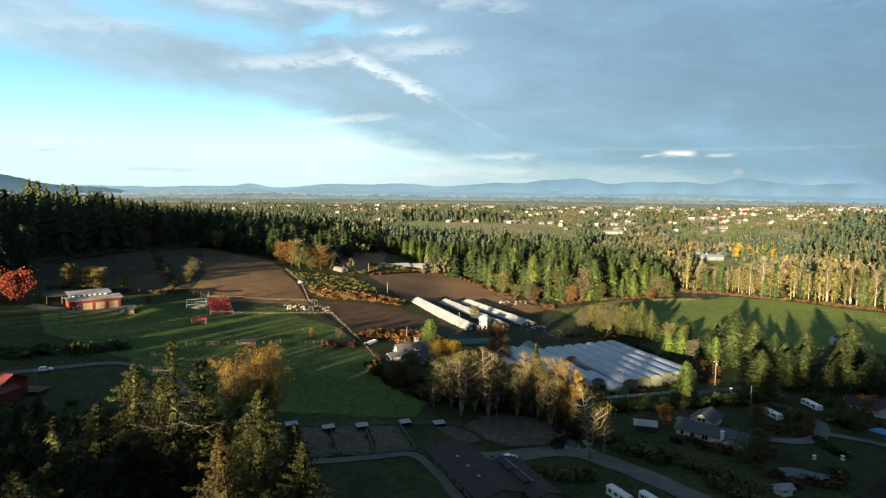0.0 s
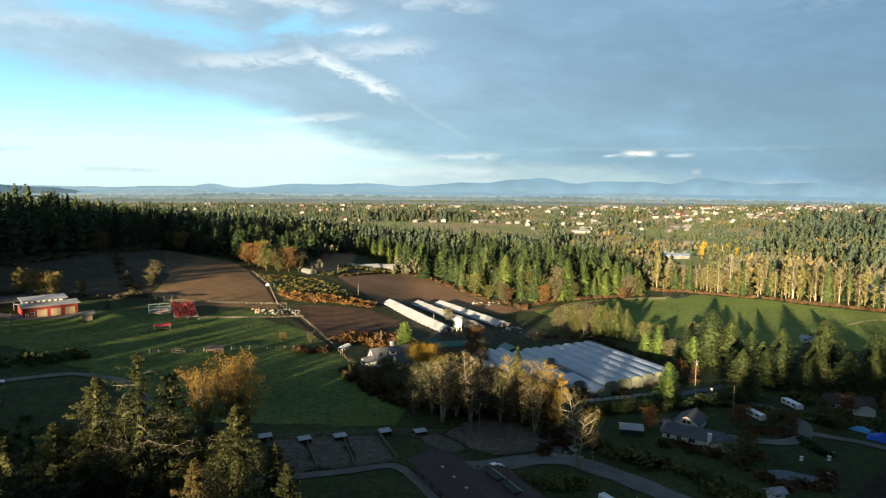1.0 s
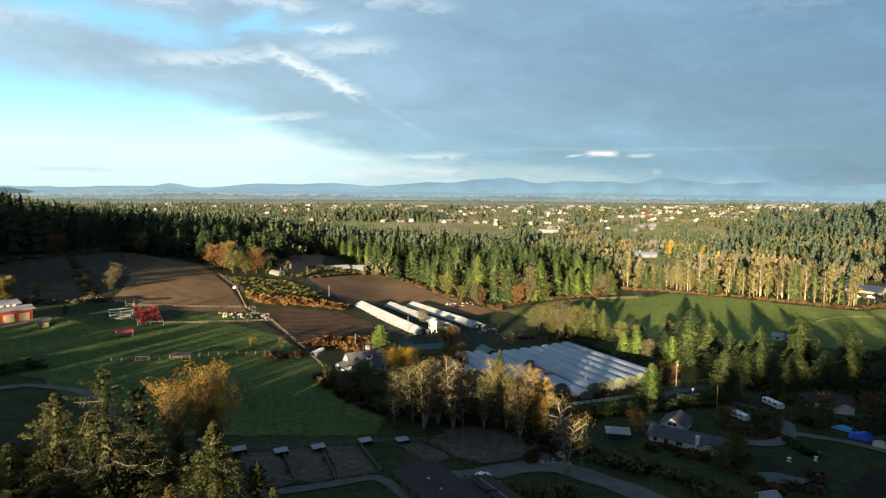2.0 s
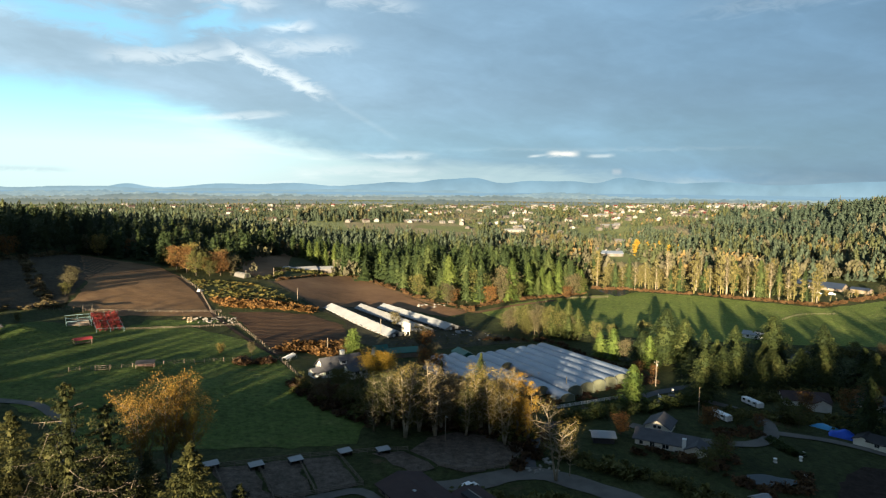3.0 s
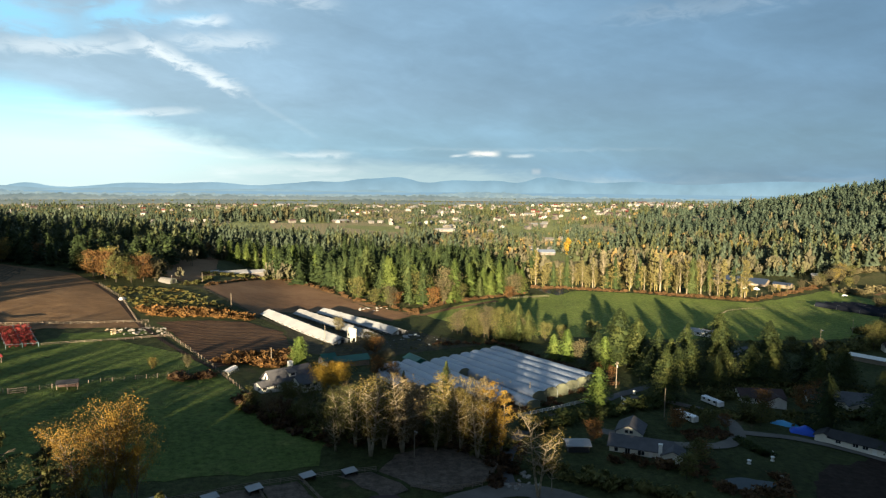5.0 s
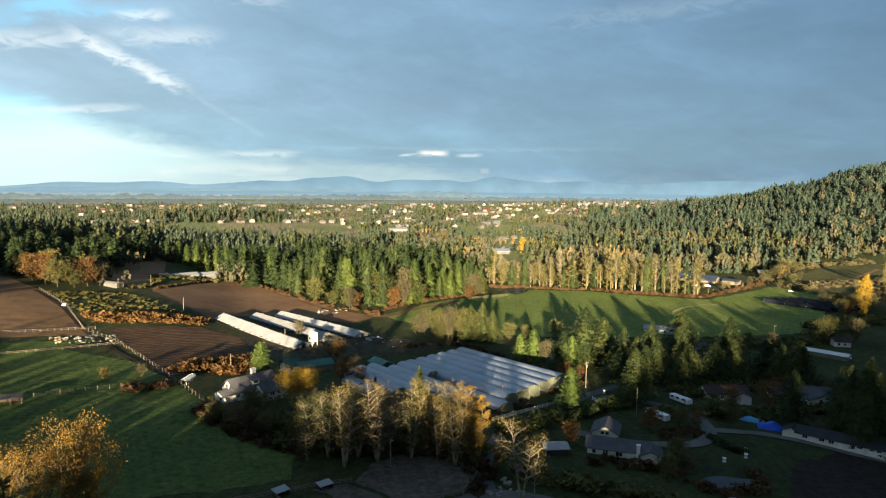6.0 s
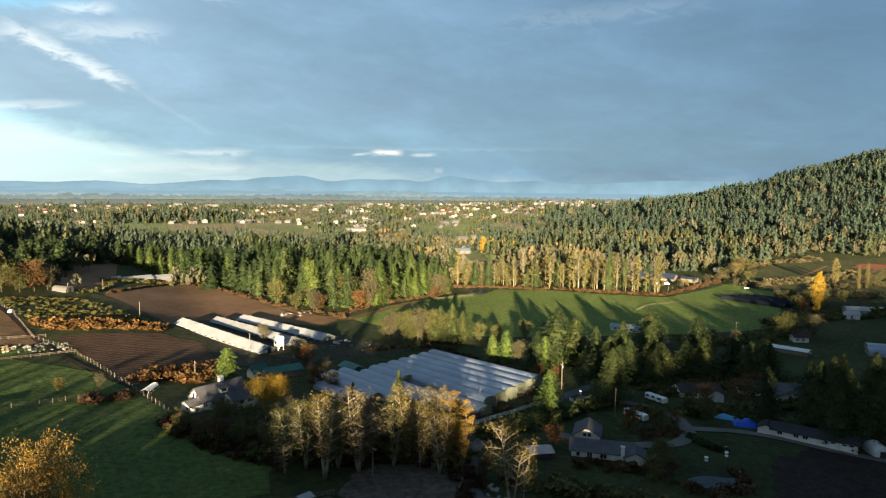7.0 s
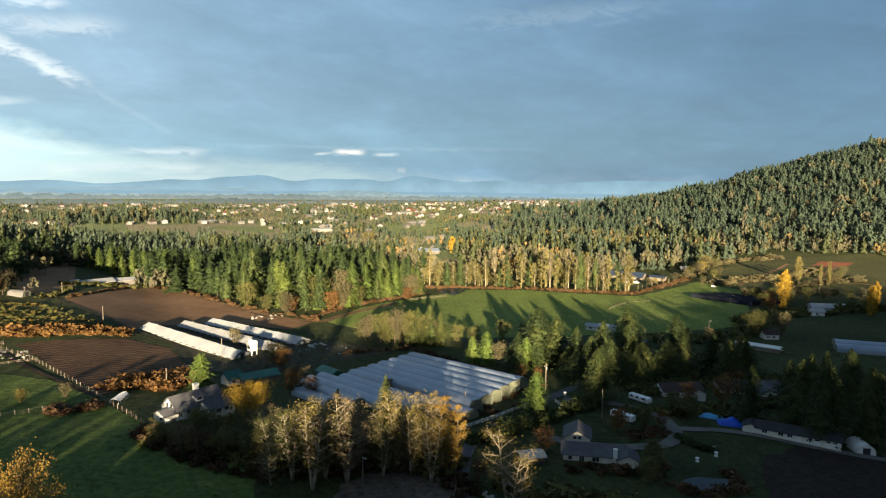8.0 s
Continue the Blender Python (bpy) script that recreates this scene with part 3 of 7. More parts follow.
def lane(name, line, width, mat, label, lift=0.22):
    """A road that follows the ground along a line of places."""
    pts = []
    for (x0, y0), (x1, y1) in zip(line, line[1:]):
        n = max(1, int(math.hypot(x1 - x0, y1 - y0) / 3))
        pts += [(x0 + (x1 - x0) * i / n, y0 + (y1 - y0) * i / n) for i in range(n)]
    pts.append(line[-1])
    for _ in range(2):
        pts = [pts[0]] + [tuple((a + 2 * b + c) / 4 for a, b, c in zip(p, q, r)) for p, q, r in zip(pts, pts[1:], pts[2:])] + [pts[-1]]
    v, f = [], []
    for i, (x, y) in enumerate(pts):
        a, b = pts[max(i - 1, 0)], pts[min(i + 1, len(pts) - 1)]
        d = Vector((b[0] - a[0], b[1] - a[1], 0)).normalized()
        w = width * (0.5 + 0.04 * math.sin(i * 1.7))
        for s in (-1, -0.33, 0.33, 1):
            px, py = x - d.y * w * s, y + d.x * w * s
            v.append((px, py, ground(px, py) + lift))
        if i:
            f += [(4 * i - 4 + k, 4 * i - 3 + k, 4 * i + 1 + k, 4 * i + k) for k in range(3)]
    f = [q[::-1] for q in f]
    return setting(name, Mesh().add(v, f), mat, label, "road", True)


build_ground()
patch("field_1", [(-260, 385), (-200, 515), (-166, 500), (-160, 420), (-152, 372), (-180, 350), (-215, 338), (-245, 345)], M_FALLOW, "dark fallow field on a slope below a wood")
patch("field_2", [(-196, 515), (-140, 505), (-116, 466), (-98, 425), (-80, 372), (-128, 360), (-150, 372), (-158, 420)], M_STUBBLE, "brown stubble field cut in rows")
patch("field_3", [(-113, 468), (-98, 492), (-58, 460), (-24, 412), (-33, 404), (-74, 389)], M_GROUND, "berry field of low shrubs")
patch("field_4", [(-74, 385), (-33, 401), (-14, 388), (-9, 352), (-28, 326), (-41, 308)], M_TILLED, "dark ploughed field with furrows")
patch("field_5", [(-104, 560), (-95, 640), (-62, 690), (-58, 560), (-70, 500)], M_BROWN, "bare brown field below a wood")
patch("field_6", [(-62, 498), (-40, 540), (-14, 585), (10, 556), (44, 456), (66, 425), (50, 412), (20, 448), (-16, 434), (-26, 424)], M_BROWN, "bare red-brown harvested field")
patch("field_7", [(72, 428), (118, 468), (179, 503), (232, 528), (275, 512), (300, 484), (340, 450), (440, 478), (438, 430), (375, 372), (312, 336), (251, 345), (200, 352), (157, 356), (116, 366), (92, 384)], M_MEADOW, "bright green hay field in low sun")
patch("field_8", [(-190, 296), (-160, 322), (-150, 340), (-112, 338), (-86, 348), (-58, 330), (-42, 304), (-28, 272), (-14, 246), (-6, 226), (-10, 208), (-50, 204), (-80, 200), (-120, 240), (-165, 262)], M_LAWN, "green pasture with long tree shadows")
patch("field_9", [(-112, 337), (-86, 347), (-74, 366), (-108, 356)], M_LAWN, "green garden plot inside a fence", lift=0.16)
patch("field_10", [(-14, 440), (12, 446), (24, 436), (60, 378), (84, 345), (36, 335), (8, 340), (-8, 350), (-12, 385)], M_YARD, "trampled farmyard earth among barns", lift=0.16)
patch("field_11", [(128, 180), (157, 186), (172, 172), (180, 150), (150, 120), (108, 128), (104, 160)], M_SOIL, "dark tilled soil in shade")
patch("field_12", [(262, 290), (280, 320), (330, 300), (345, 262), (300, 226), (255, 250)], M_GROUND, "dull green paddock", lift=0.16)
patch("field_13", [(584, 462), (612, 472), (630, 448), (592, 436)], M_REDDIRT, "red bare earth among fields", lift=0.3)
patch("field_15", [(-8, 604), (4, 586), (20, 598), (20, 634), (0, 640)], M_LAWN, "green garden lawn at the edge of a wood", lift=0.2)
patch("field_14", [(450, 480), (540, 520), (700, 470), (640, 380), (520, 330), (440, 370)], M_SCRUB, "rough olive paddocks below a wooded hill", lift=0.2)
for k, (a, b, c, d) in enumerate([((-46, 191), (-36.5, 194), (-30, 174), (-39, 171)), ((-35.5, 194.5), (-26, 197), (-20.5, 177), (-29, 174.3)), ((-25, 197.5), (-15.5, 200.5), (-9, 181.5), (-19.5, 177.3))]):
    patch("paddock_%d" % (k + 1), [a, b, c, d], M_SAND, "sandy horse paddock in shade", lift=0.2, step=3)
patch("paddock_4", [(-4.5, 201), (4, 202), (12, 191), (5, 187)], M_SAND, "sandy horse paddock beside a ring", lift=0.2, step=3)
patch("paddock_5", [(12, 212), (21, 216), (32, 211), (37, 198), (30, 189.5), (19, 188.5), (13, 192), (6, 203)], M_SAND, "sand riding ring edged with russet brush", lift=0.2, step=3)
lane("road_1", [(-44, 166), (-23, 173.5), (-9, 180), (-2, 168), (4, 152), (12, 130), (20, 100)], 3.2, M_GRAVEL, "grey gravel track between paddocks")
lane("road_2", [(8, 178), (20, 181), (31, 185.5), (38, 186), (46, 179), (56, 168), (64, 156), (76, 138), (90, 110)], 7.5, M_GRAVEL, "wide grey gravel drive beside a stable")
lane("road_3", [(36, 186), (40, 200), (50, 216), (62, 228), (84, 236), (101, 247), (121, 257), (140, 268), (180, 290), (230, 330), (262, 338)], 3.8, M_ASPHALT, "narrow asphalt lane past greenhouses")
lane("road_4", [(79, 216), (88, 206), (97, 201), (110, 198), (120, 203), (128, 214), (131, 226), (122, 238), (108, 246)], 4.5, M_GRAVEL, "pale gravel house drive in a loop", lift=0.26)
lane("road_5", [(126, 208), (140, 203), (149, 195), (156, 184), (164, 174), (172, 166), (186, 148)], 4, M_GRAVEL, "grey gravel farm track", lift=0.3)
lane("road_6", [(-170, 205), (-149, 211), (-139, 222), (-124, 236), (-106, 234), (-90, 217), (-84, 190)], 3.5, M_GRAVEL, "grey farm track across grass", lift=0.26)
lane("road_7", [(-196, 300), (-180, 301), (-168, 310), (-155, 318)], 9, M_GRAVEL, "pale gravel forecourt before a red barn", lift=0.3)
lane("road_8", [(-120, 470), (-98, 424), (-80, 375), (-60, 336), (-42, 306)], 2.2, M_SOIL, "dark earth track along a field fence", lift=0.3)
lane("road_9", [(-84, 505), (-66, 500), (-28, 424), (-10, 395), (-6, 350), (10, 335), (30, 338)], 3.0, M_YARD, "earth farm track between fields", lift=0.3)

lane("road_10", [(-22, 596), (6, 562), (38, 482), (54, 442), (72, 424), (96, 444), (140, 474)], 5.0, M_STUBBLE, "tan earth track along a wood edge", lift=0.3)

lane("road_11", [(455, 444), (502, 458), (540, 470), (576, 482)], 4.0, M_STUBBLE, "tan earth track across paddocks", lift=0.4)
lane("road_12", [(600, 446), (517, 416), (530, 385), (540, 362)], 4.0, M_STUBBLE, "tan earth track below a wooded hill", lift=0.4)


def pool(name, cx, cy, rx, ry, turn, label):
    pts = []
    for i in range(28):
        a = 6.2832 * i / 28
        r = 1 + 0.12 * math.sin(3 * a + 1) + 0.08 * math.sin(5 * a)
        p = Matrix.Rotation(radians(turn), 2) @ Vector((rx * r * math.cos(a), ry * r * math.sin(a)))
        pts.append((cx + p.x, cy + p.y))
    z = ground(cx, cy) + 0.35
    return setting(name, Mesh().add([(x, y, z) for x, y in pts], [tuple(range(28))]), M_WATER, label, "water")


pool("water_1", 99, 174, 6.2, 3.6, -20, "dark still garden pond")
pool("water_2", 205, 521, 20, 13, 30, "grey farm pond at the edge of a wood")


def far_range(name, dist, a0, a1, base, height, rough, seed, mat, label, peaks=(), n=160, jag=0.0):
    """A chain of far hills along an arc; a0 to a1 are degrees round from the y axis, height in metres above the base."""
    v, f = [], []
    for i in range(n + 1):
        a = a0 + (a1 - a0) * i / n
        h = jag * noise.noise(Vector((a * 9, seed, 3))) + jag * noise.noise(Vector((a * 2.3, seed, 8))) + height * (0.55 + rough * noise.fractal(Vector((a * 0.16 + seed, seed, 0)), 0.9, 2.1, 5))
        h += sum(ph * math.exp(-((a - pa) / pw) ** 2) for pa, ph, pw in peaks)
        h = max(h, 1.0) * ease(a0, a0 + 4, a) * ease(a1, a1 - 4, a)
        s, c = math.sin(radians(a)), math.cos(radians(a))
        for d, z in ((dist, base - 30), (dist + 40, base + h * 0.45), (dist + 90, base + h), (dist + 130, base - 30)):
            v.append((s * d, c * d, z))
        if i:
            f += [(4 * i - 4 + k, 4 * i + k, 4 * i + 1 + k, 4 * i - 3 + k) for k in range(3)]
    setting(name, Mesh().add(v, f), mat, label, "backdrop", True)


sea = Mesh()
arc = [(math.sin(radians(a)), math.cos(radians(a))) for a in range(-60, 90, 3)]
sea.add([(s * d, c * d, 28.0) for s, c in arc for d in (2950, 4880)], [(2 * i, 2 * i + 2, 2 * i + 3, 2 * i + 1) for i in range(len(arc) - 1)])
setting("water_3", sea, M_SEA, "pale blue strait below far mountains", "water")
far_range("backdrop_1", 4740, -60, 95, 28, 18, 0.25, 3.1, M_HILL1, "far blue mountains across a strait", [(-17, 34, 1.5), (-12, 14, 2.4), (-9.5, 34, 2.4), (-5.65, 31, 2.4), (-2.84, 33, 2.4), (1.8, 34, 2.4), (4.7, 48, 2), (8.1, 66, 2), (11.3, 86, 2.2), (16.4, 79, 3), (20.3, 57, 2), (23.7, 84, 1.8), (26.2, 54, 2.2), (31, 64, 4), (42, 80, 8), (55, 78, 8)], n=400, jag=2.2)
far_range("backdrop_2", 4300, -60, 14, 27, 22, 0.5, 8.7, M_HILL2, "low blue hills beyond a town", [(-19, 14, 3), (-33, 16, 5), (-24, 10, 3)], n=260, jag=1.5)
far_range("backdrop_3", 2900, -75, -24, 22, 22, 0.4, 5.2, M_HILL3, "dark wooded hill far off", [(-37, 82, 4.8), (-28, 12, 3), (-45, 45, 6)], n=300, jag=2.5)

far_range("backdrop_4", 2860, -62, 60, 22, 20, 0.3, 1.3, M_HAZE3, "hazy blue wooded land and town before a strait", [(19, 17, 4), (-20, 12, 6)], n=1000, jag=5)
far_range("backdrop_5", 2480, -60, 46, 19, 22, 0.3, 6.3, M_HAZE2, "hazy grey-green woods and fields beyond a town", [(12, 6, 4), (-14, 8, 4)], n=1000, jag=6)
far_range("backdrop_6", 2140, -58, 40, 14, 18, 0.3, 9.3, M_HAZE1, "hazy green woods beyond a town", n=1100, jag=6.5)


# ---- trees ----
def fir_meshes(h, r, boughs, seg, seed, mat, bark=None, bare=0.10, ragged=0.5, core=0.42, full=0.78, gaps=0.0, dead=0, slim=1.0, tuft=None, sprays=2, sweep=0.0, droop=1.0):
    """A conifer of height h: trunk, a dark inner core, and drooping boughs set with many small hanging sprays.
    full: below one rounds the crown out; gaps: share of boughs lost; dead: count of bare grey limbs; tuft: a spray's length; sweep: how far bough tips turn up."""
    rng = random.Random(seed)
    trunk = Mesh().tube((0, 0, -0.6), (0, 0, h * 0.55), h * 0.016 + 0.08, h * 0.009 + 0.05, 7).tube((0, 0, h * 0.55), (0, 0, h * 0.97), h * 0.009 + 0.05, 0.03, 5)
    crown = Mesh()
    z0 = h * bare
    tuft = tuft or 0.045 * h * slim
    ring, tiers = 7, 6
    for k in range(tiers):
        f0, f1 = k / tiers, min((k + 1.5) / tiers, 1)
        ra, za, zb = r * core * (1 - f0) ** full, z0 + (h - z0) * f0, z0 + (h - z0) * f1
        pts = [(math.cos(6.2832 * i / ring + k) * ra * rng.uniform(0.6, 1.3), math.sin(6.2832 * i / ring + k) * ra * rng.uniform(0.6, 1.3), za + rng.uniform(-0.05, 0.03) * h) for i in range(ring)]
        crown.add(pts + [(0, 0, zb)], [(i, (i + 1) % ring, ring) for i in range(ring)])
    limb = Mesh()
    for i in range(boughs):
        f = (i + rng.random()) / boughs
        z = z0 + (h - z0) * f ** 0.92
        a = i * 2.39996 + rng.uniform(-0.5, 0.5)
        lump = 1 + 0.9 * ragged * noise.noise(Vector((math.cos(a) * 1.3, math.sin(a) * 1.3, z * 0.22 + seed * 3.7)))
        if rng.random() < gaps:
            continue
        l = (r * (1 - f) ** full * rng.uniform(1 - ragged * 0.8, 1.12) * lump + 0.14) * (0.75 + 0.25 * min(1, f * 6))
        ca, sa = math.cos(a), math.sin(a)
        rise, drop = 0.20 * (f - 0.25), rng.uniform(0.16, 0.44) * droop
        w = 0.34 * l + 0.2

        def spot(u, v, dz=0.0):
            return Vector((ca * u * l - sa * v, sa * u * l + ca * v, z + l * (rise * u * 2 - drop * u * u + sweep * u ** 4) + dz))

        for q in range(seg * sprays):
            u = 0.22 + 0.8 * ((q + rng.random()) / (seg * sprays)) ** 0.8
            v = rng.uniform(-1, 1) * w * (1.05 - 0.85 * u)
            p = spot(u, v, -0.22 * abs(v) + rng.gauss(0, 0.25) * tuft)
            t = tuft * rng.uniform(0.55, 1.4) * (1.2 - 0.55 * f)
            d = Vector((ca * 0.75 - sa * v / w * 0.6 + rng.gauss(0, 0.35), sa * 0.75 + ca * v / w * 0.6 + rng.gauss(0, 0.35), rng.uniform(-0.95, 0.15))).normalized()
            side = d.cross(Vector((rng.gauss(0, 0.5), rng.gauss(0, 0.5), 1))).normalized() * t * rng.uniform(0.18, 0.36)
            m = p + d * t * 0.45
            crown.add([p - d * t * 0.2, m + side, p + d * t, m - side - Vector((0, 0, 0.12 * t))], [(0, 1, 2, 3)])
    for q in range(5):
        p = Vector((0, 0, h * (0.965 + 0.008 * q)))
        d = Vector((math.cos(q * 2.4), math.sin(q * 2.4), 0.9)) * tuft * 0.45
        crown.add([p, p + d * 0.5 + Vector((0, 0, 0.1)), p + d, p + d * 0.5 - Vector((0, 0, 0.12))], [(0, 1, 2, 3)])
    out = [trunk.data("trunk", bark or M_BARK, True), crown.data("crown", mat)]
    if dead:
        for i in range(dead):
            a, z = rng.uniform(0, 6.2832), h * rng.uniform(0.45, 0.93)
            l = r * rng.uniform(0.5, 0.95) * (1.15 - z / h) * 1.2
            p = Vector((0, 0, z))
            q = p + Vector((math.cos(a) * l, math.sin(a) * l, rng.uniform(-0.1, 0.35) * l))
            limb.tube(p, q, 0.09, 0.03, 4)
            for _ in range(6):
                b = p.lerp(q, rng.uniform(0.35, 1))
                limb.tube(b, b + Vector((rng.gauss(0, 0.5), rng.gauss(0, 0.5), rng.gauss(-0.1, 0.4))) * l * 0.4, 0.045, 0.015, 3)
        out.append(limb.data("deadwood", M_DEADWOOD))
    return tuple(out)


def leaf_meshes(h, spread, leaves, size, seed, mat, bark=None, bole=0.2, droop=0.0, limbs=18, keep=1.0, shape=0.55, stems=1, up=1.0, loose=0.8, thick=1.0, twigs=4):
    """A broadleaf tree: one or more leaders with limbs that fork into twigs, and leaves in loose clusters along them.
    spread: the crown's radius in metres; bole: the bare part of the trunk; shape: where in the crown it is widest."""
    rng = random.Random(seed)
    wood, tips = Mesh(), []
    for st in range(stems):
        tilt = Vector((math.cos(st * 2.4 + seed), math.sin(st * 2.4 + seed), 0)) * (0.0 if stems == 1 else spread * 0.5)
        tall = h * (1.0 if st == 0 else rng.uniform(0.72, 0.95))
        pts = [Vector((rng.uniform(-1, 1) * 0.02 * h * t, rng.uniform(-1, 1) * 0.02 * h * t, tall * 0.94 * t)) + tilt * t for t in (0, 0.25, 0.5, 0.75, 1)]
        pts[0].z = -0.5
        r0 = h * 0.015 + 0.06
        for i in range(4):
            wood.tube(pts[i], pts[i + 1], r0 * (1 - 0.23 * i), r0 * (1 - 0.23 * (i + 1)), 6)
        tips.append((pts[4], spread * 0.3))
        for i in range(limbs // stems):
            t = bole + (0.98 - bole) * (i + rng.random()) / (limbs // stems)
            k = min(int(t * 4), 3)
            p = pts[k].lerp(pts[k + 1], t * 4 - k)
            u = (t - bole) / (1 - bole)
            reach = spread * (0.35 + 0.65 * math.sin(math.pi * min(max(u / (2 * shape) if u < shape else 0.5 + (u - shape) / (2 * (1 - shape)), 0.08), 0.93))) * rng.uniform(0.7, 1.2) / (1.3 if stems > 1 else 1)
            a = i * 2.39996 + rng.uniform(-0.5, 0.5)
            d = Vector((math.cos(a), math.sin(a), rng.uniform(0.25, 0.8) * (0.5 + shape) * up)).normalized()
            q = p + d * reach * 0.55
            e = q + (d + Vector((rng.uniform(-0.4, 0.4), rng.uniform(-0.4, 0.4), rng.uniform(-0.1, 0.4)))).normalized() * reach * 0.5
            r1 = (r0 * (1 - t) * 0.5 + 0.025) * thick
            wood.tube(p, q, r1, r1 * 0.7, 4)
            wood.tube(q, e, r1 * 0.7, 0.015, 3)
            tips.append((e, reach * 0.34))
            tips.append((q, reach * 0.28))
            for j in range(twigs):
                b = p.lerp(q, 0.5 + 0.5 * rng.random()) if j % 2 else q.lerp(e, rng.random())
                g = b + (d + Vector((rng.gauss(0, 0.7), rng.gauss(0, 0.7), rng.gauss(0.25, 0.5)))).normalized() * reach * rng.uniform(0.25, 0.42)
                wood.tube(b, g, r1 * 0.4, 0.012, 3)
                tips.append((g, reach * 0.24))
    crown = Mesh()
    for i in range(leaves):
        q, l = tips[rng.randrange(len(tips))]
        c = q + Vector((rng.gauss(0, loose), rng.gauss(0, loose), rng.gauss(0, loose * 0.9) - droop * rng.random() * 3)) * l
        if rng.random() > keep or c.z < 0.3:
            continue
        s = size * rng.uniform(0.5, 1.3)
        u = Vector((rng.gauss(0, 1), rng.gauss(0, 1), rng.gauss(0, 0.7) - droop * 2)).normalized()
        w = u.orthogonal().normalized()
        w = (w * math.cos(i) + u.cross(w) * math.sin(i)) * s * 0.62
        u = u * s
        crown.add([c - u, c + w * 0.9 - u * 0.1, c + u, c - w - u * 0.2], [(0, 1, 2, 3)])
    return wood.data("trunk", bark or M_BARK, True), crown.data("crown", mat)


def tree(meshes, x, y, label, category="tree", group="", size=1.0, turn=0.0, wide=1.0, z=None, name=""):
    ob = new(name or ("fir_tree" if category == "conifer" else "broadleaf_tree"))
    ob.empty_display_size = 0.5
    ob.matrix_world = Matrix.LocRotScale((x, y, ground(x, y) if z is None else z), Euler((0, 0, turn)), (size * wide, size * wide, size))
    part("trunk", meshes[0], None, ob)
    part("crown", meshes[1], None, ob)
    if len(meshes) > 2:
        part("deadwood", meshes[2], None, ob, "bare grey limbs")
    return tagged(ob, label, category, group)


def scatter(poly, gap, seed, keep=1.0):
    """Places inside an outline, no nearer to one another than about the gap."""
    rng = random.Random(seed)
    x0, x1, y0, y1 = min(p[0] for p in poly), max(p[0] for p in poly), min(p[1] for p in poly), max(p[1] for p in poly)
    out, j = [], 0
    y = y0
    while y < y1:
        x = x0 + (gap / 2 if j % 2 else 0)
        while x < x1:
            px, py = x + rng.uniform(-0.42, 0.42) * gap, y + rng.uniform(-0.42, 0.42) * gap
            if inside(px, py, poly) and rng.random() < keep:
                out.append((px, py))
            x += gap
        y += gap * 0.87
        j += 1
    return out


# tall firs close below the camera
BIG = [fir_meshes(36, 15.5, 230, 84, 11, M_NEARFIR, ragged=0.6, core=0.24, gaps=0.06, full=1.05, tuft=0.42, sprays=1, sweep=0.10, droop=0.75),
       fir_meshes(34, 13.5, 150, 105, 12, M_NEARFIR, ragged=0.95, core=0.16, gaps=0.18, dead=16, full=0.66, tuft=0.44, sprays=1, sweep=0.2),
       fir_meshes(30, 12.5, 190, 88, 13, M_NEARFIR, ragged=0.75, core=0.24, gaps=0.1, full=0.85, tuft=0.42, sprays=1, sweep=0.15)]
BROWN = fir_meshes(30, 11.5, 190, 84, 14, M_BROWNFIR, ragged=0.7, core=0.24, gaps=0.1, full=1.0, tuft=0.42, sprays=1, sweep=0.12)
rng = random.Random(5)
for x, y, top, k, wide in [(-36.0, 121.5, 38.4, 0, 1.15), (-28.5, 118, 33.0, 2, 0.8), (-31, 112, 27, 2, 1.0), (-23.5, 103, 35.5, 0, 0.9), (-30, 106, 26, 2, 1.0),
                        (-57, 131.5, 45.2, 1, 0.85), (-70.6, 143, 37.0, 2, 1.0), (-53.2, 138, 39.2, 1, 1.0), (-62, 137, 35, 1, 1.1), (-77, 139, 29, 2, 1.1), (-66, 128, 25, 2, 1.2), (-46, 134, 28, 2, 1.0),
                        (-70.4, 101.5, 30.5, 2, 1.0), (-76, 98, 26, 2, 1.0)]:
    h = top - ground(x, y)
    base = (36, 34, 30)[k]
    tree(BIG[k], x, y, "tall ragged fir with bare grey limbs in low sun" if k == 1 else "tall ragged dark-green fir lit by low sun", "conifer", "tall firs near the camera", h / base, rng.uniform(0, 6), 1.15 * wide * base / h)
tree(BROWN, -37, 102.5, "fir with rusty brown needles lit by low sun", "conifer", "", (36.5 - ground(-37, 102.5)) / 30, 1.0, 1.2)

MID = [fir_meshes(28, r, 210, 6, 20 + i, M_FIR, ragged=0.36, full=1.0, gaps=0.03, core=0.5, tuft=0.8, sprays=3, droop=0.35) for i, r in enumerate((9.6, 10.4, 9.8, 11.2))]
# firs in shade, given the darker near-fir needles to deepen that shade
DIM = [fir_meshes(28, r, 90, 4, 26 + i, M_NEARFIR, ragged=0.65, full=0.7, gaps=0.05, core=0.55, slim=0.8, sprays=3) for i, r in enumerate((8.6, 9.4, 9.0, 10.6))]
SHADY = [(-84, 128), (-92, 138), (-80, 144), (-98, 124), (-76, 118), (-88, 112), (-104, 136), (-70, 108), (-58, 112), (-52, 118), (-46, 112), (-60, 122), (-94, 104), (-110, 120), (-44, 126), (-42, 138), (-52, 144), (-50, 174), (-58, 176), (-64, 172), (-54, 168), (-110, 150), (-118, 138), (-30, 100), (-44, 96)]
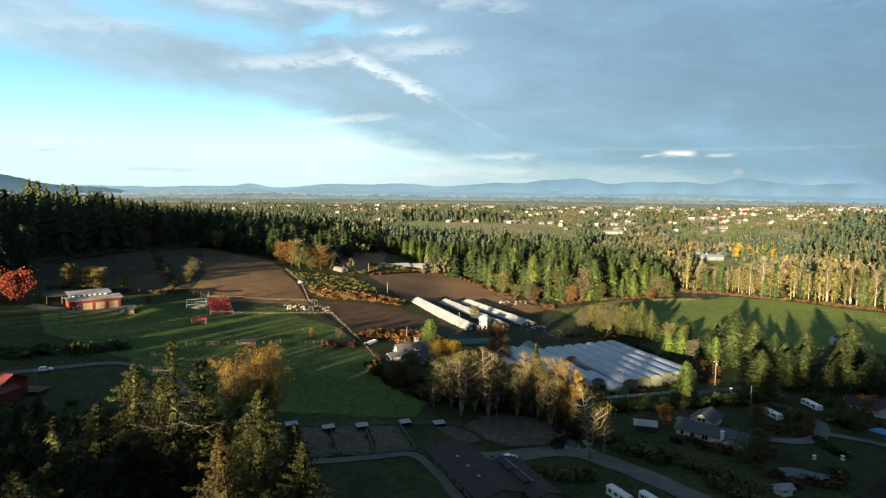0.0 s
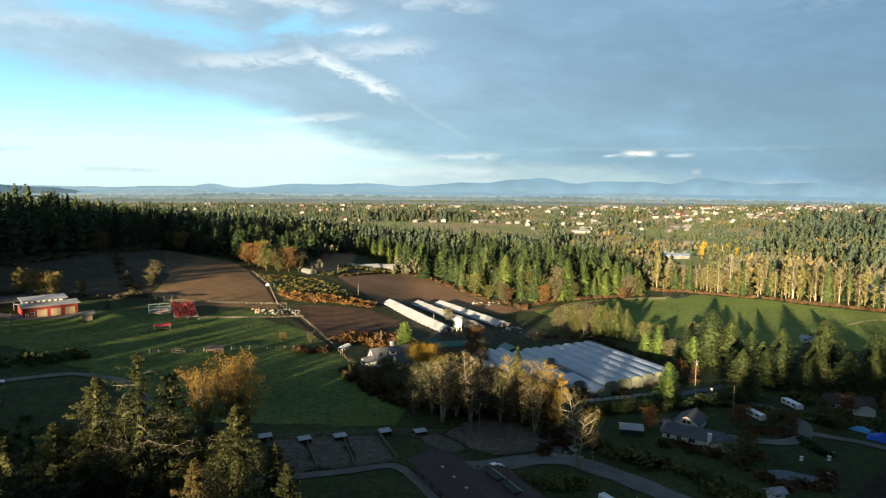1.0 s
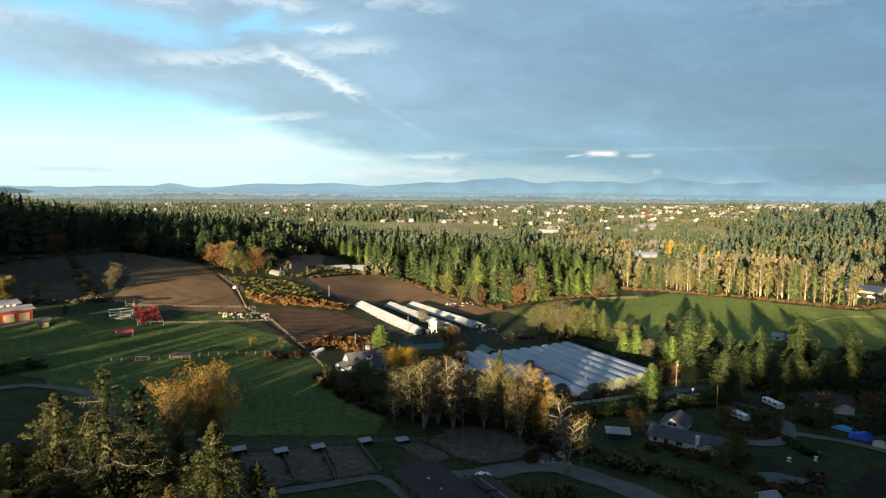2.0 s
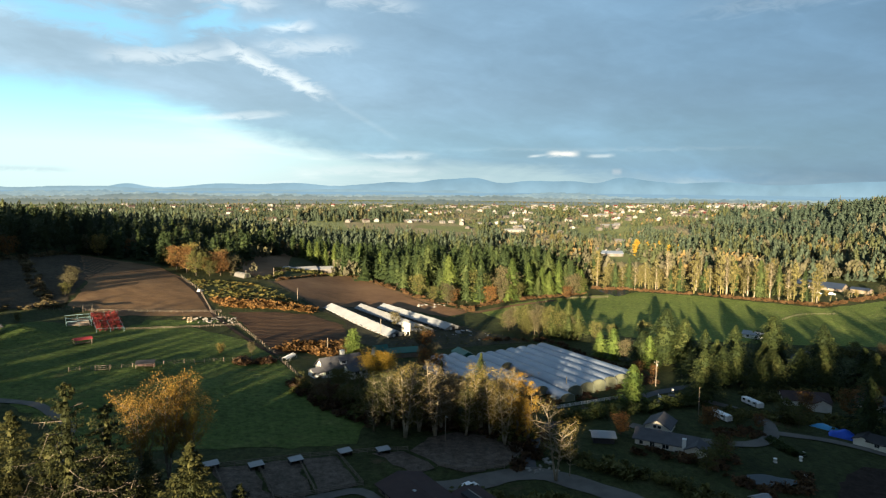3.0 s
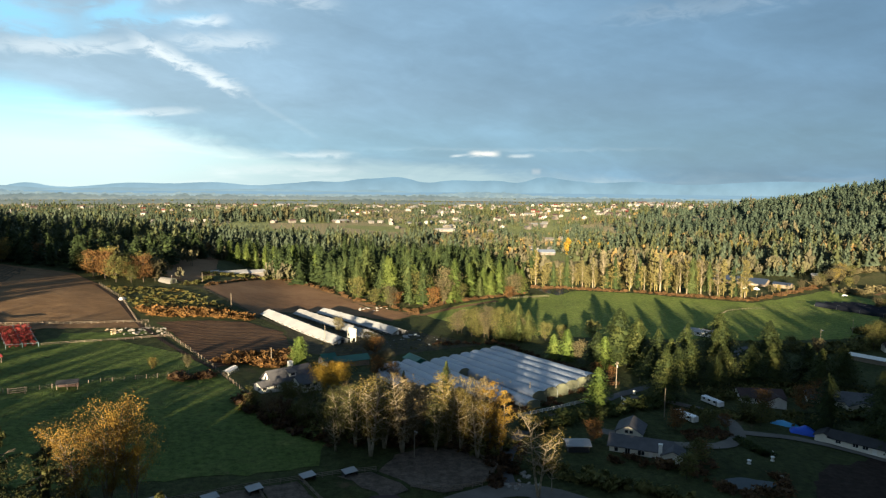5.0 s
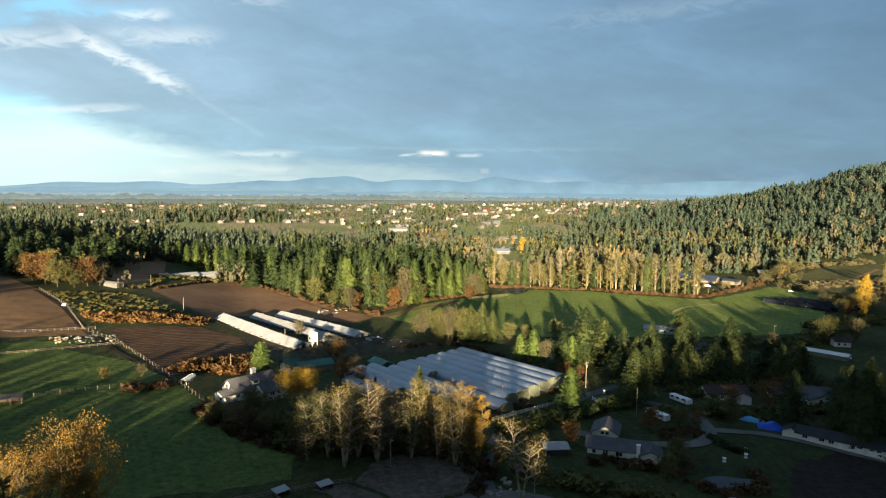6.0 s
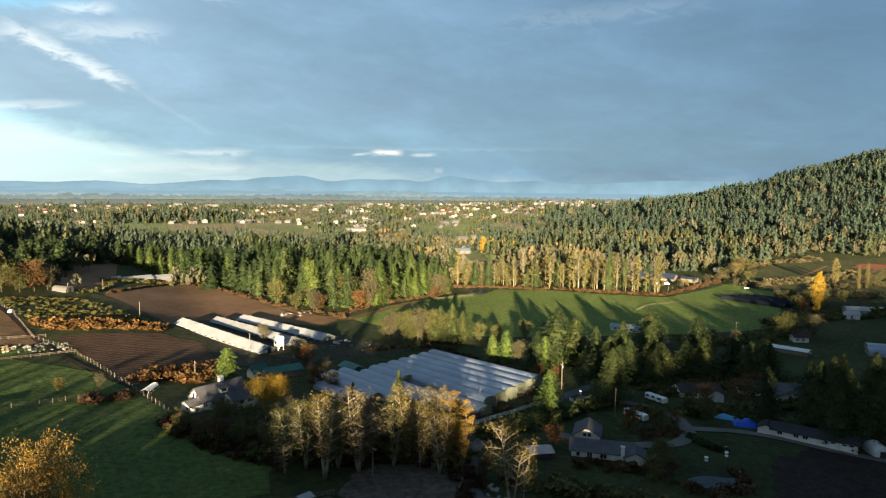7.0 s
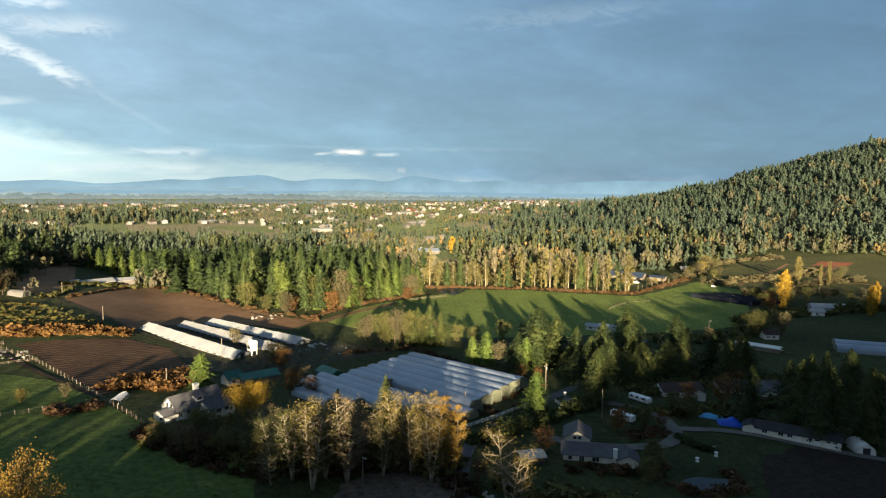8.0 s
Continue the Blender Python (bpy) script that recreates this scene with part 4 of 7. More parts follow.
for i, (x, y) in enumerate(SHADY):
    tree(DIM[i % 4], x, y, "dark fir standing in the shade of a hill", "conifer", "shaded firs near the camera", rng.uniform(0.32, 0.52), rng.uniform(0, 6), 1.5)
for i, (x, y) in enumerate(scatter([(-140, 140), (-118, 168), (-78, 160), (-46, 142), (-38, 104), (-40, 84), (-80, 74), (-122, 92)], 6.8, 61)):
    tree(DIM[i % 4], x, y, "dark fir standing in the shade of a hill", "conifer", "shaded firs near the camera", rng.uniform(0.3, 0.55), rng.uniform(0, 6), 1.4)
CEDAR = [fir_meshes(24, r, 190, 4, 30 + i, M_CEDAR, ragged=0.4, core=0.55, bare=0.03, full=0.65) for i, r in enumerate((7.4, 8.2, 6.8))]
for x, y, top, k, wide in [(134, 298, 21.5, 3, 1.25), (141, 294, 17.5, 1, 1.1), (120, 293, 12.6, 0, 1.1), (147, 287, 14, 2, 0.9), (159, 283, 16.5, 0, 0.95), (188, 298, 17, 3, 1.3), (182, 290, 13, 1, 1.0), (196, 275, 17.5, 2, 1.15),
                        (118.5, 240, 17.8, 1, 1.0), (122, 245, 14, 2, 0.9), (163, 184, 25, 2, 0.9), (170, 186, 19, 0, 0.9), (178, 178, 20, 1, 0.9), (186, 180, 17, 3, 0.9), (156, 205, 16, 1, 1.0), (176, 200, 17, 2, 1.1),
                        (128, 262, 13, 0, 1.1), (140, 262, 12, 1, 1.2), (150, 268, 12, 2, 1.2), (162, 262, 11, 3, 1.2), (172, 258, 12, 1, 1.2), (150, 252, 9, 0, 1.2), (186, 262, 11, 3, 1.1), (205, 262, 10, 2, 1.2),
                        (196, 246, 12, 0, 1.1), (212, 250, 9, 1, 1.2), (224, 262, 8, 3, 1.2), (204, 282, 13, 0, 1.0), (176, 286, 12, 2, 1.0), (190, 214, 12, 3, 1.1), (206, 216, 12, 1, 1.1), (216, 206, 14, 2, 1.1), (228, 214, 12, 0, 1.1),
                        (146, 276, 12, 1, 1.1), (133, 274, 10, 3, 1.1), (166, 272, 11, 2, 1.1)]:
    h = top - ground(x, y)
    tree(MID[k], x, y, "dark-green fir with its sunlit top above the shade", "conifer", "firs along the lane", h / 28, rng.uniform(0, 6), (1.22 if y > 225 else 1.0) * wide * 28 / h * min(1, h / 24))
tree(CEDAR[0], 89, 236, "bright green cone-shaped cedar beside a white fence", "conifer", "", 14.5 / 24, 0.4, 1.5)
tree(CEDAR[1], 113, 308, "yellow-green cedar behind greenhouses", "conifer", "cedars behind the greenhouses", 0.62, 1.4, 1.2)
tree(CEDAR[2], 108, 312, "yellow-green cedar behind greenhouses", "conifer", "cedars behind the greenhouses", 0.50, 2.4, 1.4)
tree(CEDAR[0], 122, 290, "yellow-green cedar behind greenhouses", "conifer", "cedars behind the greenhouses", 0.60, 3.4, 1.2)
tree(fir_meshes(14, 5.2, 260, 6, 36, M_CEDAR, ragged=0.6, core=0.6, bare=0.02, full=0.34, slim=1.0), -8.5, 314, "green round-topped cedar beside a house", "conifer", "", 1.0, 0.9)
tree(MID[0], 32.5, 232, "small fir standing among bare alders", "conifer", "", 0.75, 0.9, 0.8)
tree(MID[1], 20, 238, "small fir standing among bare alders", "conifer", "", 0.60, 0.9, 0.7)

# the conifer stand beyond the fields
STAND = [(-8, 604), (14, 566), (47, 478), (74, 446), (100, 466), (140, 490), (176, 512), (184, 552), (192, 600), (120, 640), (40, 640), (-10, 640)]
WOOD = [fir_meshes(30, r, 170, 4, 40 + i, M_STANDFIR, ragged=0.7, core=0.5, full=f, gaps=0.08, slim=0.95, droop=0.6) for i, (r, f) in enumerate(((8.2, 0.95), (8.8, 0.8), (7.0, 0.9), (9.2, 0.75)))]
def low_fir(h, r, full, mat, seed):
    return fir_meshes(h, r, 46, 2, seed, mat, ragged=0.7, core=0.55, full=full, slim=1.75)


LOWFIR = [low_fir(30, r, f, M_STANDFIR, 140 + i) for i, (r, f) in enumerate(((8.2, 0.95), (8.8, 0.8), (7.0, 0.9), (9.2, 0.75)))]
OLDFIR = [fir_meshes(40, r, 170, 5, 45 + i, M_OLDFIR, ragged=0.9, core=0.42, full=f, gaps=0.12, bare=0.14, slim=0.8) for i, (r, f) in enumerate(((9.0, 0.42), (10.2, 0.34), (8.0, 0.48)))]
RIDGEDEEP = []
WOODC = [fir_meshes(27, r, 190, 4, 50 + i, M_STANDCEDAR, ragged=0.45, core=0.62, bare=0.02, full=f, slim=0.95) for i, (r, f) in enumerate(((7.4, 0.85), (8.2, 0.7)))]
DEEP = []          # trees deep in the woods, joined further down
GARDEN = [(-8, 604), (4, 586), (20, 598), (20, 634), (0, 640)]
for i, (x, y) in enumerate(scatter(STAND, 12.6, 7)):
    if inside(x, y, GARDEN):
        continue
    green = rng.random() < 0.42
    if y > 545:
        DEEP.append((x, y, ground(x, y) - 0.3, rng.uniform(17, 32), rng.uniform(1.0, 1.3), rng.uniform(0, 6), 4 + i % 2 if green else i % 4))
        continue
    h = (0.42 + 0.72 * rng.random() ** 0.8) * (0.88 if y < 470 else 1)
    tree(WOODC[i % 2] if green else WOOD[i % 4], x, y, "tall yellow-green cedar in a dense stand" if green else "tall dark-green fir in a dense stand", "conifer", "conifer stand", h, rng.uniform(0, 6), rng.uniform(1.0, 1.35))
for i, (x, y, s) in enumerate([(-36, 640, 0.75), (-28, 632, 0.6), (-20, 640, 0.8), (-12, 634, 0.85), (-44, 652, 0.7), (4, 640, 0.9), (-6, 622, 0.55), (-30, 650, 0.8), (-52, 664, 0.7), (20, 588, 0.85)]):
    tree(WOODC[i % 2], x, y, "yellow-green cedar behind a farm", "conifer", "cedars behind the farm", s, rng.uniform(0, 6), rng.uniform(0.9, 1.15))
RIDGE = [(-250, 396), (-205, 520), (-168, 560), (-125, 590), (-96, 650), (-150, 660), (-260, 600), (-330, 480), (-300, 380)]
for i, (x, y) in enumerate(scatter(RIDGE, 14.5, 8)):
    if x < -225 or y > 570:
        RIDGEDEEP.append((x, y, ground(x, y) - 0.3, rng.uniform(24, 44) * (1 - 0.45 * ease(450, 600, y)), rng.uniform(0.7, 1.0), rng.uniform(0, 6), i % 3))
        continue
    tree(OLDFIR[i % 3], x, y, "tall dark fir with ragged boughs on a ridge", "conifer", "firs on the ridge", rng.uniform(0.6, 1.1) * (1 - 0.3 * ease(450, 600, y)), rng.uniform(0, 6), rng.uniform(0.85, 1.1))
for i, (x, y) in enumerate([(-236, 336), (-246, 350), (-228, 322), (-256, 330), (-240, 312), (-262, 362), (-222, 300), (-250, 372), (-270, 345), (-230, 348)]):
    tree(OLDFIR[i % 3], x, y, "tall dark fir with ragged boughs on a ridge", "conifer", "firs on the ridge", rng.uniform(0.7, 1.0), rng.uniform(0, 6), 1.1)

# broadleaf trees
ALDER = [leaf_meshes(22, 5.0, 7800, 0.19, 60 + i, m, M_SUNBARK, limbs=34, keep=kp * 0.55, bole=0.16, up=1.3, loose=0.95, shape=0.68, stems=2, twigs=8, thick=1.9) for i, (m, kp) in enumerate([(M_OLIVE, 0.8), (M_YELLOW, 0.9), (M_TWIGS, 0.8), (M_YELLOW, 0.6)])]
ALDER.append(leaf_meshes(22, 4.6, 7800, 0.20, 66, M_MAPLE, M_PALEBARK, limbs=34, keep=0.9, bole=0.16, up=1.3, loose=0.6, shape=0.6, stems=2, twigs=8, thick=1.2))
for x, y, top, k, wide, lab in [(0, 251, 11, 0, 1.2, "olive-leaved willow in half shade"), (-11, 260, 8, 0, 1.2, "olive-leaved willow in half shade"), (-6, 240, 8, 0, 1.1, "olive-leaved alder in half shade"),
                            (-1, 228, 17, 0, 1.0, "thin olive alder beside a ring"), (5.2, 213, 23.4, 3, 0.9, "half-bare pale alder beside a ring"), (10, 218, 18, 0, 1.0, "thin olive alder beside a ring"), (14.5, 214, 24.3, 2, 0.95, "bare pale alder with fine twigs"), (20, 222, 18, 2, 0.9, "bare pale alder with fine twigs"),
                            (24, 213, 15, 0, 0.8, "thin olive alder beside a ring"), (29, 215, 22, 1, 0.8, "yellow-leaved alder beside a ring"), (33, 219, 20, 3, 0.8, "yellow-leaved alder beside a ring"), (35.8, 211, 22, 2, 0.8, "half-bare pale alder beside a ring"), (39, 208, 20.5, 4, 0.75, "golden-leaved alder beside a ring"), (41.5, 206, 18.5, 4, 0.65, "golden slender alder beside a ring"), (34, 205, 18, 3, 0.7, "thin yellow alder beside a ring"), (-4, 218, 12, 0, 1, "thin olive alder beside a ring"),
                            (2, 220, 19, 0, 0.9, "thin olive alder beside a ring"), (8, 224, 20, 3, 0.9, "half-bare pale alder beside a ring"), (17, 218, 21, 2, 0.8, "bare pale alder with fine twigs"), (12, 228, 16, 0, 1.0, "thin olive alder beside a ring"), (22, 228, 17, 2, 0.9, "bare pale alder with fine twigs"), (31, 211, 19, 1, 0.7, "yellow-leaved alder beside a ring"), (37, 214, 21, 3, 0.7, "yellow-leaved alder beside a ring"), (28, 221, 17, 0, 0.8, "thin olive alder beside a ring"), (-10, 246, 8.5, 0, 1.1, "olive-leaved willow in half shade"), (-20, 255, 8, 0, 1.1, "olive-leaved willow in half shade"), (4, 258, 9, 0, 1.1, "olive-leaved willow in half shade")]:
    h = top - ground(x, y)
    tree(ALDER[k], x, y, lab, "tree", "alders between pasture and ring", h / 22, rng.uniform(0, 6), 1.5 * wide * 22 / h * min(1, h / 20))
THICKET = [leaf_meshes(12, 4.6, 5200, 0.2, 160 + i, m, M_PALEBARK, bole=0.08, limbs=26, stems=3, loose=0.8, twigs=5) for i, m in enumerate((M_OLIVE, M_TWIGS, M_RUSSET))]
for i, (x, y, s) in enumerate([(-27, 256, 0.6), (-22, 248, 0.7), (-12, 240, 0.75), (-4, 234, 0.9), (-18, 242, 0.7), (-8, 256, 0.7), (2, 244, 0.9), (6, 236, 1.0), (12, 236, 0.9), (-27, 264, 0.3), (16, 243, 0.8), (24, 236, 0.9), (30, 228, 0.9), (36, 224, 0.8), (42, 216, 0.8), (-2, 262, 0.6), (26, 246, 0.7), (8, 228, 0.9), (20, 231, 0.9), (45, 200, 0.5), (38, 232, 0.7), (44, 226, 0.6)]):
    tree(THICKET[(0, 1, 0, 0, 2)[i % 5]], x, y, ("olive-leaved sallow bush in half shade", "grey twiggy sallow in half shade", "russet-leaved sallow in half shade")[(0, 1, 0, 0, 2)[i % 5]], "tree", "sallows below the pasture", s, rng.uniform(0, 6), 1.1)
for x, y, s in [(103, 360, 0.66), (108, 356, 0.72), (112, 352, 0.6), (98, 355, 0.5), (106, 350, 0.48)]:
    tree(MID[1], x, y, "olive-green fir among half-bare alders", "conifer", "firs before the conifer stand", s, rng.uniform(0, 6), 1.15)
MAPLE = leaf_meshes(21, 8.5, 11000, 0.18, 70, M_MAPLE, M_PALEBARK, bole=0.32, limbs=40, stems=4, loose=0.6, shape=0.7)
for x, y, top, wide in [(-55.5, 184, 29.8, 0.78), (-60.5, 182, 27.5, 0.72), (-50.5, 186, 27, 0.68)]:
    tree(MAPLE, x, y, "bushy yellow-orange maple at a field edge", "tree", "yellow maples", (top - ground(x, y)) / 21, rng.uniform(0, 6), wide * 21 / (top - ground(x, y)))
tree(leaf_meshes(22, 6.6, 2600, 0.17, 71, M_YELLOW, M_SUNBARK, bole=0.36, limbs=30, stems=2, shape=0.5, thick=2.2, twigs=9), 41.5, 180, "almost bare pale maple lit gold by the sun", "tree", "", 1.0, 0.6)
tree(leaf_meshes(18, 6.0, 300, 0.2, 72, M_TWIGS, M_SUNBARK, bole=0.3, limbs=14, thick=1.8, twigs=7), 46, 182, "bare leaning tree with pale limbs", "tree", "", 0.55, 2.6, 0.8)
WILLOW = leaf_meshes(13, 6.0, 14000, 0.2, 73, M_GOLD, M_BARK, bole=0.3, droop=0.45, limbs=34, loose=0.6)
tree(WILLOW, 0.2, 266, "golden weeping willow beside a house", "tree", "", 0.95, 0.3, 1.1)
tree(leaf_meshes(12, 6.0, 11000, 0.2, 74, M_OLIVE, M_BARK, bole=0.3, droop=0.4, limbs=34, loose=0.6), -15, 262, "olive weeping willow in shade", "tree", "", 0.55, 1.0, 1.35)
tree(leaf_meshes(13, 6.8, 5200, 0.45, 75, M_RED, M_BARK, bole=0.12, limbs=30, shape=0.4, loose=0.65), -206, 303, "round scarlet maple near a red barn", "tree", "", 1.0, 0.8, 1.1)
POPLAR = leaf_meshes(30, 4.6, 6000, 0.5, 76, M_GOLD, M_BARK, bole=0.04, limbs=50, shape=0.4)
POPLAR2 = leaf_meshes(30, 4.6, 4000, 0.5, 77, M_BIRCHGOLD, M_BARK, bole=0.04, limbs=40, shape=0.4)
for x, y, s, w in [(398, 362, 1.0, 0.85), (500, 420, 0.8, 0.8), (497, 398, 0.7, 0.5), (504, 395, 0.75, 0.5), (424, 316, 0.75, 0.7), (432, 318, 0.7, 0.6), (442, 322, 0.75, 0.6), (352, 786, 0.8, 1.2), (362, 780, 0.7, 1.2), (374, 776, 0.75, 1.3), (386, 770, 0.6, 1.3), (398, 764, 0.65, 1.4), (478, 668, 0.75, 0.8), (484, 662, 0.7, 0.8), (490, 657, 0.8, 0.8), (496, 651, 0.75, 0.8), (502, 646, 0.7, 0.8), (508, 640, 0.8, 0.8), (300, 960, 0.6, 1.6), (312, 964, 0.6, 1.6), (470, 560, 0.5, 1.6), (478, 556, 0.45, 1.6)]:
    tree(POPLAR2 if 460 < x < 515 and y > 390 or y > 900 else POPLAR, x, y, "tall golden poplar column", "tree", "golden poplars", s, rng.uniform(0, 6), w)
ORANGE = [leaf_meshes(17, 6.2, 2300, 0.44, 80 + i, m, M_BARK, bole=0.14, limbs=22) for i, m in enumerate((M_ORANGE, M_OLIVE, M_BARETREE, M_YELLOW))]
for i, (x, y) in enumerate([(-128, 500), (-120, 494), (-112, 486), (-104, 490), (-98, 498), (-118, 508), (-108, 504), (-134, 512), (-124, 520), (-100, 512), (-92, 505), (-114, 520)]):
    tree(ORANGE[(0, 0, 1, 1, 0, 1, 0, 1, 3, 1, 2, 1)[i]], x, y, "autumn broadleaf tree in orange and grey", "tree", "autumn clump on the slope", rng.uniform(0.65, 1.0), rng.uniform(0, 6), 1.1)
for i, (x, y, s, k) in enumerate([(-203, 345, 0.75, 3), (-197, 349, 0.7, 3), (-190, 350, 0.7, 3), (-182, 361, 0.45, 3), (-160, 400, 0.55, 2), (-163, 412, 0.6, 2), (-158, 390, 0.4, 1), (-222, 470, 0.8, 0), (-186, 520, 0.85, 3), (-172, 545, 0.7, 0), (-150, 570, 0.8, 0), (-64, 303, 0.26, 3), (-52, 306, 0.3, 2), (-157, 336, 0.25, 1),
                               (78, 378, 0.5, 1), (87, 360, 0.4, 1), (112, 352, 0.45, 1), (117, 304, 0.55, 2), (121, 299, 0.5, 2), (126, 300, 0.4, 0), (110, 276, 0.35, 0), (115, 272, 0.3, 0),
                               (72, 208, 0.4, 0), (108, 216, 0.35, 0), (115, 213, 0.32, 1), (122, 212, 0.3, 0), (104, 213, 0.4, 0), (92, 186, 0.45, 1), (84, 180, 0.4, 1), (96, 190, 0.35, 0), (21, 296, 0.5, 0), (25, 300, 0.55, 2), (27, 290, 0.4, 0), (150, 226, 0.5, 0), (168, 226, 0.6, 0), (182, 232, 0.6, 0), (138, 214, 0.45, 1), (140, 224, 0.4, 1), (250, 318, 0.5, 1), (262, 312, 0.5, 2), (300, 312, 0.8, 1), (312, 318, 0.8, 1), (320, 308, 0.8, 2), (448, 496, 0.5, 2), (456, 500, 0.6, 1), (465, 498, 0.7, 2), (474, 502, 0.7, 3), (484, 506, 0.8, 2), (492, 512, 0.8, 3), (455, 482, 0.45, 2), (466, 480, 0.5, 1), (478, 484, 0.5, 2), (440, 470, 0.4, 1), (430, 462, 0.4, 2), (500, 520, 0.7, 2), (508, 516, 0.6, 1), (412, 395, 0.6, 1), (408, 402, 0.5, 2), (420, 386, 0.6, 1), (430, 380, 0.6, 2), (440, 372, 0.6, 1), (452, 366, 0.55, 2), (404, 378, 0.6, 0), (416, 370, 0.6, 1), (392, 374, 0.6, 1), (384, 362, 0.5, 0), (462, 352, 0.5, 1), (474, 350, 0.5, 2), (520, 400, 0.5, 2), (534, 404, 0.5, 1), (548, 410, 0.5, 2), (562, 418, 0.45, 1), (150, 352, 0.6, 1), (162, 350, 0.5, 2), (380, 496, 0.3, 3), (372, 500, 0.55, 3), (394, 490, 0.35, 2), (404, 492, 0.3, 3), (424, 488, 0.5, 2), (122, 352, 0.55, 1), (131, 350, 0.5, 1), (58, 456, 0.8, 2), (76, 447, 0.85, 2), (88, 457, 0.7, 0), (97, 463, 1.0, 2), (112, 472, 0.7, 1), (128, 483, 0.9, 2), (42, 492, 0.9, 1), (32, 520, 0.8, 2), (20, 548, 0.9, 2), (164, 502, 0.9, 2), (172, 508, 0.8, 1), (50, 470, 0.6, 1), (105, 480, 1.25, 2), (140, 500, 1.2, 2), (80, 466, 1.2, 1), (16.3, 386, 0.5, 2), (25, 341, 0.62, 2), (28, 338, 0.5, 0), (152, 482, 0.55, 0), (66, 462, 0.9, 2), (62, 458, 0.6, 0), (86, 464, 0.6, 0)]):
    if k == 2 and 10 < x < 180 and y > 440 and i % 3:
        continue
    tree(ORANGE[k], x, y, ("orange autumn tree", "olive-green broadleaf tree", "bare grey tree", "yellow autumn tree")[k] + " beside farm ground", "tree", "scattered autumn trees", s, rng.uniform(0, 6), 1.1)

for i, (x, y, s, w) in enumerate([(79, 372, 0.6, 1.1), (85, 366, 0.7, 1.1), (91, 362, 0.7, 1.1), (96, 356, 0.66, 1.2), (101, 363, 0.75, 1.1), (82, 374, 0.62, 1.0), (88, 369, 0.75, 1.0), (94, 364, 0.82, 1.0), (99, 360, 0.78, 1.1), (104, 357, 0.72, 1.0), (92, 358, 0.55, 1.2), (98, 368, 0.7, 1.0), (109, 354, 0.6, 1.1), (86, 362, 0.5, 1.2)]):
    tree(ORANGE[(2, 1, 2, 1, 1)[i % 5]], x, y, "olive half-bare alder at a farmyard edge", "tree", "alders before the conifer stand", s * 1.15, rng.uniform(0, 6), w * 0.8)

# birch and alder wood beyond the green field
BIRCH = [leaf_meshes(25, 3.0, 1500, 0.34, 90 + i, m, M_SUNBARK, bole=0.2, limbs=20, keep=kp, up=2.2, loose=0.95) for i, (m, kp) in enumerate([(M_BELT, 0.7), (M_BIRCHGOLD, 0.8), (M_BELTTWIGS, 0.5), (M_BELT, 0.9)])]
THICK = [leaf_meshes(25, 3.2, 460, 0.62, 190 + i, M_OLIVE, M_PALEBARK, bole=0.14, limbs=9, twigs=1, up=2.2, keep=kp) for i, kp in enumerate((1.0, 0.7, 0.9, 1.0))]
BELT = [(196, 544), (240, 540), (282, 520), (306, 494), (344, 462), (362, 478), (348, 516), (330, 570), (280, 606), (214, 606)]
LIGHT = []
for i, (x, y) in enumerate(scatter(BELT, 7.0, 17)):
    if i % 3 or (y > 556 and x < 320):
        if rng.random() < 0.4:
            continue
        LIGHT.append((x, y, ground(x, y) - 0.3, rng.uniform(10, 31) * (0.8 + 0.5 * rng.random() ** 2) * (0.55 if x < 300 and y > 530 else 1), rng.uniform(0.9, 1.5), rng.uniform(0, 6), i % 4))
    elif rng.random() < 0.40:
        tree(WOOD[i % 4], x, y, "dark fir among pale birches", "conifer", "firs in the birch wood", rng.uniform(0.45, 1.08), rng.uniform(0, 6), 0.9)
    else:
        tree(BIRCH[i % 4], x, y, "slender half-bare birch with a pale trunk", "tree", "birch wood", rng.uniform(0.45, 1.38), rng.uniform(0, 6), rng.uniform(0.8, 1.2))
for i, (x, y) in enumerate(scatter([(352, 462), (410, 480), (440, 492), (450, 500), (400, 498), (372, 482)], 8, 18, 0.6)):
    tree(BIRCH[i % 4], x, y, "low half-bare birch at a field edge", "tree", "birch wood", rng.uniform(0.12, 0.28), rng.uniform(0, 6), 1.5)


